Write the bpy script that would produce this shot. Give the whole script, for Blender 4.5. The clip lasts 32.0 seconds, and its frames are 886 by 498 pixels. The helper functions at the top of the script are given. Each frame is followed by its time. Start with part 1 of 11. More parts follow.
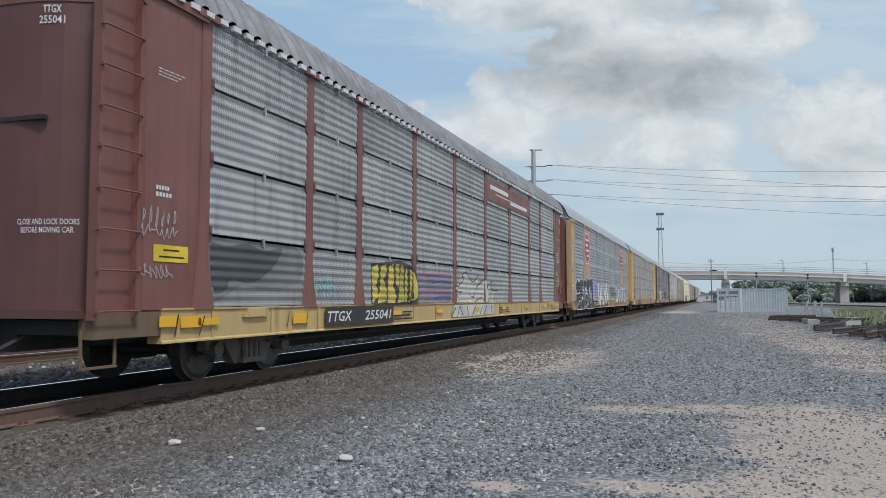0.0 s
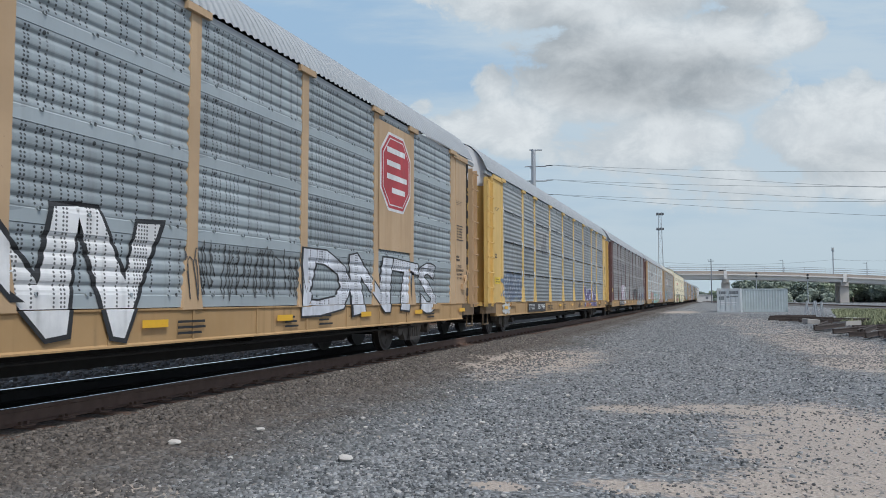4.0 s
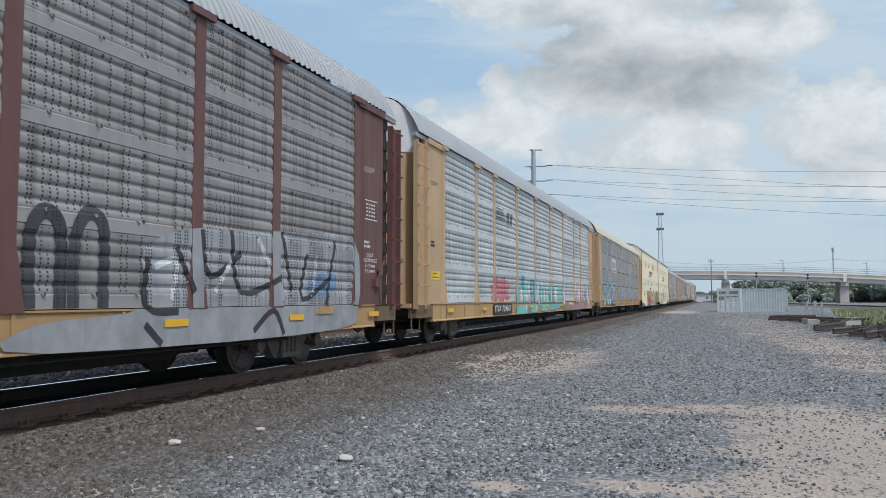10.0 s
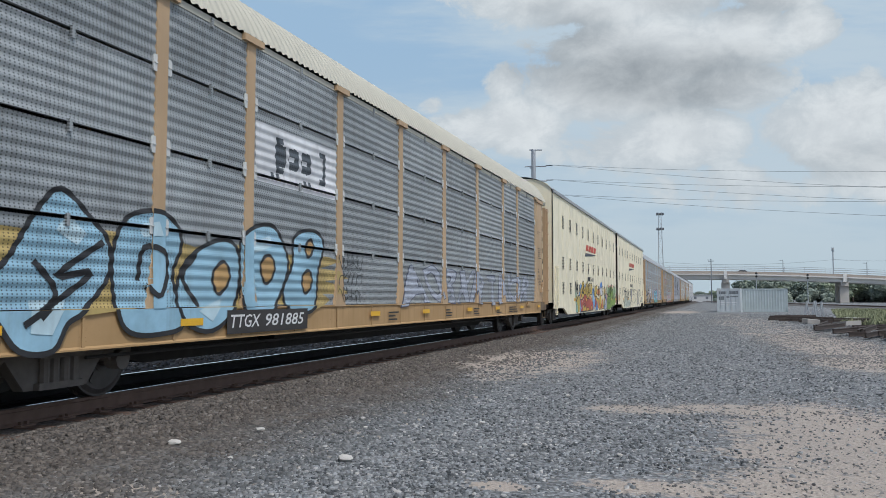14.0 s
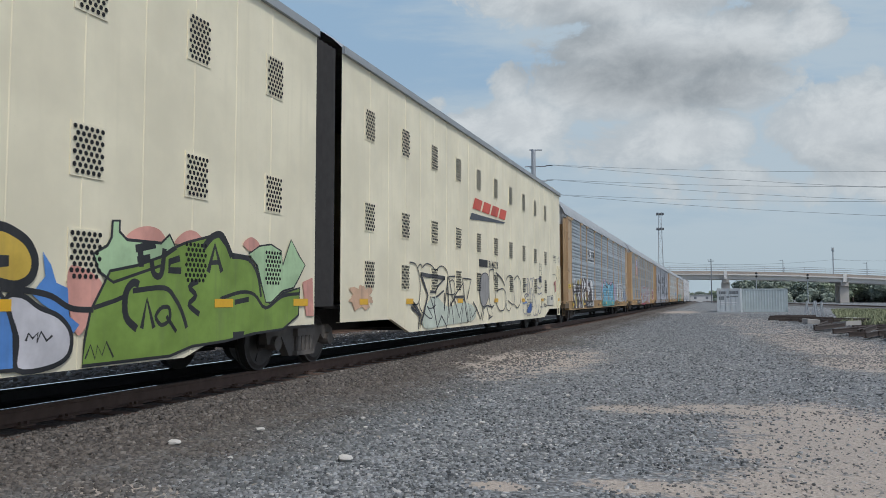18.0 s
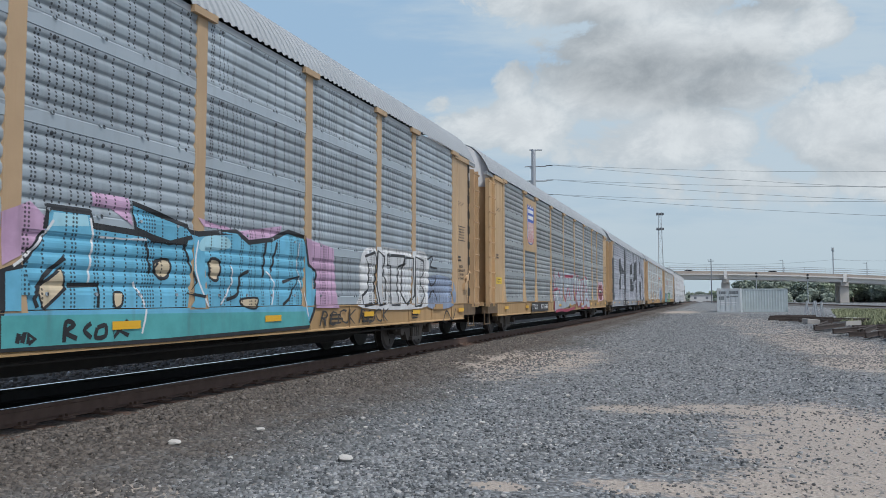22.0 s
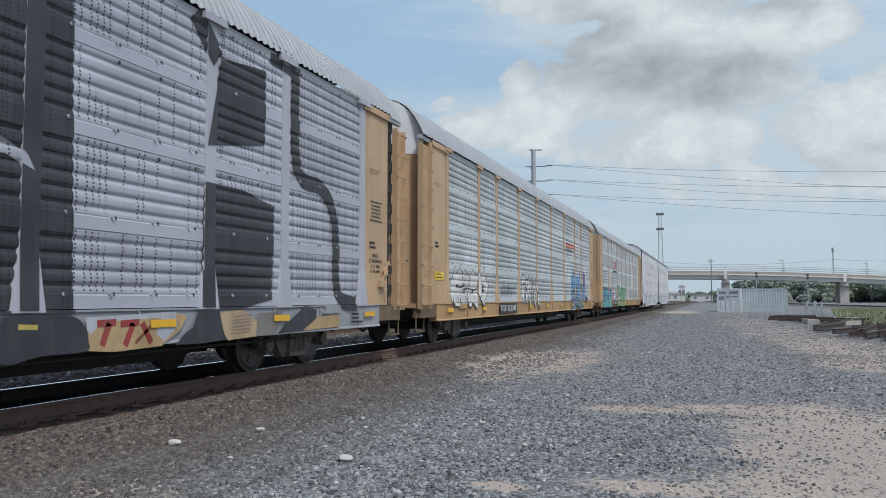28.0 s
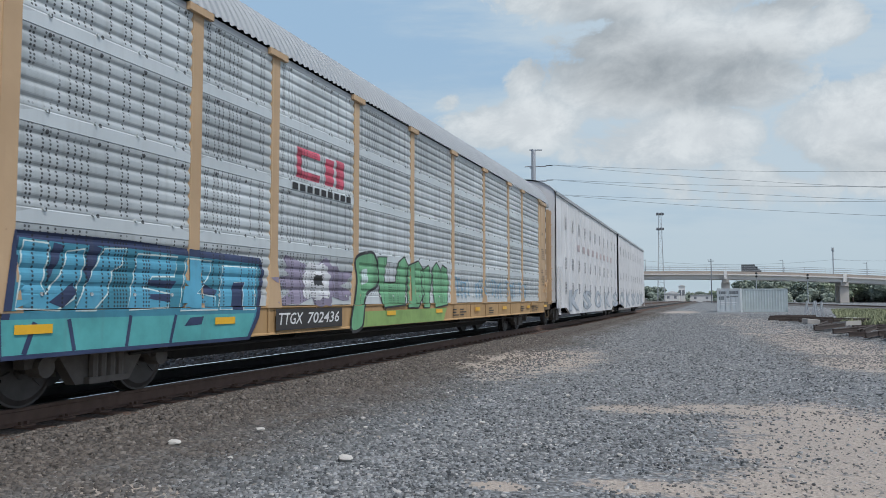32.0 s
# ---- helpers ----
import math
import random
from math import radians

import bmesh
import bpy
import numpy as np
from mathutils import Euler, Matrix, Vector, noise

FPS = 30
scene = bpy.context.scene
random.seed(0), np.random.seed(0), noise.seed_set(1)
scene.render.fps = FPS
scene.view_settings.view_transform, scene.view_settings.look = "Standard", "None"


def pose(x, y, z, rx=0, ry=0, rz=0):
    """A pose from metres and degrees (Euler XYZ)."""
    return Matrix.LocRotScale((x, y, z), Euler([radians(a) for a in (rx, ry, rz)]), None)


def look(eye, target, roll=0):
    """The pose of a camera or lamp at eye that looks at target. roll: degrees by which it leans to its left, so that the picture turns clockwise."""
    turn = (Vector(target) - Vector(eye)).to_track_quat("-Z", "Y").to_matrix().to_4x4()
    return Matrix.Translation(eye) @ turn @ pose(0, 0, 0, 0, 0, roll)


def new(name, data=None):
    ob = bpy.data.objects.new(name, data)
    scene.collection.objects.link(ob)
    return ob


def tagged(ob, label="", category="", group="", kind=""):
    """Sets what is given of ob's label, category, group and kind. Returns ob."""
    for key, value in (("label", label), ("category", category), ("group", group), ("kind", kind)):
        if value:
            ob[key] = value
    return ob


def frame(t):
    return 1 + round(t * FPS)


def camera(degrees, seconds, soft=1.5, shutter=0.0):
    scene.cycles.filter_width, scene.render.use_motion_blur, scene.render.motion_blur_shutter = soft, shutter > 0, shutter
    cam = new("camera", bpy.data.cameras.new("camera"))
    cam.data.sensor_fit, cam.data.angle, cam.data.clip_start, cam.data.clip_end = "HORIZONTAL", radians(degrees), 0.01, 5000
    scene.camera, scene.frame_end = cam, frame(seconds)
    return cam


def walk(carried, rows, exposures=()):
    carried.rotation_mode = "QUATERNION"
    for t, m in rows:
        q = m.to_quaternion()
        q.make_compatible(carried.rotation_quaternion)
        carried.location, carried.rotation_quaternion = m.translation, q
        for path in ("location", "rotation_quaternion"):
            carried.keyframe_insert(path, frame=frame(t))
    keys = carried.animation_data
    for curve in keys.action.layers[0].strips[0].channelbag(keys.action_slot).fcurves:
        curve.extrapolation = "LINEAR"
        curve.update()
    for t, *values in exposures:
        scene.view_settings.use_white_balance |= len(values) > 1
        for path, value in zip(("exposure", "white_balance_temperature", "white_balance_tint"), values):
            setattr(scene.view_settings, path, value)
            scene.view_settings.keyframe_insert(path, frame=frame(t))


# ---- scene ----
# The camera stands still beside the track; the train rolls past it.
cam = camera(58.5, 32.0, soft=0.7, shutter=0.03)
CAM = pose(0, 0, 1.14, 93.556, 0, 18.85)
walk(cam, [(0.0, CAM), (32.0, CAM)], exposures=[(t, e, 6150, 8) for t, e in ((0.0, -0.03), (3.0, -0.05), (6.0, -0.04), (10.0, 0.03), (11.6, -0.12), (13.2, -0.12), (14.2, -0.08), (16.6, -0.27), (20.2, -0.27), (21.2, -0.10),
                                                           (25.0, -0.07), (28.0, -0.05), (30.0, -0.12), (32.0, -0.07))])

TRACK = -7.65          # centre line of the train's track
GROUND = -0.41


# how far the train has rolled, in metres, at each second
ROLLED = (-0.03, 10.49, 21.06, 31.69, 42.21, 52.72, 63.24, 73.88, 84.39, 94.80, 105.21, 115.72, 126.17, 136.63, 147.07, 157.57, 168.07,
          178.57, 188.96, 199.32, 209.49, 219.80, 230.18, 240.73, 251.31, 261.68, 272.15, 282.62, 293.10, 303.56, 313.94, 324.40, 334.62)


def travel(t):
    """How far the train has rolled at t seconds; it goes a little unevenly."""
    i = min(31, int(t))
    return ROLLED[i] + (ROLLED[i + 1] - ROLLED[i]) * (t - i)


BODY = 27.7            # length of a rack car's body

# ------------------------------------------------------------ light
world = bpy.data.worlds.new("world")
scene.world = world
world.use_nodes = True
wn, wl = world.node_tree.nodes, world.node_tree.links
sky = wn.new("ShaderNodeTexSky")
sky.sky_type, sky.sun_disc = "NISHITA", False
sky.sun_elevation, sky.sun_rotation = radians(58), radians(128)
sky.air_density, sky.dust_density, sky.ozone_density = 1.0, 2.5, 1.2
wl.new(sky.outputs[0], wn["Background"].inputs[0])
wn["Background"].inputs[1].default_value = 0.13
sun = new("sun", bpy.data.lights.new("sun", "SUN"))
sun.data.energy, sun.data.angle, sun.data.color = 2.3, radians(7), (1.0, 0.965, 0.92)
SUN_EL, SUN_AZ = radians(58), radians(128)
sun.matrix_world = look((0, 0, 0), (-math.cos(SUN_EL) * math.sin(SUN_AZ), -math.cos(SUN_EL) * math.cos(SUN_AZ), -math.sin(SUN_EL)))


# ------------------------------------------------------------ materials
class Nodes:
    """Short hand for building a node material."""

    def __init__(self, name, rough=0.6, metal=0.0):
        self.mat = bpy.data.materials.new(name)
        self.mat.use_nodes = True
        self.n, self.l = self.mat.node_tree.nodes, self.mat.node_tree.links
        self.bsdf = self.n["Principled BSDF"]
        self.bsdf.inputs["Roughness"].default_value = rough
        self.bsdf.inputs["Metallic"].default_value = metal
        self.tc = self.n.new("ShaderNodeTexCoord")
        self.info = self.n.new("ShaderNodeObjectInfo")

    def put(self, socket, value):
        if hasattr(value, "is_linked"):
            self.l.new(value, socket)
        elif value is not None:
            socket.default_value = value

    def op(self, kind, a, b=None, c=None, clamp=False):
        m = self.n.new("ShaderNodeMath")
        m.operation, m.use_clamp = kind, clamp
        for i, v in enumerate((a, b, c)):
            if v is not None:
                self.put(m.inputs[i], v)
        return m.outputs[0]

    def vec(self, kind, a, b=None):
        m = self.n.new("ShaderNodeVectorMath")
        m.operation = kind
        self.put(m.inputs[0], a)
        if b is not None:
            self.put(m.inputs[1], b)
        return m.outputs[0] if kind not in ("LENGTH", "DISTANCE") else m.outputs[1]

    def xyz(self, v):
        m = self.n.new("ShaderNodeSeparateXYZ")
        self.put(m.inputs[0], v)
        return m.outputs

    def join(self, x, y, z):
        m = self.n.new("ShaderNodeCombineXYZ")
        for i, v in enumerate((x, y, z)):
            self.put(m.inputs[i], v)
        return m.outputs[0]

    def noise(self, v, scale, detail=4.0, rough=0.55, distort=0.0):
        m = self.n.new("ShaderNodeTexNoise")
        self.put(m.inputs["Vector"], v)
        m.inputs["Scale"].default_value, m.inputs["Detail"].default_value = scale, detail
        m.inputs["Roughness"].default_value, m.inputs["Distortion"].default_value = rough, distort
        return m.outputs[0]

    def voronoi(self, v, scale, out="Distance", feature="F1"):
        m = self.n.new("ShaderNodeTexVoronoi")
        m.feature = feature
        self.put(m.inputs["Vector"], v)
        m.inputs["Scale"].default_value = scale
        return m.outputs[out]

    def ramp(self, f, lo, hi, a=0.0, b=1.0):
        m = self.n.new("ShaderNodeMapRange")
        m.interpolation_type = "SMOOTHSTEP"
        self.put(m.inputs[0], f)
        for i, v in enumerate((lo, hi, a, b)):
            self.put(m.inputs[1 + i], v)
        return m.outputs[0]

    def mix(self, f, a, b, blend="MIX"):
        m = self.n.new("ShaderNodeMix")
        m.data_type, m.blend_type = "RGBA", blend
        self.put(m.inputs[0], f)
        for s, v in ((m.inputs[6], a), (m.inputs[7], b)):
            self.put(s, (*v, 1.0) if isinstance(v, tuple) and len(v) == 3 else v)
        return m.outputs[2]

    def bump(self, height, strength, distance):
        m = self.n.new("ShaderNodeBump")
        m.inputs["Strength"].default_value, m.inputs["Distance"].default_value = strength, distance
        self.put(m.inputs["Height"], height)
        self.l.new(m.outputs[0], self.bsdf.inputs["Normal"])

    def done(self, colour, rough=None):
        self.put(self.bsdf.inputs["Base Color"], (*colour, 1.0) if isinstance(colour, tuple) else colour)
        if rough is not None:
            self.put(self.bsdf.inputs["Roughness"], rough)
        return self.mat

    def shifted(self):
        """Object space, shifted by the object's own random number."""
        r = self.op("MULTIPLY", self.info.outputs["Random"], 37.0)
        return self.vec("ADD", self.tc.outputs["Object"], self.join(r, r, r))


def darker(c, k):
    return tuple(v * k for v in c)


def paint(name, colour, dirt=0.35, rust=0.2, rough=0.55):
    """Weathered vehicle paint: fading, vertical streaks of dirt, small rust chips."""
    k = Nodes(name, rough)
    v = k.shifted()
    x, y, z = k.xyz(v)
    streak = k.noise(k.join(k.op("MULTIPLY", x, 6.0), k.op("MULTIPLY", y, 6.0), k.op("MULTIPLY", z, 0.35)), 1.1, 4)
    blotch = k.noise(v, 0.9, 5)
    fine = k.noise(v, 22, 4)
    c = k.mix(k.ramp(blotch, 0.3, 0.75), darker(colour, 0.9), tuple(min(1, q * 1.06 + 0.012) for q in colour))
    c = k.mix(k.op("MULTIPLY", k.op("MULTIPLY", k.ramp(streak, 0.5, 0.85), k.ramp(blotch, 0.35, 0.7)), dirt), c, darker(tuple(q * 0.5 + 0.07 for q in colour), 0.45))
    chips = k.op("MULTIPLY", k.ramp(fine, 0.66, 0.72), k.ramp(blotch, 0.5, 0.65))
    c = k.mix(k.op("MULTIPLY", chips, rust), c, (0.09, 0.04, 0.022))
    k.bump(k.noise(v, 5, 3), 0.12, 0.02)
    return k.done(c, k.ramp(streak, 0.2, 0.8, rough - 0.1, rough + 0.15))


def plain(name, colour, rough=0.6, metal=0.0, spread=0.25, scale=6.0, bump=0.1):
    k = Nodes(name, rough, metal)
    v = k.shifted()
    n = k.noise(v, scale, 5)
    c = k.mix(n, darker(colour, 1 - spread), darker(colour, 1 + spread))
    if bump:
        k.bump(k.noise(v, scale * 5, 3), bump, 0.01)
    return k.done(c)


def punched(k, kind, y, z):
    """Rows of small round holes in a screen; on slotted screens they stand in uneven columns."""
    if kind == "rib":
        py, pz, r0, r1 = 0.054, 0.0332, 0.0068, 0.0108
    else:
        py, pz, r0, r1 = 0.046, 0.0430, 0.0120, 0.0158
    fy = k.op("MULTIPLY", k.op("SUBTRACT", k.op("FRACT", k.op("DIVIDE", y, py)), 0.5), py)
    fz = k.op("MULTIPLY", k.op("SUBTRACT", k.op("FRACT", k.op("DIVIDE", z, pz)), 0.5), pz)
    d = k.op("SQRT", k.op("ADD", k.op("MULTIPLY", fy, fy), k.op("MULTIPLY", fz, fz)))
    hole = k.ramp(d, r0, r1, 1.0, 0.0)
    if kind == "band":
        w = k.n.new("ShaderNodeTexWhiteNoise")
        w.noise_dimensions = "1D"
        k.put(w.inputs["W"], k.op("FLOOR", k.op("DIVIDE", y, py)))
        hole = k.op("MULTIPLY", hole, k.ramp(w.outputs["Value"], 0.60, 0.62))
    return hole


def holed_panel(name, colour, kind, dirt=0.3, tint=(0.10, 0.085, 0.07)):
    """Galvanised side screen; the punched holes show dark."""
    k = Nodes(name, 0.55, 0.25)
    v = k.tc.outputs["Object"]
    x, y, z = k.xyz(v)
    s = k.shifted()
    sx, sy, sz = k.xyz(s)
    blotch = k.noise(s, 0.8, 5)
    streak = k.noise(k.join(sx, k.op("MULTIPLY", sy, 5.0), k.op("MULTIPLY", sz, 0.4)), 1.5, 5)
    smear = k.noise(k.join(sx, k.op("MULTIPLY", sy, 0.25), k.op("MULTIPLY", sz, 5.0)), 1.3, 4)
    fine = k.noise(s, 30, 3)
    c = k.mix(k.ramp(blotch, 0.25, 0.75), darker(colour, 0.82), darker(colour, 1.12))
    c = k.mix(k.op("MULTIPLY", k.ramp(smear, 0.45, 0.75), 0.35), c, darker(colour, 1.3))
    c = k.mix(k.op("MULTIPLY", k.ramp(streak, 0.45, 0.8), dirt), c, tint)
    c = k.mix(k.op("MULTIPLY", k.ramp(fine, 0.62, 0.75), dirt * 0.5), c, tint)
    tone = k.op("ADD", k.op("MULTIPLY", k.info.outputs["Random"], 0.22), 0.87)
    c = k.mix(1.0, c, k.join(tone, tone, tone), "MULTIPLY")
    hole = punched(k, kind, y, z)
    gx, gy, gz = k.xyz(k.tc.outputs["Generated"])
    if kind == "rib":
        hole = k.op("MULTIPLY", hole, k.op("MULTIPLY", k.ramp(gy, 0.020, 0.024), k.ramp(gy, 0.976, 0.98, 1.0, 0.0)))
    else:
        band = k.ramp(k.op("ADD", z, k.op("MULTIPLY", k.ramp(k.op("ABSOLUTE", k.op("SUBTRACT", gy, 0.5)), 0.40, 0.5), 0.05)), 0.145, 0.152, 1.0, 0.0)
        c = k.mix(k.op("MULTIPLY", band, 0.55), c, darker(colour, 1.3))
        gate = k.ramp(k.noise(s, 1.1, 2), 0.34, 0.42)
        hole = k.op("MULTIPLY", k.op("MULTIPLY", hole, gate), k.ramp(z, 0.165, 0.17))
        by = k.op("MULTIPLY", k.op("SUBTRACT", k.op("FRACT", k.op("DIVIDE", y, 0.70)), 0.5), 0.70)
        bolt = None
        for bz in (0.15, 0.915):
            dz = k.op("SUBTRACT", z, bz)
            q = k.ramp(k.op("SQRT", k.op("ADD", k.op("MULTIPLY", by, by), k.op("MULTIPLY", dz, dz))), 0.020, 0.028, 1.0, 0.0)
            bolt = q if bolt is None else k.op("MAXIMUM", bolt, q)
        hole = k.op("MAXIMUM", hole, bolt)
    c = k.mix(k.op("MULTIPLY", hole, 0.85), c, (0.012, 0.012, 0.013))
    return k.done(c, k.ramp(blotch, 0.2, 0.8, 0.45, 0.7))


YELLOW = paint("yellow_paint", (0.50, 0.335, 0.175), 0.45, 0.35)
BRIGHT = paint("bright_yellow_paint", (0.66, 0.44, 0.14), 0.35, 0.25)
TAN = paint("tan_yellow_paint", (0.475, 0.325, 0.185), 0.5, 0.35)
BROWN = paint("oxide_brown_paint", (0.190, 0.078, 0.061), 0.45, 0.2)
MAROON = paint("dark_maroon_paint", (0.125, 0.055, 0.048), 0.45, 0.2)
CREAM = paint("cream_paint", (0.84, 0.765, 0.56), 0.16, 0.1, 0.5)
OFFWHITE = paint("dull_white_paint", (0.62, 0.62, 0.62), 0.3, 0.15, 0.5)
SILVERED = paint("silver_sprayed_paint", (0.40, 0.41, 0.45), 0.35, 0.15, 0.6)
STRAW = paint("faded_yellow_paint", (0.50, 0.36, 0.15), 0.7, 0.5, 0.6)
SILL = paint("sill_yellow_paint", (0.42, 0.265, 0.118), 0.75, 0.8, 0.7)
GRIMED = paint("grimy_sill_paint", (0.15, 0.103, 0.058), 0.95, 0.6, 0.8)
ZINC = plain("zinc_clip_steel", (0.60, 0.60, 0.58), 0.5, 0.1, 0.2, 12, 0.1)
GREY = paint("grey_paint", (0.30, 0.31, 0.33), 0.4, 0.2)
BLACKISH = plain("grimy_shaded_black_steel", (0.030, 0.028, 0.027), 0.8, 0.0, 0.5)
UNDER = plain("dusty_underframe_steel", (0.135, 0.120, 0.106), 0.85, 0.0, 0.5)
WHEEL = plain("worn_wheel_steel", (0.085, 0.078, 0.074), 0.5, 0.5, 0.4)
ROOFG = plain("galvanised_roof_steel", (0.33, 0.35, 0.36), 0.55, 0.15, 0.16, 1.4, 0)
ROOFT = plain("cream_painted_roof_steel", (0.47, 0.45, 0.37), 0.6, 0.0, 0.12, 1.4, 0)
ROOFD = plain("stained_roof_steel", (0.20, 0.20, 0.205), 0.65, 0.1, 0.7, 3.0, 0)
RAIL_SIDE = plain("rusty_rail_steel", (0.135, 0.087, 0.066), 0.85, 0.1, 0.35, 8.0)
RAIL_TOP = plain("polished_rail_steel", (0.90, 0.90, 0.90), 0.06, 1.0, 0.12, 3.0, 0)
TIE = plain("weathered_tie_wood", (0.095, 0.058, 0.042), 0.95, 0.0, 0.5, 7.0, 0.5)
RIB_GREY = holed_panel("ribbed_grey_screen", (0.33, 0.352, 0.357), "rib", 0.35)
RIB_SILVER = holed_panel("ribbed_silver_screen", (0.39, 0.40, 0.39), "rib", 0.5)
BAND_GREY = holed_panel("slotted_grey_screen", (0.33, 0.368, 0.38), "band", 0.32)
BAND_DULL = holed_panel("slotted_dull_screen", (0.30, 0.316, 0.316), "band", 0.4)
BAND_BLUE = holed_panel("slotted_bluish_screen", (0.36, 0.405, 0.433), "band", 0.35)
BAND_PALE = holed_panel("slotted_pale_screen", (0.50, 0.535, 0.54), "band", 0.3)
BAND_DIRTY = holed_panel("slotted_dirty_screen", (0.29, 0.28, 0.27), "band", 0.7)
BAND_SILVER = holed_panel("slotted_silver_painted_screen", (0.39, 0.40, 0.44), "band", 0.12)
REFLECT = plain("reflective_yellow_sheeting", (0.75, 0.42, 0.02), 0.4, 0, 0.1, 20, 0)
FIELD = plain("faded_black_field", (0.040, 0.036, 0.034), 0.7, 0, 0.5, 3.0, 0)
LETTER_W = plain("white_stencil_paint", (0.68, 0.68, 0.66), 0.6, 0, 0.15, 20, 0)
LETTER_K = plain("black_stencil_paint", (0.02, 0.02, 0.022), 0.6, 0, 0.2, 20, 0)


# ------------------------------------------------------------ mesh helpers
def part(name, bm, material, parent=None, label="", smooth=False, m=None):
    """Links a bmesh as one mesh object, under a thing or a part."""
    me = bm if isinstance(bm, bpy.types.Mesh) else bpy.data.meshes.new(name)
    if not isinstance(bm, bpy.types.Mesh):
        bm.to_mesh(me)
        bm.free()
        if smooth:
            me.shade_smooth()
    ob = new(name, me)
    if not me.materials:
        me.materials.append(material)
    elif material is not None and me.materials[0] != material:
        ob.material_slots[0].link = "OBJECT"
        ob.material_slots[0].material = material
    ob.parent = parent
    if m is not None:
        ob.matrix_basis = m
    if label:
        ob["label"] = label
    return ob


def box(bm, x0, x1, y0, y1, z0, z1, m=None):
    vs = [bm.verts.new((x, y, z)) for x in (x0, x1) for y in (y0, y1) for z in (z0, z1)]
    for f in ((0, 1, 3, 2), (4, 6, 7, 5), (0, 4, 5, 1), (2, 3, 7, 6), (0, 2, 6, 4), (1, 5, 7, 3)):
        bm.faces.new([vs[i] for i in f])
    if m is not None:
        bmesh.ops.transform(bm, matrix=m, verts=vs)
    return vs


def cyl(bm, p0, p1, r0, r1=None, n=10, caps=True):
    """A round bar from p0 to p1."""
    p0, p1 = Vector(p0), Vector(p1)
    r1 = r0 if r1 is None else r1
    q = (p1 - p0).to_track_quat("Z", "Y").to_matrix()
    rings = []
    for p, r in ((p0, r0), (p1, r1)):
        rings.append([bm.verts.new(p + q @ Vector((r * math.cos(a), r * math.sin(a), 0)))
                      for a in (2 * math.pi * i / n for i in range(n))])
    for i in range(n):
        bm.faces.new((rings[0][i], rings[0][(i + 1) % n], rings[1][(i + 1) % n], rings[1][i]))
    if caps:
        bm.faces.new(rings[0][::-1])
        bm.faces.new(rings[1])


def prism(bm, pts, axis, a, b):
    """A closed outline pushed along an axis. pts: pairs in the two other axes, in order."""
    def at(p, s):
        return {"x": (s, p[0], p[1]), "y": (p[0], s, p[1]), "z": (p[0], p[1], s)}[axis]
    v0 = [bm.verts.new(at(p, a)) for p in pts]
    v1 = [bm.verts.new(at(p, b)) for p in pts]
    n = len(pts)
    for i in range(n):
        bm.faces.new((v0[i], v0[(i + 1) % n], v1[(i + 1) % n], v1[i]))
    bm.faces.new(v0[::-1])
    bm.faces.new(v1)
    return v0 + v1


def bm_new(fill, *args):
    bm = bmesh.new()
    fill(bm, *args)
    bmesh.ops.recalc_face_normals(bm, faces=bm.faces)
    return bm


def boxes(*rows):
    bm = bmesh.new()
    for r in rows:
        box(bm, *r)
    bmesh.ops.recalc_face_normals(bm, faces=bm.faces)
    return bm


def thing(name, label, category, group="", kind="", m=None):
    ob = new(name)
    ob.empty_display_size = 0.3
    if m is not None:
        ob.matrix_basis = m
    return tagged(ob, label, category, group, kind)


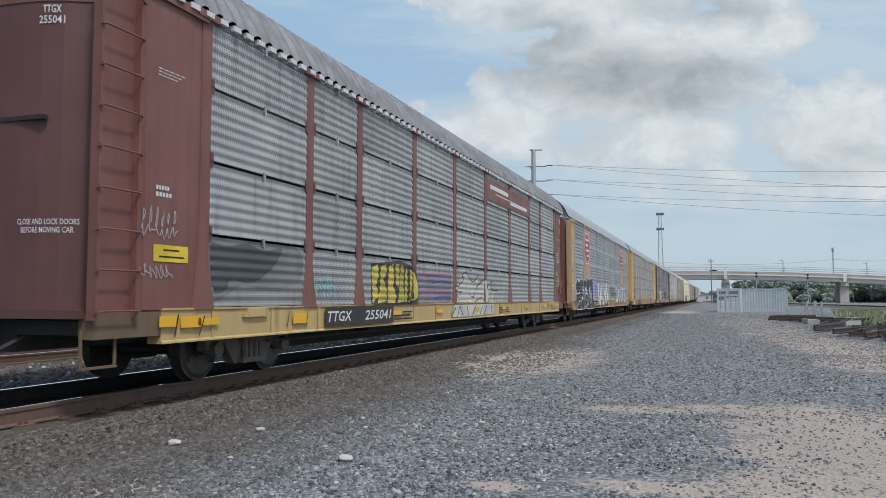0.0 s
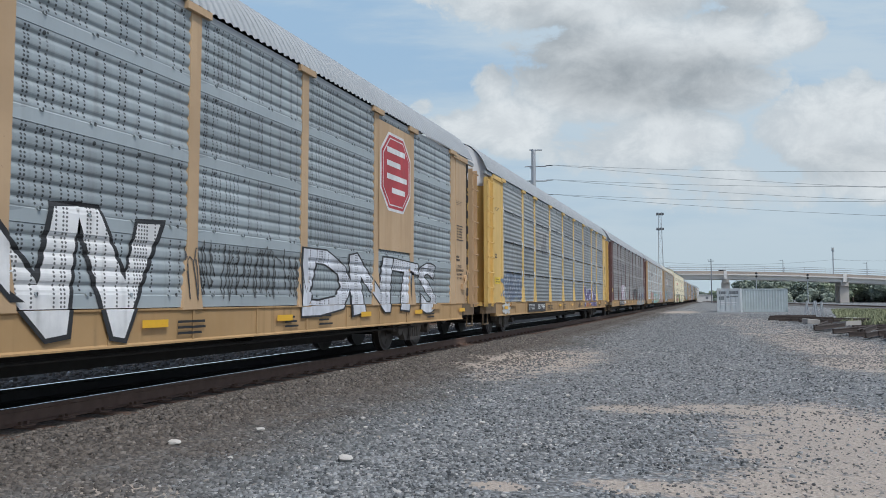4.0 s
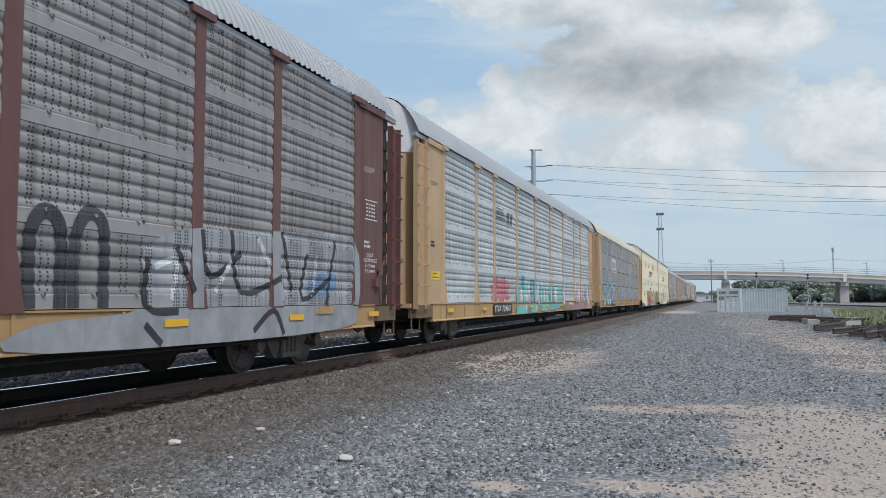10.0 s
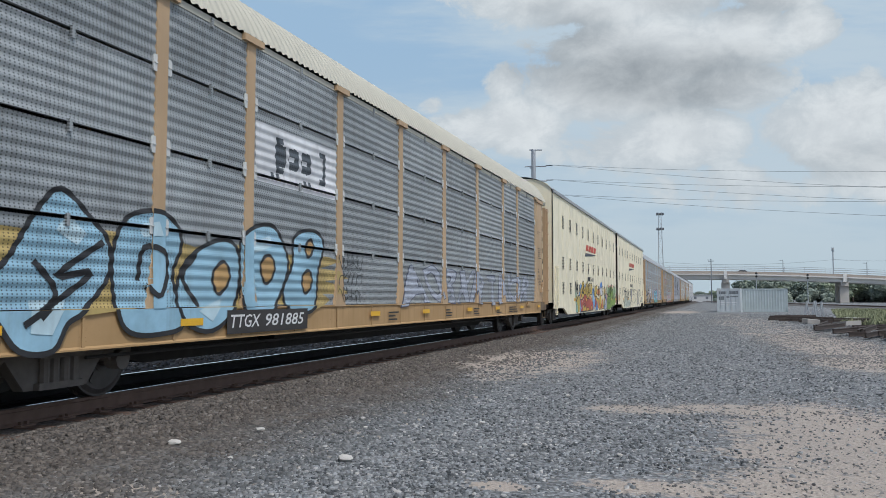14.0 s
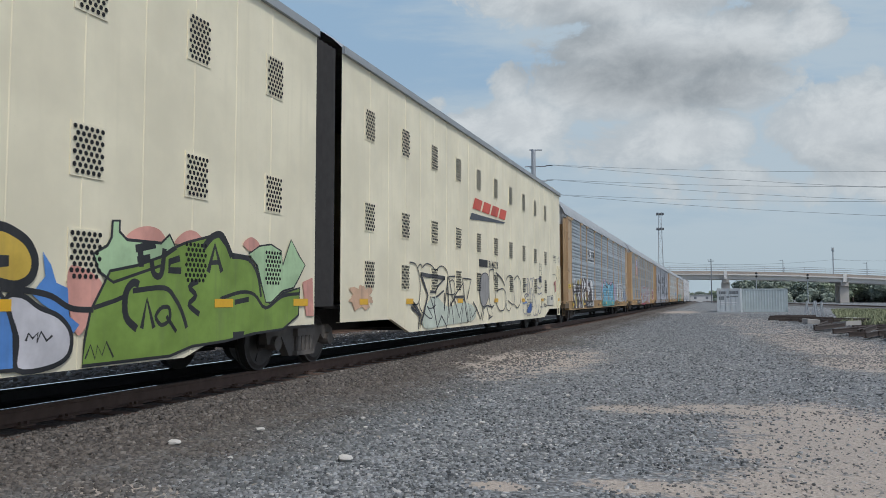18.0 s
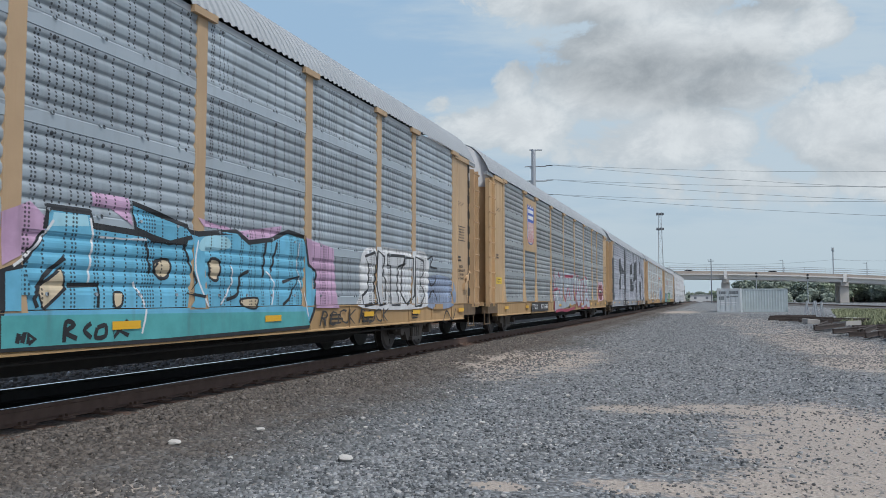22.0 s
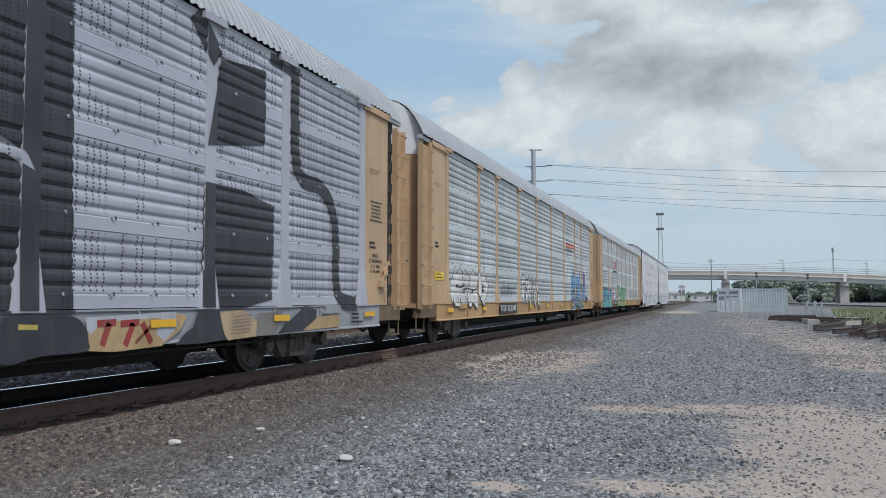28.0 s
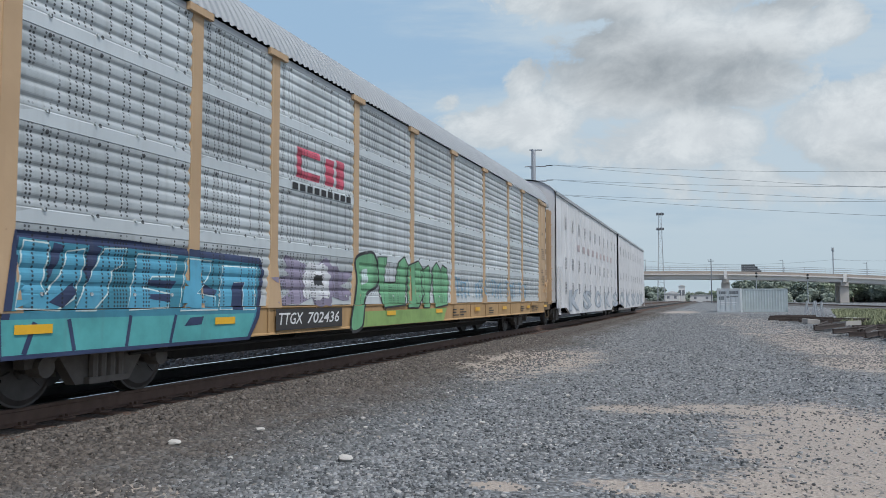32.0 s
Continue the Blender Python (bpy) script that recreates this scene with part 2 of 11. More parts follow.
# ------------------------------------------------------------ ground and track
def gravel_material():
    """Crushed stone: brown ballast beside the rails, grey yard stone, tan dirt where it is worn off."""
    k = Nodes("gravel", 0.95)
    g = k.n.new("ShaderNodeNewGeometry")
    p = g.outputs["Position"]
    x, y, z = k.xyz(p)
    flat = k.join(x, y, 0.0)
    big = k.noise(flat, 0.16, 5)
    mid = k.noise(flat, 0.9, 5)
    cell = k.voronoi(flat, 24.0, "Color")
    cr, cg, cb = k.xyz(cell)
    edge = k.voronoi(flat, 24.0, "Distance")
    tone = k.ramp(cr, 0.0, 1.0, 0.5, 1.45)
    grey = k.mix(mid, (0.155, 0.165, 0.171), (0.245, 0.254, 0.256))
    grey = k.mix(k.ramp(cg, 0.93, 0.97), grey, (0.46, 0.45, 0.43))
    brown = k.mix(mid, (0.060, 0.048, 0.039), (0.105, 0.086, 0.072))
    side = k.op("ADD", x, k.op("MULTIPLY", k.op("SUBTRACT", mid, 0.5), 2.2))
    c = k.mix(k.ramp(side, -5.6, -4.5), brown, grey)
    c = k.mix(1.0, c, k.join(tone, tone, tone), "MULTIPLY")
    c = k.mix(k.ramp(edge, 0.3, 0.8, 0.0, 0.45), c, (0.05, 0.048, 0.046))
    dirt = None
    for px, py, rx, ry in DIRT:
        d = k.vec("LENGTH", k.join(k.op("DIVIDE", k.op("SUBTRACT", x, px), rx), k.op("DIVIDE", k.op("SUBTRACT", y, py), ry), 0.0))
        q = k.ramp(d, 0.2, 1.5, 1.0, 0.0)
        dirt = q if dirt is None else k.op("MAXIMUM", dirt, q)
    fine = k.noise(flat, 7.0, 6, 0.7)
    mask = k.op("ADD", k.op("ADD", k.op("MULTIPLY", dirt, 0.34), k.op("MULTIPLY", mid, 0.55)), k.op("MULTIPLY", fine, 0.70))
    mask = k.op("MULTIPLY", k.ramp(mask, 0.74, 0.88), k.ramp(dirt, 0.02, 0.15))
    grit = k.noise(flat, 60.0, 3, 0.7)
    sand = k.mix(k.op("ADD", k.op("MULTIPLY", fine, 0.5), k.op("MULTIPLY", k.ramp(grit, 0.3, 0.7), 0.5)), (0.27, 0.225, 0.185), (0.56, 0.48, 0.40))
    c = k.mix(k.op("MULTIPLY", mask, 0.88), c, sand)
    far = k.ramp(big, 0.35, 0.7)
    c = k.mix(k.op("MULTIPLY", far, 0.25), c, (0.22, 0.212, 0.195))
    k.bump(k.op("ADD", edge, k.op("MULTIPLY", fine, 0.6)), 0.7, 0.03)
    return k.done(c)


DIRT = [(-4.1, 19.6, 1.7, 5.2), (1.6, 9.4, 1.7, 3.6), (0.9, 7.2, 1.1, 0.9), (0.6, 11.9, 1.7, 0.8), (-0.9, 11.4, 0.9, 0.5), (-0.5, 6.75, 0.7, 0.35), (-1.75, 6.42, 0.30, 0.20),
        (-4.5, 5.25, 0.7, 0.28), (3.4, 21.0, 1.5, 2.6), (3.5, 29.0, 1.8, 7.5), (2.8, 40.0, 2.2, 12.0), (2.1, 56.0, 2.8, 12.0), (1.4, 75.0, 1.8, 9.0), (-3.4, 90.0, 2.0, 14.0)]
GRAVEL = gravel_material()


def ground_height(x, y):
    """Level yard with the ballast shoulder rising to the ties."""
    def step(a, b, v):
        t = min(1, max(0, (v - a) / (b - a)))
        return t * t * (3 - 2 * t)
    z = GROUND + (0.22 * step(-5.0, -6.5, x) if y < 900 else 0)
    if -8 < x < 15 and -6 < y < 48:
        z += 0.03 * (noise.noise((x * 0.35, y * 0.35, 0)) + 0.4 * noise.noise((x * 1.3, y * 1.3, 3))) * (0.4 if x < -6 else 1)
    return z


def build_ground():
    xs = sorted(set([-3000, -1200, -500, -200, -100, -60, -40, -30, -25] + [round(-22 + i * 0.5, 3) for i in range(70)] +
                    [14, 16, 20, 26, 34, 46, 60, 80, 110, 160, 300, 600, 1200, 3000]))
    ys = sorted(set([-2000, -600, -200, -80, -40, -20, -10] + [round(-6 + i * 0.5, 3) for i in range(110)] +
                    [50, 58, 70, 90, 120, 160, 220, 300, 450, 700, 1200, 2500, 4500]))
    bm = bmesh.new()
    rows = []
    for y in ys:
        row = []
        for x in xs:
            row.append(bm.verts.new((x, y, ground_height(x, y))))
        rows.append(row)
    for a, b in zip(rows, rows[1:]):
        for i in range(len(xs) - 1):
            bm.faces.new((a[i], a[i + 1], b[i + 1], b[i]))
    ob = part("ground", bm, GRAVEL, smooth=True)
    tagged(ob, "grey crushed-stone yard with tan dirt patches beside the track", "ground", kind="structure")


def rail_profile():
    return [(-0.07, -0.18), (0.07, -0.18), (0.07, -0.168), (0.024, -0.150), (0.024, -0.045), (0.036, -0.035), (0.036, -0.004),
            (0.030, -0.001), (-0.030, -0.001), (-0.036, -0.004), (-0.036, -0.035), (-0.024, -0.045), (-0.024, -0.150), (-0.07, -0.168)]


def build_rail(x, name_label, y0=-60, y1=1500, worn=(-0.035, 0.035), web=None):
    ob = thing("rail", name_label, "rail", "rails of the tracks")
    bm = bmesh.new()
    prism(bm, [(px + x, pz) for px, pz in rail_profile()], "y", y0, y1)
    bmesh.ops.recalc_face_normals(bm, faces=bm.faces)
    part("rail_body", bm, web or RAIL_SIDE, ob)
    part("rail_head", boxes((x + worn[0], x + worn[1], y0, y1, -0.0008, 0.0024)), RAIL_TOP, ob, "worn bright running surface")


def build_ties(cx, n, y0, tie):
    for i in range(n):
        y = y0 + i * 0.55 + random.uniform(-0.03, 0.03)
        t = part("tie", tie, TIE, TRACKS, m=pose(cx + random.uniform(-0.04, 0.04), y, 0, 0, 0, random.uniform(-1.2, 1.2)))


build_ground()
TRACKS = thing("track_bed", "weathered wooden ties sunk in brown ballast", "railway track", kind="structure")
build_rail(TRACK + 0.7525, "rusty steel rail with a narrow worn strip", worn=(-0.035, -0.012))
# this rail's black web has the shade under the train in its colour
build_rail(TRACK - 0.7525, "steel rail with a bright worn head, its web black for the train's shade", web=BLACKISH)
for rx in (-13.35, -14.85):
    build_rail(rx, "rusty steel rail of the track behind the train")
tie_mesh = bpy.data.meshes.new("tie")
bm_tie = boxes((-1.30, 1.30, -0.115, 0.115, -0.40, -0.182))
bmesh.ops.bevel(bm_tie, geom=bm_tie.edges[:], offset=0.012, segments=1, affect="EDGES")
bm_tie.to_mesh(tie_mesh)
bm_tie.free()
build_ties(TRACK, 150, -4.0, tie_mesh)
build_ties(-14.1, 60, 0.0, tie_mesh)
plate_mesh = bpy.data.meshes.new("tie_plate")
bm_plate = boxes((-0.17, 0.17, -0.09, 0.09, -0.183, -0.166), (0.075, 0.115, -0.05, -0.03, -0.17, -0.135), (0.075, 0.115, 0.03, 0.05, -0.17, -0.135),
                 (-0.115, -0.075, -0.05, -0.03, -0.17, -0.135))
bm_plate.to_mesh(plate_mesh)
bm_plate.free()
for ti in range(70):
    part("tie_plate", plate_mesh, RAIL_SIDE, TRACKS, m=pose(TRACK + 0.7525, -4.0 + ti * 0.55, 0))
# oil and the train's shade are both put into this black
OILY_SHADED = plain("oily_shaded_ballast", (0.012, 0.011, 0.012), 0.9, 0, 0.5, 14.0, 0.6)
ob = part("ballast_strip", boxes((TRACK - 0.66, TRACK + 0.66, -60, 500, -0.30, -0.172)), OILY_SHADED)
tagged(ob, "black ballast between the rails, oil and the train's shade in its colour", "ballast", kind="structure")


# ------------------------------------------------------------ rack cars
POSTS = (2.005, 4.81, 6.72, 9.57, 12.43, 15.27, 18.13, 20.98, 22.89, 25.695)
POST_HALF = 0.105
EDGE = 1.89            # where the corner panel meets the first post
TIER_ROWS = {"rib": (1.03, 1.98, 2.94, 3.91, 4.79), "band": (1.03, 1.86, 2.83, 3.79, 4.76)}
FACE = 1.48            # outer face of the side screens, from the centre line
POST_FACE = 1.490
SILL_FACE = 1.51
MESHES = {}


def rib_depth(kind, z):
    """How far the screen stands out at the height z above the tier's foot."""
    if kind == "rib":
        return -0.008 + 0.008 * math.cos(2 * math.pi * z / 0.1328)
    if z < 0.16:
        return 0.004 if z < 0.148 else -0.004
    u = ((z - 0.16) % 0.158) / 0.158
    return -0.001 - 0.022 * math.exp(-((u - 0.5) / 0.19) ** 2)


def panel_mesh(kind, w, h):
    key = ("panel", kind, round(w, 3), round(h, 3))
    if key not in MESHES:
        step = 0.0158 if kind == "rib" else 0.0132
        n = int((h - 0.03) / step)
        zs = [i * (h - 0.042) / n for i in range(n + 1)]
        if kind == "band":
            zs = [i * (h - 0.004) / n for i in range(n + 1)]
        bm = bmesh.new()
        a = [bm.verts.new((rib_depth(kind, z), 0, z)) for z in zs]
        b = [bm.verts.new((rib_depth(kind, z), w, z)) for z in zs]
        for i in range(n):
            bm.faces.new((a[i], b[i], b[i + 1], a[i + 1]))
        for z in (zs[0], zs[-1]):
            i = 0 if z == zs[0] else -1
            c, d = bm.verts.new((-0.05, 0, z)), bm.verts.new((-0.05, w, z))
            bm.faces.new((a[i], c, d, b[i]))
        if kind == "band":
            for i in range(max(2, round(w / 0.70))):
                y = (i + 0.5) * w / max(2, round(w / 0.70))
                cyl(bm, (0.0, y, 0.15), (0.026, y, 0.15), 0.022, n=6)
        else:
            box(bm, 0.0, 0.03, w * 0.5 - 0.022, w * 0.5 + 0.022, h - 0.11, h + 0.02)
        bmesh.ops.recalc_face_normals(bm, faces=bm.faces)
        me = bpy.data.meshes.new("panel")
        bm.to_mesh(me)
        bm.free()
        me.materials.append(RIB_GREY)
        MESHES[key] = me
    return MESHES[key]


def stored(key, fill):
    """A mesh that alike parts share."""
    if key not in MESHES:
        bm = bmesh.new()
        fill(bm)
        bmesh.ops.recalc_face_normals(bm, faces=bm.faces)
        me = bpy.data.meshes.new(key)
        bm.to_mesh(me)
        bm.free()
        me.materials.append(BLACKISH)
        MESHES[key] = me
    return MESHES[key]


def fill_post(bm):
    w = POST_HALF
    prism(bm, [(1.44, -w - 0.012), (POST_FACE, -w), (POST_FACE, w), (1.44, w + 0.012)], "z", 1.02, 4.75)
    v = [bm.verts.new(p) for p in ((1.45, -0.22, 1.0), (1.45, 0.22, 1.0), (POST_FACE + 0.03, 0.20, 1.0), (POST_FACE + 0.03, -0.20, 1.0),
                                   (1.45, -0.13, 1.64), (1.45, 0.13, 1.64), (POST_FACE + 0.002, w + 0.004, 1.64), (POST_FACE + 0.002, -w - 0.004, 1.64))]
    for f in ((0, 1, 2, 3), (7, 6, 5, 4), (3, 2, 6, 7), (0, 4, 5, 1), (1, 5, 6, 2), (0, 3, 7, 4)):
        bm.faces.new([v[i] for i in f])
    box(bm, 1.45, 1.545, -0.25, 0.25, 4.75, 4.845)


def fill_clip(bm):
    """Bent zinc clip that holds two screens to a post."""
    prism(bm, [(-0.04, -0.10), (0.012, -0.10), (0.026, -0.07), (0.026, 0.07), (0.008, 0.10), (-0.04, 0.10)], "x", 1.478, 1.496)
    box(bm, 1.49, 1.508, -0.04, 0.016, -0.008, 0.008)


def fill_corner(bm):
    prism(bm, [(1.36, 0.79), (1.475, 0.79), (1.475, 0.86), (1.49, 0.87), (1.49, 1.70), (1.475, 1.71), (1.475, EDGE + 0.02), (1.36, EDGE + 0.02)], "z", 1.0, 4.76)
    box(bm, 1.36, 1.53, 0.80, EDGE + 0.1, 4.70, 4.82)


def fill_corner_post(bm):
    prism(bm, [(1.34, 0.70), (POST_FACE + 0.02, 0.70), (POST_FACE + 0.02, 0.785), (1.34, 0.79)], "z", 0.98, 4.74)


def fill_stiles(bm):
    prism(bm, [(1.43, 0.0), (1.55, 0.0), (1.55, 0.03), (1.46, 0.035), (1.46, 0.545), (1.55, 0.55), (1.55, 0.58), (1.43, 0.58)], "z", 0.90, 4.64)


def fill_rung(bm):
    cyl(bm, (1.575, -0.01, 0), (1.575, 0.59, 0), 0.012, n=6)
    box(bm, 1.54, 1.585, -0.015, 0.015, -0.02, 0.02)
    box(bm, 1.54, 1.585, 0.565, 0.595, -0.02, 0.02)


def fill_door(bm):
    """End door, bowed across the car's end, set back from the corner posts."""
    n = 12
    rows = []
    for i in range(n + 1):
        a = -1 + 2 * i / n
        rows.append((1.40 * a, 0.06 + 0.42 * abs(a) ** 3))
    pts = rows + [(x, y + 0.05) for x, y in rows[::-1]]
    prism(bm, pts, "z", 0.98, 4.42)
    box(bm, -1.38, 1.38, 0.02, 0.30, 0.92, 1.02)


def fill_hood(bm):
    n = 12
    rows = []
    for i in range(n + 1):
        a = -1 + 2 * i / n
        rows.append((1.41 * a, 0.05 + 0.42 * abs(a) ** 3))
    v0 = [bm.verts.new((x, y, 4.42)) for x, y in rows]
    v1 = [bm.verts.new((x, y, roof_z(x) - 0.02)) for x, y in rows]
    for i in range(n):
        bm.faces.new((v0[i], v0[i + 1], v1[i + 1], v1[i]))


def roof_z(x, old=False):
    a = min(1.0, abs(x) / 1.5)
    return 4.84 + (0.92 * (1 - a ** 3.8) if old else 0.89 * (1 - a ** 4.2))


def fill_old_roof(bm):
    fill_roof(bm, True)


def fill_roof(bm, old=False):
    n = 22
    xs = [1.5 * math.sin(math.pi / 2 * (-1 + 2 * i / n)) for i in range(n + 1)]
    count = 352 if old else 640
    rows = []
    for j in range(count + 1):
        y = 0.22 + (BODY - 0.44) * j / count
        lift = (0.045 if old else 0.020) if j % 4 in (1, 2) else 0.0
        rows.append([bm.verts.new((x * (1.012 + lift * 0.5), y, roof_z(x, old) + lift)) for x in xs])
    for a, b in zip(rows, rows[1:]):
        for i in range(n):
            bm.faces.new((a[i], a[i + 1], b[i + 1], b[i]))


def fill_eave_block(bm):
    box(bm, 1.47, 1.555, 0, 0.17, 4.775, 4.845)


def fill_jack_pad(bm):
    box(bm, 1.45, 1.535, -0.26, 0.26, 0.88, 1.0)
    box(bm, 1.45, 1.53, -0.36, -0.24, 0.88, 0.93)


def fill_brake(bm):
    """Hand brake box with its lever and chain."""
    box(bm, 1.47, 1.56, -0.14, 0.10, 1.36, 1.50)
    cyl(bm, (1.54, -0.02, 1.48), (1.58, 0.20, 1.86), 0.016, n=6)
    cyl(bm, (1.55, 0.20, 1.86), (1.60, 0.26, 1.78), 0.016, n=6)
    cyl(bm, (1.54, 0.05, 1.40), (1.54, 0.12, 1.02), 0.012, n=6)
    cyl(bm, (1.50, 0.16, 1.66), (1.55, 0.16, 1.66), 0.09, n=10)


def fill_gap_strip(bm):
    # uneven black blocks that fill the gap between end door and ladder
    for i in range(18):
        box(bm, 1.30, 1.40 + 0.02 * (i % 2), 0.42, 0.80 + 0.015 * (i % 3), 1.0 + i * 0.208, 1.206 + i * 0.208)


def fill_roof_rail(bm):
    box(bm, 1.40, 1.484, 0.1, BODY - 0.1, 4.74, 4.83)


def fill_sill(bm):
    prism(bm, [(1.30, 0.60), (SILL_FACE, 0.60), (SILL_FACE, 0.62), (1.49, 0.64), (1.49, 0.98), (SILL_FACE, 1.0), (SILL_FACE, 1.02), (1.30, 1.02)],
          "y", 1.2, BODY - 1.2)
    for y in [2.2 + i * 1.456 for i in range(17)]:
        box(bm, 1.50, SILL_FACE - 0.004, y - 0.02, y + 0.02, 0.63, 0.99)


def fill_end_sill(bm):
    box(bm, 1.30, 1.488, 0.12, 1.2, 0.70, 0.985)


def fill_frame(bm):
    box(bm, -0.38, 0.38, 0.2, BODY - 0.2, 0.55, 0.96)
    prism(bm, [(4.7, 0.56), (5.9, 0.28), (BODY - 5.9, 0.28), (BODY - 4.7, 0.56)], "x", -0.40, 0.40)
    box(bm, -1.42, 1.42, 0.3, BODY - 0.3, 0.93, 0.99)
    for y in [0.8 + i * 2.175 for i in range(13)]:
        box(bm, -1.35, 1.35, y - 0.08, y + 0.08, 0.66, 0.94)
    for y in (8.2, 17.4):
        box(bm, -1.30, -0.5, y, y + 1.3, 0.40, 0.92)
        cyl(bm, (0.75, y + 0.2, 0.62), (0.75, y + 1.6, 0.62), 0.20, n=12)
    cyl(bm, (1.22, 4.0, 0.50), (1.22, BODY - 4.0, 0.50), 0.022, n=6)


def fill_stirrup(bm):
    for y in (0.02, 0.52):
        box(bm, 1.40, 1.42, y, y + 0.035, 0.40, 0.80)
    box(bm, 1.38, 1.44, 0.02, 0.555, 0.385, 0.41)


def fill_coupler(bm):
    box(bm, -0.13, 0.13, -0.45, 0.5, 0.66, 0.90)
    box(bm, -0.20, 0.12, -0.62, -0.36, 0.62, 0.94)
    cyl(bm, (0.45, 0.25, 0.72), (0.38, -0.50, 0.42), 0.028, n=6)
    cyl(bm, (0.38, -0.50, 0.42), (0.30, -0.66, 0.55), 0.028, n=6)
    box(bm, -1.3, 1.3, 0.18, 0.30, 0.74, 0.90)


def fill_side_frame(bm):
    """Cast side frame of a truck, with its arch, window and spring pocket."""
    out = [(-1.10, 0.42), (-1.12, 0.60), (-0.95, 0.68), (-0.55, 0.66), (-0.35, 0.74), (0.35, 0.74), (0.55, 0.66), (0.95, 0.68), (1.12, 0.60),
           (1.10, 0.42), (0.78, 0.42), (0.66, 0.52), (0.42, 0.20), (-0.42, 0.20), (-0.66, 0.52), (-0.78, 0.42)]
    prism(bm, out, "x", 0.94, 1.08)
    for y in (-0.895, 0.895):
        cyl(bm, (0.98, y, 0.43), (1.16, y, 0.43), 0.11, n=12)
    box(bm, 1.06, 1.16, -0.30, 0.30, 0.20, 0.27)
    for y in (-0.2, -0.07, 0.07, 0.2):
        cyl(bm, (1.11, y, 0.27), (1.11, y, 0.52), 0.055, n=8)
    box(bm, 1.05, 1.17, -0.30, 0.30, 0.52, 0.64)


def fill_bolster(bm):
    box(bm, -1.05, 1.05, -0.20, 0.20, 0.36, 0.66)
    for y in (-0.42, 0.42):
        box(bm, -0.9, 0.9, y - 0.06, y + 0.06, 0.34, 0.46)
        for x in (-0.7525, 0.7525):
            box(bm, x - 0.06, x + 0.06, y * 1.1 - 0.04, y * 1.1 + 0.04, 0.28, 0.56)


def fill_wheelset(bm):
    for s in (-1, 1):
        cyl(bm, (s * 0.70, 0, 0), (s * 0.82, 0, 0), 0.425, n=28)
        cyl(bm, (s * 0.67, 0, 0), (s * 0.70, 0, 0), 0.448, n=28)
        cyl(bm, (s * 0.82, 0, 0), (s * 0.845, 0, 0), 0.40, 0.345, n=28)
        cyl(bm, (s * 0.80, 0, 0), (s * 0.86, 0, 0), 0.13, n=14)
        for i in range(3):
            a = i * 2.094
            box(bm, s * 0.83, s * 0.858, -0.03, 0.03, 0.18, 0.30, Matrix.Rotation(a, 4, "X"))
    cyl(bm, (-1.1, 0, 0), (1.1, 0, 0), 0.08, n=12)


WHEELSETS = []


def build_truck(car, y):
    tr = part("truck", stored("truck_bolster", fill_bolster), UNDER, car, "grimy black steel truck", m=pose(0, y, 0))
    for a in (0, 180):
        part("side_frame", stored("side_frame", fill_side_frame), UNDER, tr, m=pose(0, 0, 0, 0, 0, a))
    for dy in (-0.895, 0.895):
        w = part("wheelset", stored("wheelset", fill_wheelset), WHEEL, tr, "dark steel wheels on an axle", m=pose(0, dy, 0.425))
        WHEELSETS.append((w, Vector((0, dy, 0.425))))
    return tr


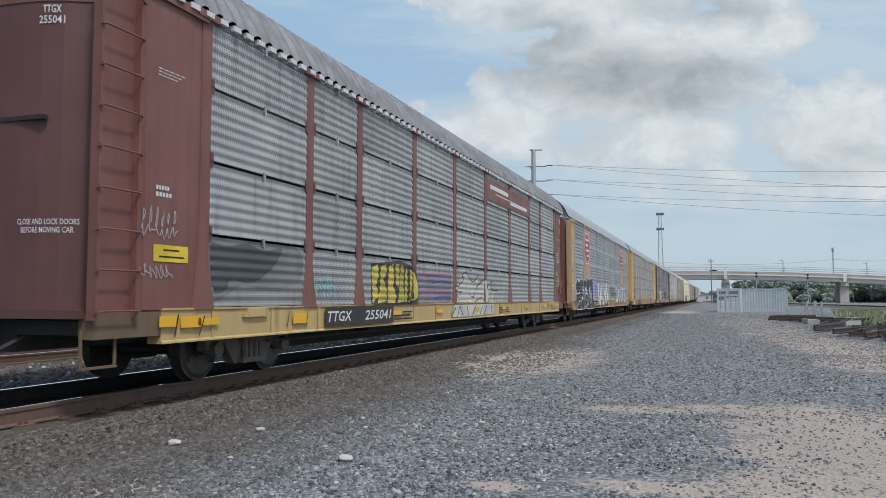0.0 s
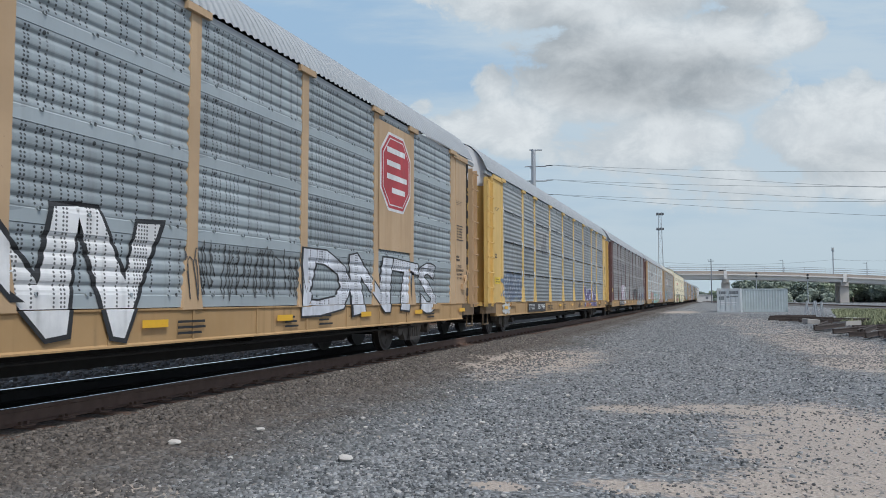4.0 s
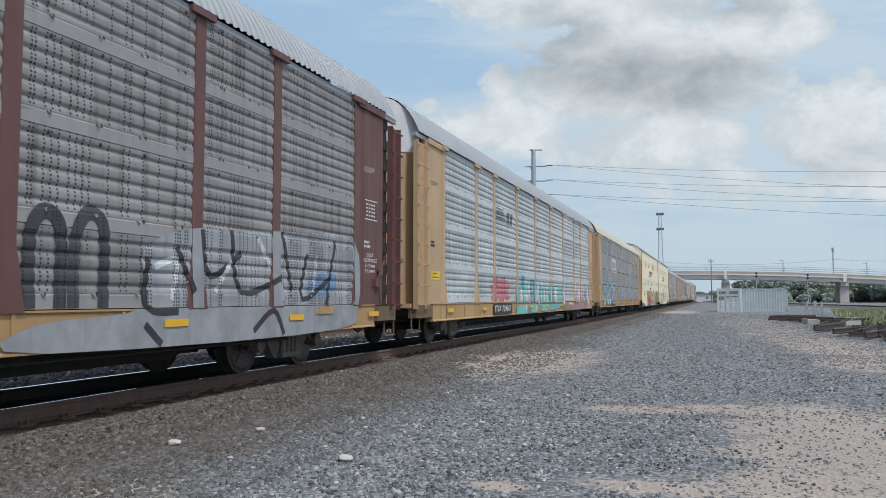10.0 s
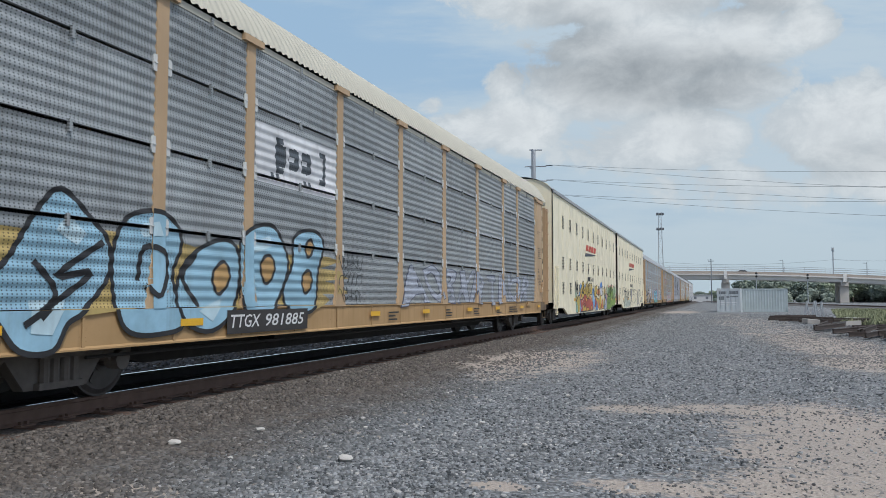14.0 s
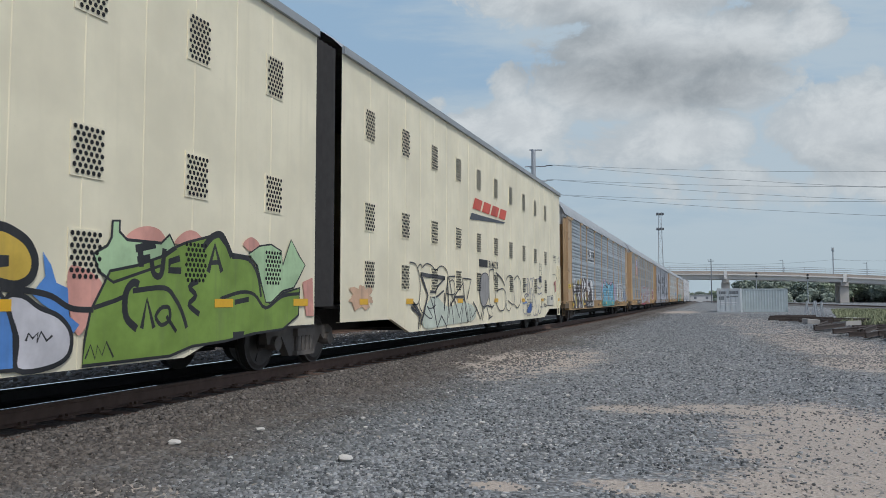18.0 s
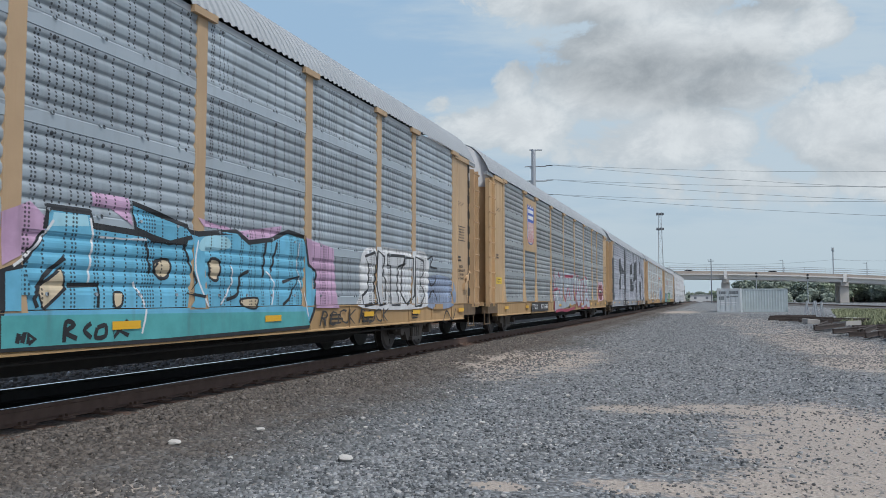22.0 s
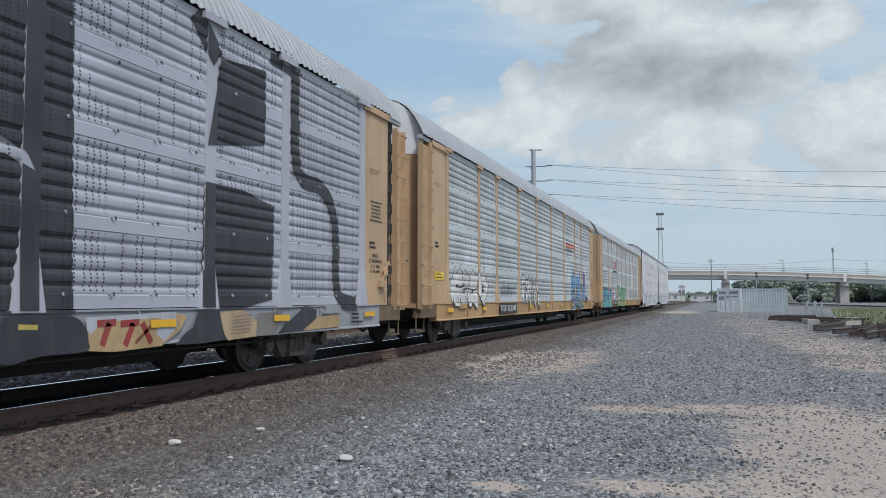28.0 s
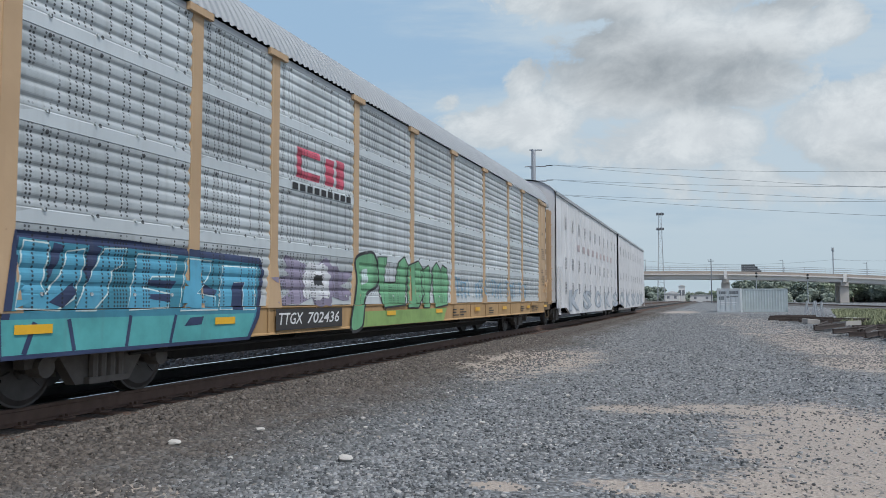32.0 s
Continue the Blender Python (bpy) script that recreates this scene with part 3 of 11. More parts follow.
def build_rack_car(colour, screen, kind, roof, label, hood=None, sill=None, post=None, doors=None, pads=1, clips=None, gate=None):
    """A closed car carrier: screens between posts, doors and ladders at the ends, roof, sills, trucks."""
    sill = sill or SILL
    hood = hood or OFFWHITE
    post = post or colour
    doors = doors or colour
    clips = clips or ZINC
    car = thing("rack_car", label, "railway wagon", "cars of the train")
    tiers = TIER_ROWS[kind]
    turn = pose(0, BODY, 0, 0, 0, 180)
    part("underframe", stored("underframe", fill_frame), BLACKISH, car, "grimy black underframe")
    part("roof", stored("old_roof", fill_old_roof) if roof is ROOFD else stored("roof", fill_roof), roof, car, "ribbed grey steel roof")
    for i, (m, flip) in enumerate(((Matrix(), 0), (turn, 1))):
        part("sill", stored("sill", fill_sill), sill, car, "stained yellow side sill", m=m)
        part("roof_rail", stored("roof_rail", fill_roof_rail), roof, car, m=m)
        part("end_door", stored("end_door", fill_door), gate or doors, car, m=m)
        part("end_hood", stored("end_hood", fill_hood), hood, car, "white upper end sheet", m=m)
        part("coupler", stored("coupler", fill_coupler), BLACKISH, car, "dark steel coupler", m=m)
        for y in POSTS:
            part("post", stored("post", fill_post), post, car, m=m @ pose(0, y, 0))
            if not flip and kind == "rib":
                for z in tiers[1:4]:
                    if y < POSTS[-1]:
                        part("clip", stored("clip", fill_clip), clips, car, "bent steel clip", m=pose(0, y + 0.14, z))
                    if y > POSTS[0]:
                        part("clip", stored("clip", fill_clip), clips, car, "bent steel clip", m=pose(0, y - 0.14, z) @ Matrix.Diagonal((1, -1, 1, 1)))
        for a, b in zip(POSTS, POSTS[1:]):
            for z0, z1 in zip(tiers, tiers[1:]):
                part("screen_panel", panel_mesh(kind, b - a - 2 * POST_HALF, z1 - z0), screen, car, m=m @ pose(FACE, a + POST_HALF, z0))
    for mir in (Matrix(), Matrix.Diagonal((1, -1, 1, 1)), Matrix.Diagonal((-1, 1, 1, 1)), Matrix.Diagonal((-1, -1, 1, 1))):
        wide = pose(0, 0.08, 0) @ Matrix.Diagonal((1, 1.10, 1, 1)) if mir[1][1] > 0 else Matrix.Diagonal((1, 0.76, 1, 1))
        mid = pose(0, BODY / 2, 0) @ mir @ pose(0, -BODY / 2, 0)
        part("corner_panel", stored("corner_panel", fill_corner), doors, car, m=mid)
        if mir[1][1] > 0:
            part("corner_post", stored("corner_post", fill_corner_post), doors, car, m=mid)
        lad = part("ladder", stored("ladder", fill_stiles), doors, car, m=mid @ wide)
        for i in range(9):
            part("rung", stored("rung", fill_rung), doors, lad, m=pose(0, 0, 1.0 + i * 0.44))
        part("stirrup_step", stored("stirrup_step", fill_stirrup), GRIMED, car, "rusty dark stirrup step", m=mid)
        part("end_sill", stored("end_sill", fill_end_sill), GRIMED, car, "grimy end of the sill", m=mid)
    for y in (BODY - 3.25, 3.25)[:pads]:
        part("jack_pad", stored("jack_pad", fill_jack_pad), sill, car, m=pose(0, y, 0))
    part("hand_brake", stored("hand_brake", fill_brake), doors, car, "hand brake box with lever", m=pose(0, BODY - 1.15, 0))
    part("weather_strip", stored("weather_strip", fill_gap_strip), BLACKISH, car, "black jagged strip between end door and ladder", m=pose(0, BODY, 0) @ Matrix.Diagonal((1, -1, 1, 1)))
    if roof is ROOFD:
        for i in range(88):
            part("eave_block", stored("eave_block", fill_eave_block), OFFWHITE, car, m=pose(0, 0.35 + i * 0.308, 0))
    for y in (3.75, BODY - 3.75):
        build_truck(car, y)
    return car


# ------------------------------------------------------------ articulated tall cars
UNIT_A, UNIT_B, MAXI_LEN = (0.0, 21.70), (22.63, 43.35), 43.35
TALL_FACE = 1.555


def fill_tall_side(y0, y1, vents):
    """Side sheet with vertical seams, drop bottom between the trucks."""
    def fill(bm):
        def foot(y):
            d = min(y - y0, y1 - y)
            return 0.72 if d < 2.3 else (0.42 if d > 3.3 else 0.72 - 0.30 * (d - 2.3))
        seams = [y0 + 0.31 + 0.91 * i for i in range(1, int((y1 - y0) / 0.91))]
        rise = {}
        for y in seams:
            rise.update({y - 0.016: 0.0, y - 0.011: 0.009, y + 0.011: 0.009, y + 0.016: 0.0})
        cuts = sorted(set([y0, y0 + 2.3, y0 + 3.3, y1 - 3.3, y1 - 2.3, y1] + list(rise)))
        n = len(cuts)
        lo = [bm.verts.new((TALL_FACE + rise.get(y, 0.0), y, foot(y))) for y in cuts]
        hi = [bm.verts.new((TALL_FACE + rise.get(y, 0.0), y, 5.44)) for y in cuts]
        li = [bm.verts.new((TALL_FACE - 0.08, y, foot(y))) for y in cuts]
        for i in range(n - 1):
            bm.faces.new((lo[i], lo[i + 1], hi[i + 1], hi[i]))
            bm.faces.new((li[i], li[i + 1], lo[i + 1], lo[i]))
    return fill


def fill_tall_roof(y0, y1):
    def fill(bm):
        xs = [-1.58 + 3.16 * i / 14 for i in range(15)]
        n = int((y1 - y0) / 0.15)
        rows = []
        for j in range(n + 1):
            y = y0 + (y1 - y0) * j / n
            up = 0.02 if j % 2 else 0.0
            rows.append([bm.verts.new((x, y, 5.52 + 0.60 * (1 - abs(x / 1.58) ** 2.8) + up)) for x in xs])
        for a, b in zip(rows, rows[1:]):
            for i in range(14):
                bm.faces.new((a[i], a[i + 1], b[i + 1], b[i]))
        for s in (-1, 1):
            box(bm, s * 1.585 - 0.03, s * 1.585 + 0.03, y0, y1, 5.43, 5.56)
    return fill


def fill_tall_end(bm):
    box(bm, -1.5, 1.5, 0.05, 0.12, 0.95, 5.44)
    pts = [(1.5 * math.cos(math.pi * i / 12), 5.44 + 0.62 * math.sin(math.pi * i / 12) ** 0.7) for i in range(13)]
    prism(bm, pts, "y", 0.05, 0.12)
    for x in (-1.1, -0.55, 0.0, 0.55, 1.1):
        box(bm, x - 0.04, x + 0.04, 0.0, 0.06, 1.0, 5.3)


def fill_fold(bm):
    """One fold of the rubber bellows."""
    prism(bm, [(-1.42, 0.0), (1.42, 0.0), (1.47, 0.076), (1.42, 0.152), (-1.42, 0.152), (-1.47, 0.076)], "z", 1.0, 5.5)


def fill_vent(h):
    def fill(bm):
        box(bm, 0.0, 0.012, -0.235, 0.235, -h / 2 - 0.02, h / 2 + 0.02)
    return fill


def fill_vent_holes(h):
    """Rows of round openings, staggered."""
    def fill(bm):
        n = round(h / 0.064)
        for j in range(n):
            z = -h / 2 + (j + 0.5) * h / n
            for i in range(6 if j % 2 else 5):
                y = (i - (2.5 if j % 2 else 2.0)) * 0.076
                cyl(bm, (0.0203, y, z), (0.0210, y, z), 0.027, n=8)
    return fill


def fill_tall_ladder(bm):
    for y in (0.0, 0.52):
        box(bm, 1.58, 1.62, y, y + 0.04, 0.85, 2.45)
    for i in range(5):
        cyl(bm, (1.61, 0.0, 1.0 + i * 0.34), (1.61, 0.56, 1.0 + i * 0.34), 0.012, n=6)
    box(bm, 1.56, 1.60, 0.1, 0.46, 0.45, 0.49)
    for y in (0.08, 0.44):
        box(bm, 1.57, 1.60, y, y + 0.04, 0.45, 0.9)


VENT_DARK = plain("dark_vent_opening", (0.010, 0.010, 0.011), 0.9, 0, 0.2, 5, 0)


VENT_GREY = plain("dusty_vent_opening", (0.26, 0.26, 0.27), 0.9, 0, 0.2, 5, 0)


def build_tall_car(colour, roof, label, vents=VENT_DARK):
    """Two-unit articulated car carrier with smooth sides and three rows of vents."""
    car = thing("tall_rack_car", label, "railway wagon", "cars of the train")
    for k, (y0, y1) in enumerate((UNIT_A, UNIT_B)):
        for a in (0, 180):
            m = pose(0, 0, 0) if a == 0 else pose(0, y0 + y1, 0, 0, 0, 180)
            part("side_sheet", stored(f"tall_side_{k}", fill_tall_side(y0, y1, ())), colour, car, m=m)
        part("roof", stored(f"tall_roof_{k}", fill_tall_roof(y0, y1)), roof, car, "grey ribbed steel roof")
        part("floor_frame", boxes((-1.45, 1.45, y0 + 0.2, y1 - 0.2, 0.95, 1.02), (-0.4, 0.4, y0 + 0.2, y1 - 0.2, 0.5, 0.95),
                                  (-1.4, 1.4, y0 + 3.3, y1 - 3.3, 0.46, 0.52)), BLACKISH, car, "black underframe")
        first, step, n = ((2.15, 1.8245, 11), (23.83, 1.8245, 10))[k]
        for z, h in ((4.40, 0.57), (2.66, 0.52), (1.58, 0.50)):
            for i in range(n):
                v = part("vent", stored(f"vent_{h}", fill_vent(h)), colour, car, m=pose(TALL_FACE, first + i * step, z))
                part("vent_grille", stored(f"vent_holes_{h}", fill_vent_holes(h)), vents, v, "dark round openings")
    for m in (Matrix(), pose(0, MAXI_LEN, 0, 0, 0, 180)):
        part("end_wall", stored("tall_end", fill_tall_end), colour, car, m=m)
        part("coupler", stored("coupler", fill_coupler), BLACKISH, car, m=m)
        for mir in (Matrix(), Matrix.Diagonal((-1, 1, 1, 1))):
            part("ladder", stored("tall_ladder", fill_tall_ladder), colour, car, m=m @ mir @ pose(0, 0.25, 0))
    for i in range(6):
        part("bellows_fold", stored("bellows_fold", fill_fold), BLACKISH, car, "black rubber fold between the two bodies", m=pose(0, 21.71 + i * 0.152, 0))
    for y in (2.2, 22.16, MAXI_LEN - 2.2):
        build_truck(car, y)
    return car


# ------------------------------------------------------------ paint on the sides
SPRAYS = {}
SOLID = {}           # the same paint on whole sheets, by name


def spray(colour, kind="flat"):
    """Sprayed paint; on screens the holes show through it."""
    key = (colour, kind)
    if key in SPRAYS:
        return SPRAYS[key]
    k = Nodes("spray_paint", 0.55)
    v = k.tc.outputs["Object"]
    x, y, z = k.xyz(v)
    n = k.ramp(k.noise(v, 1.7, 5, 0.62), 0.28, 0.72)
    c = k.mix(n, darker(colour, 0.80), tuple(min(1.0, q * 1.14 + 0.01) for q in colour))
    dirt = k.noise(k.join(x, k.op("MULTIPLY", y, 5.0), k.op("MULTIPLY", z, 0.5)), 1.5, 4)
    c = k.mix(k.op("MULTIPLY", k.ramp(dirt, 0.5, 0.8), 0.28), c, (0.10, 0.09, 0.08))
    if kind != "flat":
        c = k.mix(k.op("MULTIPLY", punched(k, kind, y, z), 0.85), c, (0.012, 0.012, 0.013))
    SPRAYS[key] = k.done(c)
    SOLID[SPRAYS[key].name] = SPRAYS[key] if kind == "flat" else spray(colour)
    return SPRAYS[key]


def side_x(kind, y, z, cy, cz):
    """Outer surface of a car's near side; cy, cz: middle of the face that asks."""
    if kind == "tall":
        return TALL_FACE + 0.011
    if kind == "plate":
        return FACE - 0.014
    if cz < 1.02:
        return SILL_FACE
    if cy < EDGE or cy > BODY - EDGE:
        return 1.492 if 0.79 < cy < BODY - 0.79 else 1.582
    for p in POSTS:
        w = POST_HALF + (0.007 if cz > 1.62 else 0.12 * (1.62 - cz) / 0.62)
        if abs(cy - p) < w and cz < 4.73:
            return POST_FACE + (0.002 + 0.028 * (1.64 - z) / 0.64 if cz < 1.62 else 0)
    tier = max(t for t in TIER_ROWS[kind][:4] if cz >= t - 0.05)
    return FACE + rib_depth(kind, max(0.0, z - tier))


PLAN_POSTS = (0.0, 0.66, 1.75, 4.58, 6.45, 9.25, 12.30, 15.40, 18.45, 21.25, 23.12, 25.95, BODY - 0.66, BODY)
PLAN_TALL = ((0.0, 2.15, 20.75, 21.95, 22.75, 24.1, 40.84, 44.6), (0.0, 2.15, 20.395, 21.70, 22.63, 23.83, 40.25, 43.35))
SLIDE = {}           # car: how far its sprayed pieces lie from their plan, at its two ends


def along(car, name, kind, y):
    """From the drawings' even plan to the place along the car, by its posts or by its own shift."""
    if car.name in SLIDE and name in ("graffiti", "reflector"):
        a, b = SLIDE[car.name]
        return y + a + (b - a) * y / BODY
    if car.name.startswith("tall"):
        return float(np.interp(y, *PLAN_TALL))
    return float(np.interp(y, PLAN_POSTS, (0.0, 0.66, *POSTS, BODY - 0.66, BODY)))


def lay(car, name, bm, kind, lift, material, label=""):
    """Lays a flat drawing (its x is along the car, its y is up) on the car's ribbed side."""
    for v in bm.verts:
        v.co.x = along(car, name, kind, v.co.x)
    zs = [v.co.y for v in bm.verts]
    ys = [v.co.x for v in bm.verts]
    if not zs:
        bm.free()
        return None
    z0, z1, y0, y1 = min(zs), max(zs), min(ys), max(ys)
    if kind != "plate":
        lift *= 0.10 if kind == "tall" else 0.4
    if kind not in ("tall", "plate"):
        tiers = TIER_ROWS[kind]
        cuts = [c for c in (1.02, 1.03, 1.31, 1.62) if z0 < c < z1]
        step = 0.0221 if kind == "rib" else 0.0234
        for t, u in zip(tiers, tiers[1:]):
            i = 0
            while t + i * step < u:
                if max(z0, 1.03) < t + i * step < z1:
                    cuts.append(t + i * step)
                i += 1
        for c in cuts:
            bmesh.ops.bisect_plane(bm, geom=bm.verts[:] + bm.edges[:] + bm.faces[:], plane_co=(0, c, 0), plane_no=(0, 1, 0))
        for p in (EDGE, BODY - EDGE, *POSTS):
            for d in ((-POST_HALF - 0.007, POST_HALF + 0.007) if p in POSTS else (0,)):
                if y0 < p + d < y1:
                    bmesh.ops.bisect_plane(bm, geom=bm.verts[:] + bm.edges[:] + bm.faces[:], plane_co=(p + d, 0, 0), plane_no=(1, 0, 0))
        for u in tiers[1:]:
            if z0 < u - 0.042 < z1:
                bmesh.ops.bisect_plane(bm, geom=bm.verts[:] + bm.edges[:] + bm.faces[:], plane_co=(0, u - 0.042, 0), plane_no=(0, 1, 0))
    verts, faces, slots, known = [], [], [], {}
    for f in bm.faces:
        c = f.calc_center_median()
        off = kind in ("tall", "plate") or c.y < 1.02 or c.x < EDGE or c.x > BODY - EDGE or min(abs(c.x - p) for p in POSTS) < POST_HALF + 0.01
        if not off and c.y < 1.028:
            continue
        if not off and kind == "rib" and any(u - 0.042 < c.y < u for u in tiers[1:]):
            continue
        slots.append(1 if off else 0)
        flat = c.z
        ids = []
        for v in f.verts:
            p = (round(side_x(kind, v.co.x, v.co.y, c.x, c.y) + lift + 0.004, 5), round(v.co.x, 5), round(v.co.y, 5))
            if p not in known:
                known[p] = len(verts)
                verts.append(p)
            ids.append(known[p])
        if len(set(ids)) < 3:
            slots.pop()
            continue
        ids = list(dict.fromkeys(ids))
        if f.normal.z < 0:
            ids.reverse()
        faces.append(ids)
    bm.free()
    me = bpy.data.meshes.new(name)
    me.from_pydata(verts, [], faces)
    me.materials.append(material)
    if material.name in SOLID:
        me.materials.append(SOLID[material.name])
        me.polygons.foreach_set("material_index", slots)
    return part(name, me, material, car, label)


def word_bm(word, offset=0.0, shear=0.0, res=2):
    """The outline of a word, filled, as a flat mesh about one unit high."""
    cu = bpy.data.curves.new("word", "FONT")
    cu.body, cu.offset, cu.shear, cu.resolution_u, cu.fill_mode = word, offset, shear, res, "FRONT"
    ob = bpy.data.objects.new("word", cu)
    me = bpy.data.meshes.new_from_object(ob)
    bm = bmesh.new()
    bm.from_mesh(me)
    bpy.data.objects.remove(ob)
    bpy.data.meshes.remove(me)
    bpy.data.curves.remove(cu)
    return bm


def fit_box(bm, y0, y1, z0, z1, ref=None, warp=0.0, seed=0):
    """Stretches a flat mesh to a field of the side; warp makes hand-drawn, uneven letters."""
    xs, ys = [v.co.x for v in bm.verts], [v.co.y for v in bm.verts]
    ax, bx, ay, by = ref or (min(xs), max(xs), min(ys), max(ys))
    for v in bm.verts:
        u, w = (v.co.x - ax) / (bx - ax), (v.co.y - ay) / (by - ay)
        if warp:
            w += warp * (0.5 * math.sin(u * 9 + seed) + 0.5 * math.sin(u * 21 + 2 * seed))
            u += warp * 0.35 * math.sin(w * 4 + u * 12 + seed)
        v.co = (y0 + u * (y1 - y0), z0 + w * (z1 - z0), 0)
    return bm, (ax, bx, ay, by)


def stencil(car, word, y0, z0, height, material, kind="flat_side", lift=0.0, width=None, label="stencilled letters", shear=0.0):
    """Small lettering with its foot at z0."""
    bm = word_bm(word, 0.012, shear)
    xs = [v.co.x for v in bm.verts]
    w = width or (max(xs) - min(xs)) * height / 0.72
    bm, _ = fit_box(bm, y0, y0 + w, z0, z0 + height)
    return lay(car, "lettering", bm, kind, lift + 0.004, material, label)


def graffiti(car, word, field, fill, edge, kind, bold=0.03, rim=0.05, warp=0.05, seed=1, halo=None, shine=None, shear=0.0, lift=0.0, base=None):
    """A sprayed word: halo, rim and fill laid over one another, letters uneven."""
    y0, y1, z0, z1 = field
    bold, rim = bold * 0.5, rim * 0.85
    core = word_bm(word, bold, shear)
    xs, ys = [v.co.x for v in core.verts], [v.co.y for v in core.verts]
    ref = (min(xs), max(xs), min(ys), max(ys))
    core, _ = fit_box(core, y0, y1, z0, z1, ref, warp, seed)
    if halo:
        blot(car, (y0 - 0.15, y1 + 0.15, z0 - 0.12, z1 + 0.14), halo, kind, seed, lift)
    if edge:
        rb, _ = fit_box(word_bm(word, bold + rim, shear), y0, y1, z0, z1, ref, warp, seed)
        lay(car, "graffiti", rb, kind, lift + 0.008, spray(edge, kind))
    lay(car, "graffiti", core, kind, lift + 0.012, spray(fill, kind))
    if shine:
        sb, _ = fit_box(word_bm(word, max(-0.02, bold - 0.04), shear), y0, y1, z0, z1, ref, warp, seed)
        for v in sb.verts:
            v.co.x -= 0.02
            v.co.y += 0.03
        lay(car, "graffiti", sb, kind, lift + 0.016, spray(shine, kind))


def blot(car, field, colour, kind, seed=1, lift=0.0, lobes=7, rough=0.16, name="graffiti"):
    """An uneven patch of paint."""
    y0, y1, z0, z1 = field
    bm = bmesh.new()
    n = 46
    vs = []
    for i in range(n):
        a = 2 * math.pi * i / n
        r = 1 + rough * math.sin(lobes * a + seed) + rough * 0.6 * math.sin((lobes * 2 + 1) * a + 2.3 * seed)
        c, s = math.cos(a), math.sin(a)
        q = 1.0 / max(abs(c), abs(s)) ** 0.75
        vs.append(bm.verts.new(((y0 + y1) / 2 + c * q * r * (y1 - y0) / 2, (z0 + z1) / 2 + s * q * r * (z1 - z0) / 2, 0)))
    bm.faces.new(vs)
    return lay(car, name, bm, kind, lift + 0.004, spray(colour, kind))


def bar(car, field, material, kind, lift=0.006, lean=0.0, name="sign_bar", label=""):
    """A straight painted bar or panel; lean shifts its top along the car."""
    y0, y1, z0, z1 = field
    bm = bmesh.new()
    bm.faces.new([bm.verts.new(p) for p in ((y0, z0, 0), (y1, z0, 0), (y1 + lean, z1, 0), (y0 + lean, z1, 0))])
    return lay(car, name, bm, kind, lift, material, label)


def scrawl(car, field, colour, kind, seed, loops=5, width=0.03, lift=0.0):
    """A hand-drawn line, as of a spray can."""
    y0, y1, z0, z1 = field
    rnd = random.Random(seed)
    pts = []
    n = loops * 10
    a1, a2, p1, p2 = rnd.uniform(0.55, 0.8), rnd.uniform(0.2, 0.4), rnd.uniform(0, 6), rnd.uniform(0, 6)
    for i in range(n + 1):
        t = i / n
        u = t * 0.86 + 0.07 + 0.8 / loops * 0.45 * math.sin(t * loops * 6.28 + p1)
        w = 0.5 + 0.5 * (a1 * math.cos(t * loops * 6.28 + p2) + a2 * math.sin(t * loops * 14 + p1)) / (a1 + a2)
        pts.append(Vector((y0 + u * (y1 - y0), z0 + w * (z1 - z0), 0)))
    bm = bmesh.new()
    prev = None
    for i, p in enumerate(pts):
        d = (pts[min(n, i + 1)] - pts[max(0, i - 1)]).normalized()
        q = Vector((-d.y, d.x, 0)) * width * 0.5
        cur = (bm.verts.new(p + q), bm.verts.new(p - q))
        if prev:
            bm.faces.new((prev[0], prev[1], cur[1], cur[0]))
        prev = cur
    return lay(car, "graffiti", bm, kind, lift + 0.018, spray(colour, kind))


def sill_marks(car, kind, number, seed, y=4.7, close=False):
    """Reflectors along the sill, reporting mark and number on a dark field."""
    rnd = random.Random(seed)
    for i in range(9):
        u = 2.0 + i * 3.0 + rnd.uniform(-0.3, 0.3)
        if y - 0.5 < u < y + 2.9:
            continue
        bar(car, (u, u + 0.45, 0.80, 0.89), REFLECT, kind, 0.05, name="reflector", label="yellow reflective strip")
    w1, gap, w2 = (0.72, 0.14, 1.10) if close else (0.92, 0.55, 1.24)
    bar(car, (y, y + w1 + gap + w2 + 0.2, 0.66, 0.98), FIELD, kind, 0.050)
    stencil(car, "TTGX", y + 0.08, 0.74, 0.18, LETTER_W, kind, 0.054, w1, shear=0.2)
    stencil(car, number, y + 0.08 + w1 + gap, 0.74, 0.18, LETTER_W, kind, 0.054, w2, shear=0.2)
    for i in range(6):
        u = rnd.uniform(8, 26)
        for j in range(3):
            bar(car, (u, u + rnd.uniform(0.3, 0.6), 0.70 + j * 0.07, 0.73 + j * 0.07), LETTER_K, kind, 0.004, name="lettering")


def rounded(pts, closed):
    """More points on a smooth curve through the given ones."""
    n, out = len(pts), []
    for i in range(n if closed else n - 1):
        def at(j):
            return Vector((*pts[j % n], 0)) if closed else Vector((*pts[max(0, min(n - 1, j))], 0))
        a, b, c, d = at(i - 1), at(i), at(i + 1), at(i + 2)
        for q in range(4):
            t = q / 4
            out.append(0.5 * (2 * b + (c - a) * t + (2 * a - 5 * b + 4 * c - d) * t * t + (3 * b - a - 3 * c + d) * t ** 3))
    if not closed:
        out.append(Vector((*pts[-1], 0)))
    return out


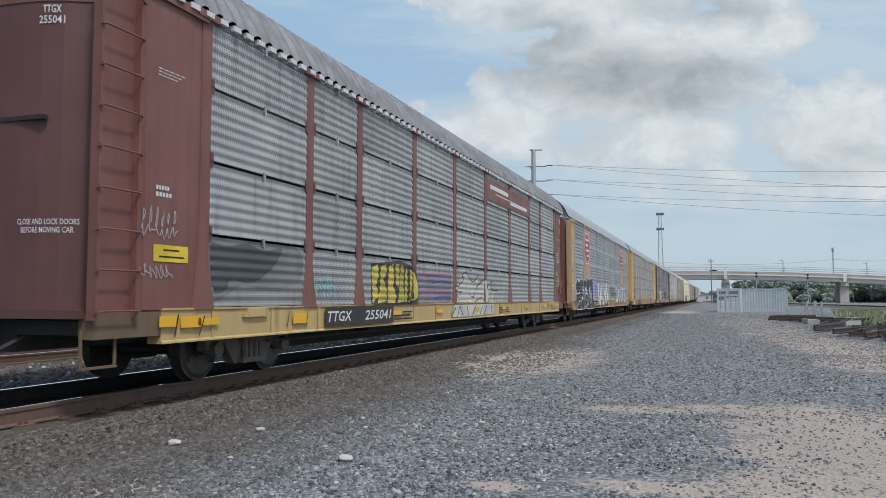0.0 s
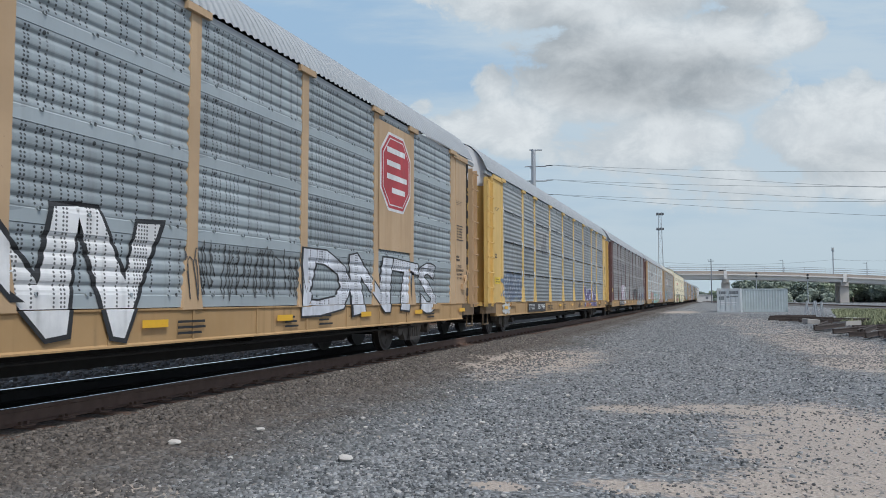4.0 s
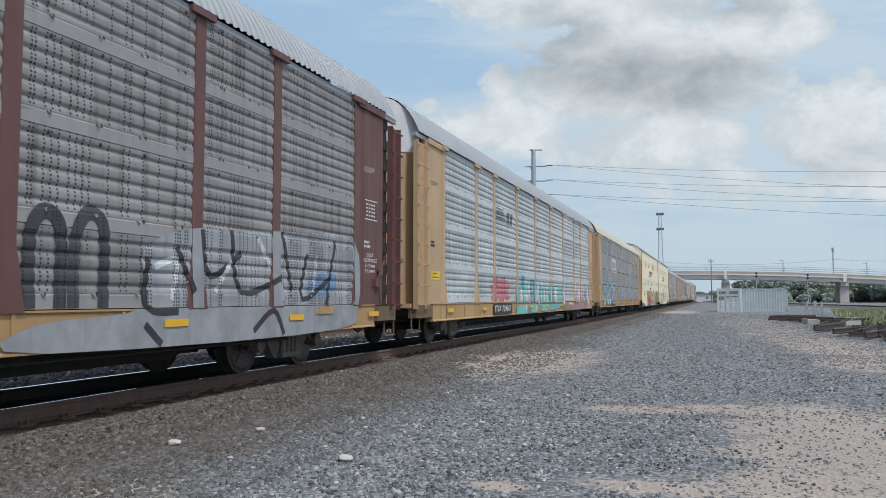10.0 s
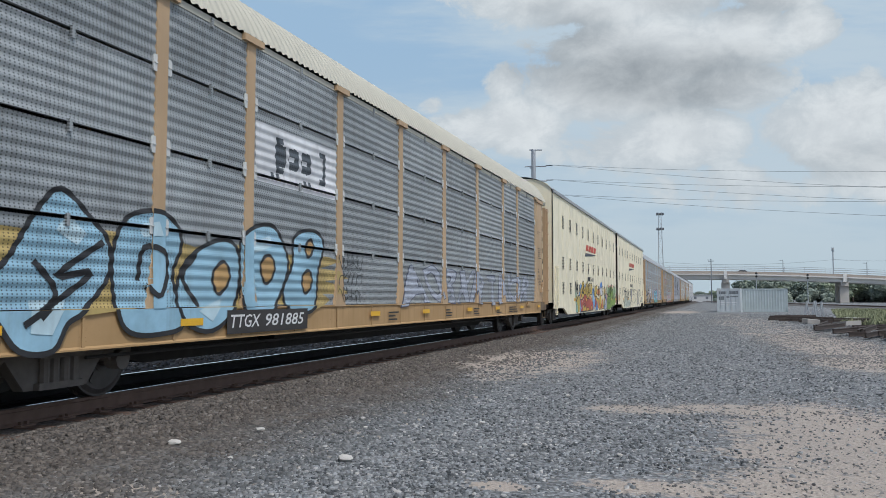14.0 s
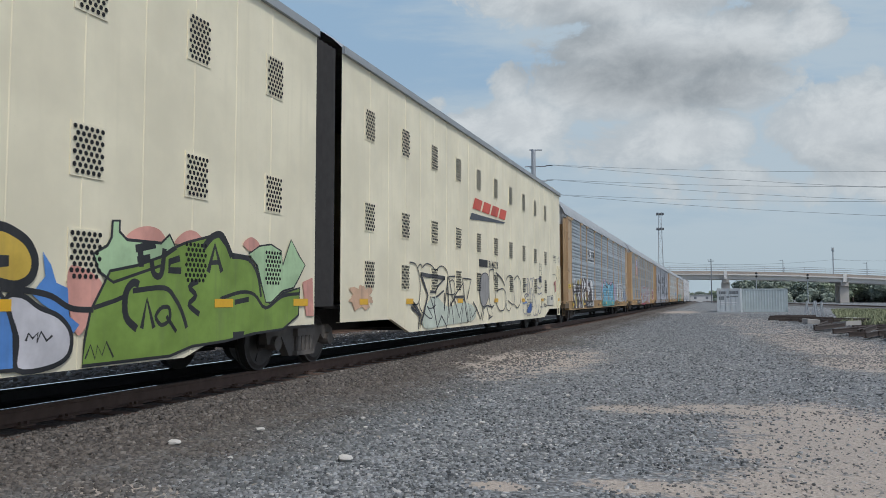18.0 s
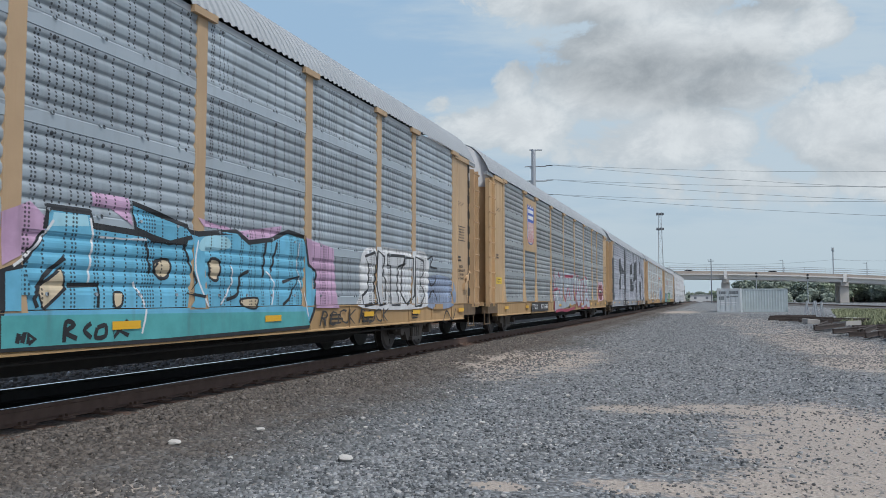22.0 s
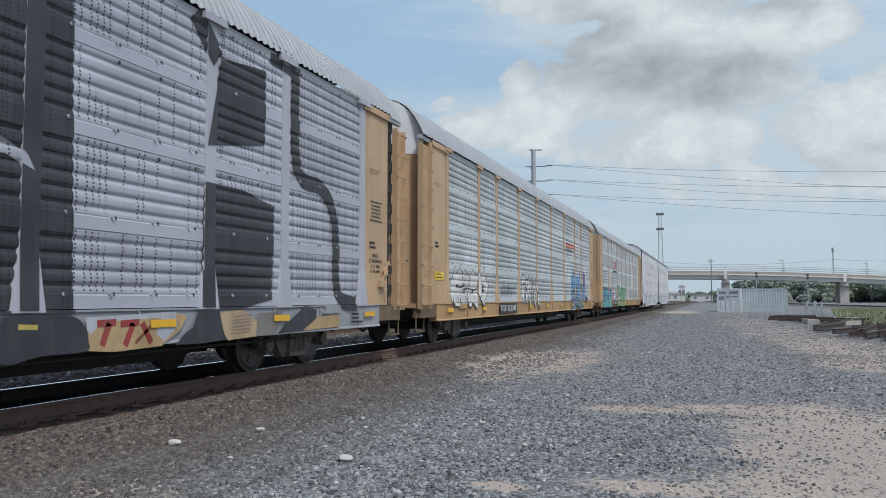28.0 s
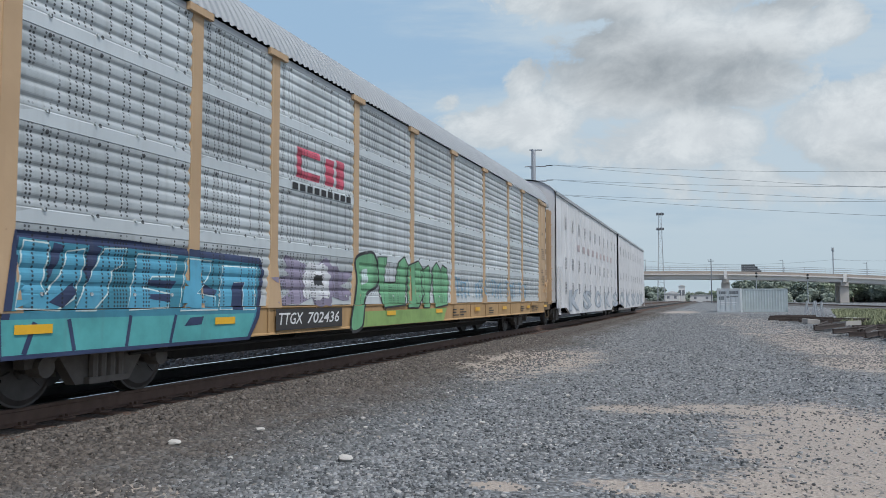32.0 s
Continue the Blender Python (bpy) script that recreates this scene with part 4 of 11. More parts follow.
def trace(car, pts, colour, kind, width=0.03, up=0.02, smooth=1, closed=False):
    """A brush line along the given points."""
    line = rounded(pts, closed) if smooth else [Vector((*p, 0)) for p in pts]
    n = len(line)
    bm = bmesh.new()
    rows = []
    for i, p in enumerate(line):
        a = line[(i - 1) % n] if closed else line[max(0, i - 1)]
        b = line[(i + 1) % n] if closed else line[min(n - 1, i + 1)]
        d = (b - a).normalized()
        q = Vector((-d.y, d.x, 0)) * width * 0.5
        rows.append((bm.verts.new(p + q), bm.verts.new(p - q)))
    for i in range(n if closed else n - 1):
        a, b = rows[i], rows[(i + 1) % n]
        bm.faces.new((a[0], a[1], b[1], b[0]))
    bmesh.ops.triangulate(bm, faces=bm.faces[:])
    bm.normal_update()
    return lay(car, "graffiti", bm, kind, up, spray(colour, kind))


def shape(car, pts, fill, kind, edge=None, width=0.03, up=0.01, smooth=0):
    """A painted form with a drawn edge."""
    line = rounded(pts, True) if smooth else [Vector((*p, 0)) for p in pts]
    bm = bmesh.new()
    bm.faces.new([bm.verts.new(p) for p in line])
    bmesh.ops.triangulate(bm, faces=bm.faces[:])
    bm.normal_update()
    lay(car, "graffiti", bm, kind, up, spray(fill, kind))
    if edge:
        trace(car, pts, edge, kind, width, up + 0.0025, smooth, True)


# ------------------------------------------------------------ the train
TRAIN = []          # thing, start of its body along the track at 0 s
STARTS = (6.54, 35.28, 63.97, 92.67, 121.32, 149.96, 178.69, 223.38, 252.12, 280.81, 309.48, 338.19, 366.92)
SLIDES = ((0.08, 0.02), (0.18, 0.08), (0.21, 0.21), (0.28, 0.0), (0.15, -0.08), (0.03, -0.14), None, (0.10, -0.15), (-0.05, -0.28), (-0.20, -0.28), (-0.06, 0.03), (0.10, 0.20), None)
WHT, BLK, GRYD = (0.72, 0.72, 0.71), (0.018, 0.018, 0.02), (0.055, 0.058, 0.065)


def place(car):
    start, slide = STARTS[len(TRAIN)], SLIDES[len(TRAIN)]
    car.matrix_basis = pose(TRACK, start, 0)
    if slide:
        SLIDE[car.name] = slide
    TRAIN.append((car, start))
    return car


def end_writing(car, kind, ink, number, short):
    """Lettering at the car's end: clearances, notices, number on the end door."""
    k = "end"
    for z, w in ((3.86, 0.42), (3.82, 0.36), (3.78, 0.30), (2.42, 0.20), (2.34, 0.24)):
        h = 0.012 if z > 3 else 0.05
        for i in range(5):
            bar(car, (0.98 + i * w / 5, 0.98 + (i + 0.7) * w / 5, z, z + h), ink, kind, 0.006, name="lettering")
            bar(car, (BODY - 1.5 + i * w / 5, BODY - 1.5 + (i + 0.7) * w / 5, z - 0.25, z - 0.25 + h), ink, kind, 0.006, name="lettering")
    bar(car, (0.96, 1.48, 1.57, 1.77), spray((0.75, 0.52, 0.03)), kind, 0.006, name="notice_plate", label="yellow notice plate")
    bar(car, (1.10, 1.34, 1.70, 1.72), LETTER_K, kind, 0.010, name="lettering")
    bar(car, (1.04, 1.42, 1.62, 1.64), LETTER_K, kind, 0.010, name="lettering")
    frame_y = (BODY - 1.48, BODY - 1.02)
    for f in ((frame_y[0], frame_y[1], 2.98, 3.0), (frame_y[0], frame_y[1], 2.62, 2.64)):
        bar(car, f, ink, kind, 0.006, name="lettering")
    for i, z in enumerate((2.93, 2.86, 2.79, 2.72)):
        for j in range(4):
            bar(car, (frame_y[0] + 0.05 + 0.09 * j, frame_y[0] + 0.11 + 0.09 * j, z - 0.03, z), ink, kind, 0.006, name="lettering")
    stencil(car, "DECK", BODY - 1.40, 1.92, 0.07, ink, kind)
    stencil(car, "CLEARANCE", BODY - 1.52, 1.82, 0.07, ink, kind, width=0.5)
    for j, z in enumerate((1.72, 1.62)):
        stencil(car, ("A 57 MIN", "B 93 MIN")[j], BODY - 1.46, z, 0.06, ink, kind, width=0.36)
    # notices on the end door, which faces along the track
    for word, z, h, w in (("CLOSE AND LOCK DOORS", 1.94, 0.065, 0.66), ("BEFORE MOVING CAR", 1.85, 0.065, 0.56), ("TTGX", 4.29, 0.09, 0.20),
                          (number, 4.17, 0.09, 0.28), ("EXCESS", 4.66, 0.09, 0.34), ("HEIGHT CAR", 4.53, 0.09, 0.52)):
        bm = word_bm(word, 0.012)
        bm, _ = fit_box(bm, -w / 2, w / 2, z, z + h)
        for v in bm.verts:
            v.co = Vector((0.80 + v.co.x, 0.053 + 0.42 * (abs(0.80 + v.co.x) / 1.4) ** 3, v.co.y))
        bmesh.ops.reverse_faces(bm, faces=bm.faces[:])
        part("lettering", bm, LETTER_K if z > 4.45 and ink is LETTER_W and number != "255041" else ink, car, "stencilled letters")
    part("door_slot", boxes((-0.45, 0.80, 0.052, 0.12, 3.09, 3.14)), BLACKISH, car, "dark slot in the end door")


# 1: oxide brown, silver ribbed screens
A = place(build_rack_car(BROWN, RIB_SILVER, "rib", ROOFD, "oxide-brown car carrier with silver ribbed screens", hood=BROWN, pads=2, clips=MAROON, sill=STRAW, gate=MAROON))
sill_marks(A, "rib", "255041", 1, 5.05)
end_writing(A, "rib", LETTER_W, "255041", "")
scrawl(A, (4.8, 5.7, 1.12, 1.55), (0.30, 0.62, 0.60), "rib", 3, 6, 0.022)
bar(A, (15.5, 21.2, 4.02, 4.62), BROWN, "plate", 0.026, name="sign_panel", label="brown name panel with white bars")
bar(A, (15.9, 18.2, 4.36, 4.48), LETTER_W, "plate", 0.032)
bar(A, (16.6, 19.2, 4.24, 4.27), LETTER_W, "plate", 0.032)
bar(A, (18.5, 20.8, 4.14, 4.26), LETTER_W, "plate", 0.032)

# 2: tan, octagon panels, black-and-white letters
B = place(build_rack_car(TAN, BAND_GREY, "band", ROOFG, "tan-yellow car carrier with red octagon panels and graffiti"))
sill_marks(B, "band", "696655", 2, 7.45, True)
end_writing(B, "band", LETTER_K, "696655", "")
RED_SIGN = spray((0.42, 0.035, 0.045))
for y0, y1 in ((4.66, 6.37), (21.33, 23.04)):
    bar(B, (y0, y1, 2.10, 4.66), TAN, "plate", 0.030, name="sign_panel", label="tan panel with a red octagon")
    for r, mat, up in ((1.0, spray(WHT), 0.034), (0.93, RED_SIGN, 0.038), (0.86, spray(WHT), 0.042), (0.83, RED_SIGN, 0.046)):
        bm = bmesh.new()
        bm.faces.new([bm.verts.new(((y0 + y1) / 2 + 0.80 * r * math.copysign(min(1, abs(math.cos(a)) * 1.30) ** 1.0, math.cos(a)),
                                    3.70 + 0.80 * r * math.copysign(min(1, abs(math.sin(a)) * 1.30), math.sin(a)), 0))
                      for a in (math.pi / 8 + i * math.pi / 4 for i in range(8))])
        lay(B, "sign_octagon", bm, "plate", up, mat)
    for i, (a, b) in enumerate(((-0.5, 0.45), (-0.5, 0.2), (-0.5, 0.55), (-0.25, 0.45))):
        z = 4.08 - i * 0.27
        bar(B, ((y0 + y1) / 2 + a, (y0 + y1) / 2 + b, z, z + 0.11), spray(WHT), "plate", 0.050)
blot(B, (1.75, 2.6, 1.1, 1.9), (0.42, 0.38, 0.72), "band", 5)
blot(B, (5.5, 9.4, 1.05, 2.05), (0.36, 0.33, 0.62), "band", 6)
graffiti(B, "3ANV", (9.4, 14.6, 0.72, 2.06), WHT, BLK, "band", 0.085, 0.035, 0.05, 2)
graffiti(B, "DNTS", (17.9, 24.4, 0.85, 1.95), (0.62, 0.64, 0.68), BLK, "band", 0.07, 0.025, 0.06, 3)
for i in range(4):
    scrawl(B, (14.9 + 0.8 * i, 15.7 + 0.8 * i, 1.1, 1.9), (0.06, 0.06, 0.06), "band", 40 + i, 4, 0.022)
scrawl(B, (1.68, 2.0, 0.7, 1.3), BLK, "band", 47, 3, 0.03)

# 3: bright yellow, ribbed
C = place(build_rack_car(BRIGHT, RIB_GREY, "rib", ROOFG, "bright yellow car carrier with grey ribbed screens", pads=2))
sill_marks(C, "rib", "157948", 3, 5.15)
end_writing(C, "rib", LETTER_K, "157948", "")
bar(C, (6.58, 9.12, 2.83, 3.70), spray((0.36, 0.365, 0.36), "rib"), "rib", 0.006, name="sign_panel", label="faded grey sign panel with dark bars")
for i in range(5):
    bar(C, (6.62, 7.9 + 0.12 * i, 3.56 - 0.075 * i, 3.595 - 0.075 * i), spray((0.22, 0.22, 0.22)), "rib", 0.012)
bar(C, (7.90, 8.15, 3.22, 3.62), spray((0.17, 0.17, 0.18)), "rib", 0.014, 0.05)
bar(C, (8.25, 8.50, 3.22, 3.62), spray((0.17, 0.17, 0.18)), "rib", 0.014, 0.05)
for z, w in ((3.05, 1.05), (2.88, 1.2)):
    for i in range(7):
        bar(C, (7.55 + i * w / 7, 7.55 + (i + 0.72) * w / 7, z, z + 0.12), spray((0.13, 0.135, 0.14)), "rib", 0.012)
for i in range(5):
    scrawl(C, (1.8 + 0.48 * i, 2.4 + 0.48 * i, 1.1, 1.95), (0.55, 0.57, 0.60), "rib", 50 + i, 2, 0.022)
blot(C, (1.75, 4.4, 1.1, 1.95), (0.16, 0.20, 0.27), "rib", 7)
blot(C, (1.7, 2.6, 0.66, 0.98), (0.55, 0.55, 0.53), "rib", 8)

# 4: dark maroon, dirty screens
D = place(build_rack_car(MAROON, BAND_DIRTY, "band", ROOFG, "dark maroon car carrier with dirty slotted screens"))
sill_marks(D, "band", "978777", 4, 4.9)
end_writing(D, "band", LETTER_W, "978777", "")
for i in range(5):
    bar(D, (6.85, 7.5 + 0.10 * i, 3.56 - 0.075 * i, 3.60 - 0.075 * i), spray((0.09, 0.09, 0.09)), "band", 0.012)
bar(D, (7.75, 8.09, 3.22, 3.56), spray((0.07, 0.07, 0.075)), "band", 0.014, 0.05)
bar(D, (8.21, 8.55, 3.22, 3.56), spray((0.07, 0.07, 0.075)), "band", 0.014, 0.05)
for z, w in ((3.00, 1.2), (2.80, 1.4)):
    for i in range(7):
        bar(D, (7.5 + i * w / 7, 7.5 + (i + 0.72) * w / 7, z, z + 0.13), spray((0.07, 0.07, 0.075)), "band", 0.012)
for i in range(4):
    scrawl(D, (12.3 + i * 0.5, 12.95 + i * 0.5, 1.15, 1.65), (0.55, 0.55, 0.54), "band", 70 + i, 2, 0.02)
bar(D, (0.98, 1.46, 1.60, 1.68), spray((0.62, 0.55, 0.25)), "band", 0.012, name="notice_plate")

# 5: tan, pale screens, turquoise piece
E = place(build_rack_car(TAN, BAND_PALE, "band", ROOFG, "tan car carrier with pale screens and turquoise graffiti"))
sill_marks(E, "band", "704367", 5, 6.2, True)
end_writing(E, "band", LETTER_K, "704367", "")
for i in range(5):
    bar(E, (6.6, 7.4 + 0.10 * i, 3.85 - 0.085 * i, 3.895 - 0.085 * i), spray((0.12, 0.12, 0.13)), "band", 0.012)
bar(E, (7.90, 8.19, 3.48, 3.86), spray((0.10, 0.10, 0.11)), "band", 0.014, 0.05)
bar(E, (8.31, 8.60, 3.48, 3.86), spray((0.10, 0.10, 0.11)), "band", 0.014, 0.05)
blot(E, (6.3, 8.4, 1.05, 1.75), (0.50, 0.16, 0.17), "band", 12)

# 6: tan, ribbed, white sign, blue letters
F = place(build_rack_car(TAN, RIB_GREY, "rib", ROOFT, "tan car carrier with grey ribbed screens and a white sign"))
sill_marks(F, "rib", "981885", 6, 5.9, True)
end_writing(F, "rib", LETTER_K, "981885", "")
bar(F, (6.60, 9.10, 2.83, 3.70), spray((0.66, 0.67, 0.68)), "rib", 0.006, name="sign_panel", label="white sign panel with dark emblem")
DARKSIGN = spray((0.07, 0.085, 0.10))
for y in (7.15, 8.62):
    bar(F, (y, y + 0.09, 3.02, 3.56), DARKSIGN, "rib", 0.014)
    for z in (3.02, 3.47):
        bar(F, (y if y < 8 else y - 0.12, y + 0.21 if y < 8 else y + 0.09, z, z + 0.09), DARKSIGN, "rib", 0.014)
for i in range(3):
    blot(F, (7.42 + i * 0.40, 7.74 + i * 0.40, 3.12, 3.46), (0.07, 0.085, 0.10), "rib", 3 + i, 0.010, rough=0.05)
    bar(F, (7.52 + i * 0.40, 7.68 + i * 0.40, 3.25, 3.32), spray((0.66, 0.67, 0.68)), "rib", 0.020)
for y in (7.3, 7.45, 8.3, 8.45):
    blot(F, (y, y + 0.09, 2.92, 3.01), (0.07, 0.085, 0.10), "rib", 2, 0.010, rough=0.03)
blot(F, (1.9, 9.6, 1.0, 1.85), (0.46, 0.34, 0.12), "rib", 43, lobes=11, rough=0.10)
graffiti(F, "AOBXR TAIOR", (12.7, 24.6, 1.0, 1.85), (0.40, 0.43, 0.50), (0.06, 0.07, 0.12), "rib", 0.045, 0.02, 0.08, 12)
for i in range(3):
    scrawl(F, (9.5, 10.6, 1.05 + 0.3 * i, 1.35 + 0.3 * i), BLK, "rib", 80 + i, 5, 0.018)
scrawl(F, (1.7, 2.3, 1.55, 1.78), BLK, "rib", 84, 5, 0.022)
blot(F, (0.95, 1.4, 1.75, 2.2), (0.50, 0.16, 0.08), "rib", 44, rough=0.2)
for r, c in ((0.125, WHT), (0.115, (0.55, 0.04, 0.04)), (0.085, WHT)):
    blot(F, (0.29 - r, 0.29 + r, 1.78 - r, 1.78 + r), c, "rib", 1, 0.13 - r, lobes=2, rough=0.0, name="notice_plate")

# 7: the cream articulated pair
G = place(build_tall_car(CREAM, ROOFG, "cream two-unit car carrier with vents and colourful graffiti"))
RED_LOGO, DARK_LOGO = spray((0.58, 0.075, 0.04)), spray((0.06, 0.065, 0.08))
for y in (8.67, 30.9):
    for i in range(4):
        bar(G, (y + 0.04 + i * 0.93, y + 0.80 + i * 0.93, 3.55, 3.86), RED_LOGO, "tall", 0.0, 0.24)
    bm = bmesh.new()
    bm.faces.new([bm.verts.new(p) for p in ((y - 0.25, 3.23, 0), (y + 3.5, 3.44, 0), (y + 3.6, 3.49, 0), (y - 0.05, 3.42, 0))])
    lay(G, "sign_bar", bm, "tall", 0.0, DARK_LOGO)
    stencil(G, "314623", y + 1.66, 2.01, 0.21, LETTER_K, "tall", 0.0, 1.05)
    bar(G, (y + 0.66, y + 1.54, 2.01, 2.22), LETTER_K, "tall", 0.0)
for word, y, z, w in (("2 INCH HI COMP SHOES", 37.53, 1.06, 0.93), ("SPECIAL BRAKE BEAMS", 37.53, 0.97, 0.93), ("SEE BADGE", 37.52, 0.88, 0.42), ("1 WEAR STEEL WHEELS ONLY", 37.53, 0.81, 1.23), ("SPRG 1 IC 53174", 37.51, 0.71, 0.54), ("SPRG 2 IC 53174-2", 37.47, 0.53, 0.73)):
    stencil(G, word, y, z, 0.05, LETTER_K, "tall", 0.0, w)
blot(G, (23.2, 24.2, 0.95, 1.35), (0.62, 0.40, 0.26), "tall", 66, 0.0)
for y in (4.9, 8.5, 12.1, 15.7, 19.3, 21.3, 23.6, 26.0, 29.6, 33.2, 36.8, 40.0, 43.9):
    bar(G, (y, y + 0.42, 1.02, 1.13), REFLECT, "tall", 0.06, name="reflector", label="yellow reflective strip")

# 8: tan, bluish screens
H = place(build_rack_car(TAN, BAND_BLUE, "band", ROOFG, "tan car carrier with brown, white and cyan graffiti"))
sill_marks(H, "band", "981522", 8, 6.0, True)
end_writing(H, "band", LETTER_K, "991523", "")
bar(H, (6.60, 9.10, 3.02, 3.70), spray((0.50, 0.53, 0.55)), "band", 0.008, name="sign_panel", label="pale sign panel with dark emblem")
for i in range(5):
    bar(H, (6.75, 7.25 + 0.09 * i, 3.60 - 0.07 * i, 3.64 - 0.07 * i), LETTER_K, "band", 0.014)
bar(H, (8.00, 8.42, 3.30, 3.62), spray(BLK), "band", 0.014, 0.05)
bar(H, (8.58, 9.00, 3.30, 3.62), spray(BLK), "band", 0.014, 0.05)
for i in range(15):
    bar(H, (6.75 + i * 0.152, 6.86 + i * 0.152, 3.10, 3.20), LETTER_K, "band", 0.014)
graffiti(H, "ROCK ROCK", (18.6, 21.5, 0.68, 0.94), (0.04, 0.035, 0.03), None, "band", 0.0, 0, 0.06, 23)

# 9: yellow, emblem panel, red and grey letters
I = place(build_rack_car(YELLOW, BAND_DULL, "band", ROOFG, "yellow car carrier with a red, white and blue shield emblem"))
sill_marks(I, "band", "971646", 9, 5.5)
end_writing(I, "band", LETTER_K, "971646", "")
bar(I, (4.67, 6.36, 2.80, 4.66), YELLOW, "plate", 0.030, name="sign_panel", label="yellow panel with a striped shield")


def shield(car, cy, cz, w, h, up):
    def outline(k):
        return [(cy + k * w * a, cz + k * h * b, 0) for a, b in ((-0.5, 0.42), (-0.36, 0.5), (-0.18, 0.44), (0, 0.5), (0.18, 0.44), (0.36, 0.5), (0.5, 0.42),
                                                                 (0.46, -0.1), (0.5, -0.3), (0.3, -0.46), (0, -0.5), (-0.3, -0.46), (-0.5, -0.3), (-0.46, -0.1))]
    for k, c, u in ((1.0, (0.03, 0.08, 0.34), 0), (0.94, WHT, 0.004)):
        bm = bmesh.new()
        bm.faces.new([bm.verts.new(p) for p in outline(k)])
        lay(car, "shield_emblem", bm, "plate", up + u, spray(c))
    bar(car, (cy - 0.44 * w, cy + 0.44 * w, cz + 0.06 * h, cz + 0.42 * h), spray((0.04, 0.10, 0.42)), "plate", up + 0.008)
    for i in range(6):
        y = cy - 0.40 * w + i * 0.145 * w
        bar(car, (y, y + 0.07 * w, cz - 0.44 * h, cz + 0.06 * h), spray((0.45, 0.03, 0.04)), "plate", up + 0.008)
    for z in (0.28, 0.13):
        bar(car, (cy - 0.36 * w, cy + 0.36 * w, cz + z * h, cz + (z + 0.09) * h), spray(WHT), "plate", up + 0.012)


shield(I, 5.5, 3.75, 1.10, 1.45, 0.034)
blot(I, (23.3, 25.6, 0.95, 2.05), (0.68, 0.45, 0.52), "band", 81, rough=0.12)


def lips(car, y0, y1, z0, z1):
    def form(k, lo, hi):
        out = []
        for i in range(25):
            u = -1 + i / 12
            top = (1 - u * u) ** 0.6 * hi * (1 - 0.22 * math.exp(-(u / 0.16) ** 2))
            out.append((u * k, top * k))
        for i in range(1, 24):
            u = 1 - i / 12
            out.append((u * k, -((1 - u * u) ** 0.6) * lo * k))
        return out
    cy, cz, w, h = (y0 + y1) / 2, (z0 + z1) / 2, (y1 - y0) / 2, (z1 - z0) / 2
    for k, lo, hi, c, up in ((1.0, 1.0, 0.95, (0.10, 0.012, 0.02), 0.012), (0.95, 0.95, 0.9, (0.26, 0.02, 0.035), 0.016), (0.62, 0.36, 0.30, (0.03, 0.01, 0.012), 0.020)):
        bm = bmesh.new()
        bm.faces.new([bm.verts.new((cy + a * w, cz + b * h, 0)) for a, b in form(k, lo, hi)])
        lay(car, "graffiti", bm, "band", up, spray(c, "band"))
    for u, d in ((-0.36, 0.34), (-0.18, 0.14), (0.0, 0.14), (0.18, 0.14), (0.36, 0.34)):
        bm = bmesh.new()
        bm.faces.new([bm.verts.new(p) for p in ((cy + (u - 0.085) * w, cz + 0.14 * h, 0), (cy + u * w, cz + (0.12 - d) * h, 0), (cy + (u + 0.085) * w, cz + 0.14 * h, 0),
                                                (cy + u * w, cz + 0.20 * h, 0))])
        lay(car, "graffiti", bm, "band", 0.024, spray(WHT))
    blot(car, (cy + 0.42 * w, cy + 0.62 * w, cz + 0.45 * h, cz + 0.62 * h), WHT, "band", 2, 0.020, rough=0.05)


lips(I, 23.45, 25.5, 1.02, 1.98)

# 10: painted over in silver with huge dark letters
J = place(build_rack_car(TAN, BAND_SILVER, "band", ROOFG, "tan car carrier painted over with huge silver and dark letters",
                         sill=GREY, post=SILVERED))
sill_marks(J, "band", "710021", 10, 7.2)
end_writing(J, "band", LETTER_K, "710021", "")

# 11: tan, pale screens, white and blue graffiti
K = place(build_rack_car(TAN, BAND_PALE, "band", ROOFG, "tan car carrier with pale screens and purple-blue graffiti", pads=2))
sill_marks(K, "band", "952345", 11, 6.6, True)
end_writing(K, "band", LETTER_K, "952345", "")
for i in range(3):
    scrawl(K, (7.2 + i * 0.6, 7.9 + i * 0.6, 1.2, 1.6), BLK, "band", 120 + i, 4, 0.02)
for i in range(4):
    bar(K, (18.9 + i * 0.60, 19.35 + i * 0.60, 3.42, 3.62), spray((0.62, 0.13, 0.06)), "band", 0.016, 0.15)
bar(K, (18.7, 21.0, 3.26, 3.34), spray((0.10, 0.11, 0.13)), "band", 0.016, 0.05)

# 12: tan, pale screens, teal and green words
L = place(build_rack_car(TAN, BAND_PALE, "band", ROOFG, "tan car carrier with pale screens, teal and green graffiti"))
sill_marks(L, "band", "702436", 12, 6.45, True)
end_writing(L, "band", LETTER_K, "702436", "")
blot(L, (6.8, 9.1, 1.05, 1.72), (0.25, 0.22, 0.30), "band", 93, rough=0.2)
blot(L, (7.5, 8.4, 1.12, 1.70), (0.62, 0.63, 0.64), "band", 94, 0.008, rough=0.08)
blot(L, (7.85, 8.15, 1.35, 1.52), BLK, "band", 95, 0.012, rough=0.08)
for i in range(5):
    scrawl(L, (15.2 + i * 1.7, 16.6 + i * 1.7, 1.1, 1.7), (0.14, 0.34, 0.50), "band", 130 + i, 4, 0.035)
PINKRED = spray((0.55, 0.08, 0.13), "band")
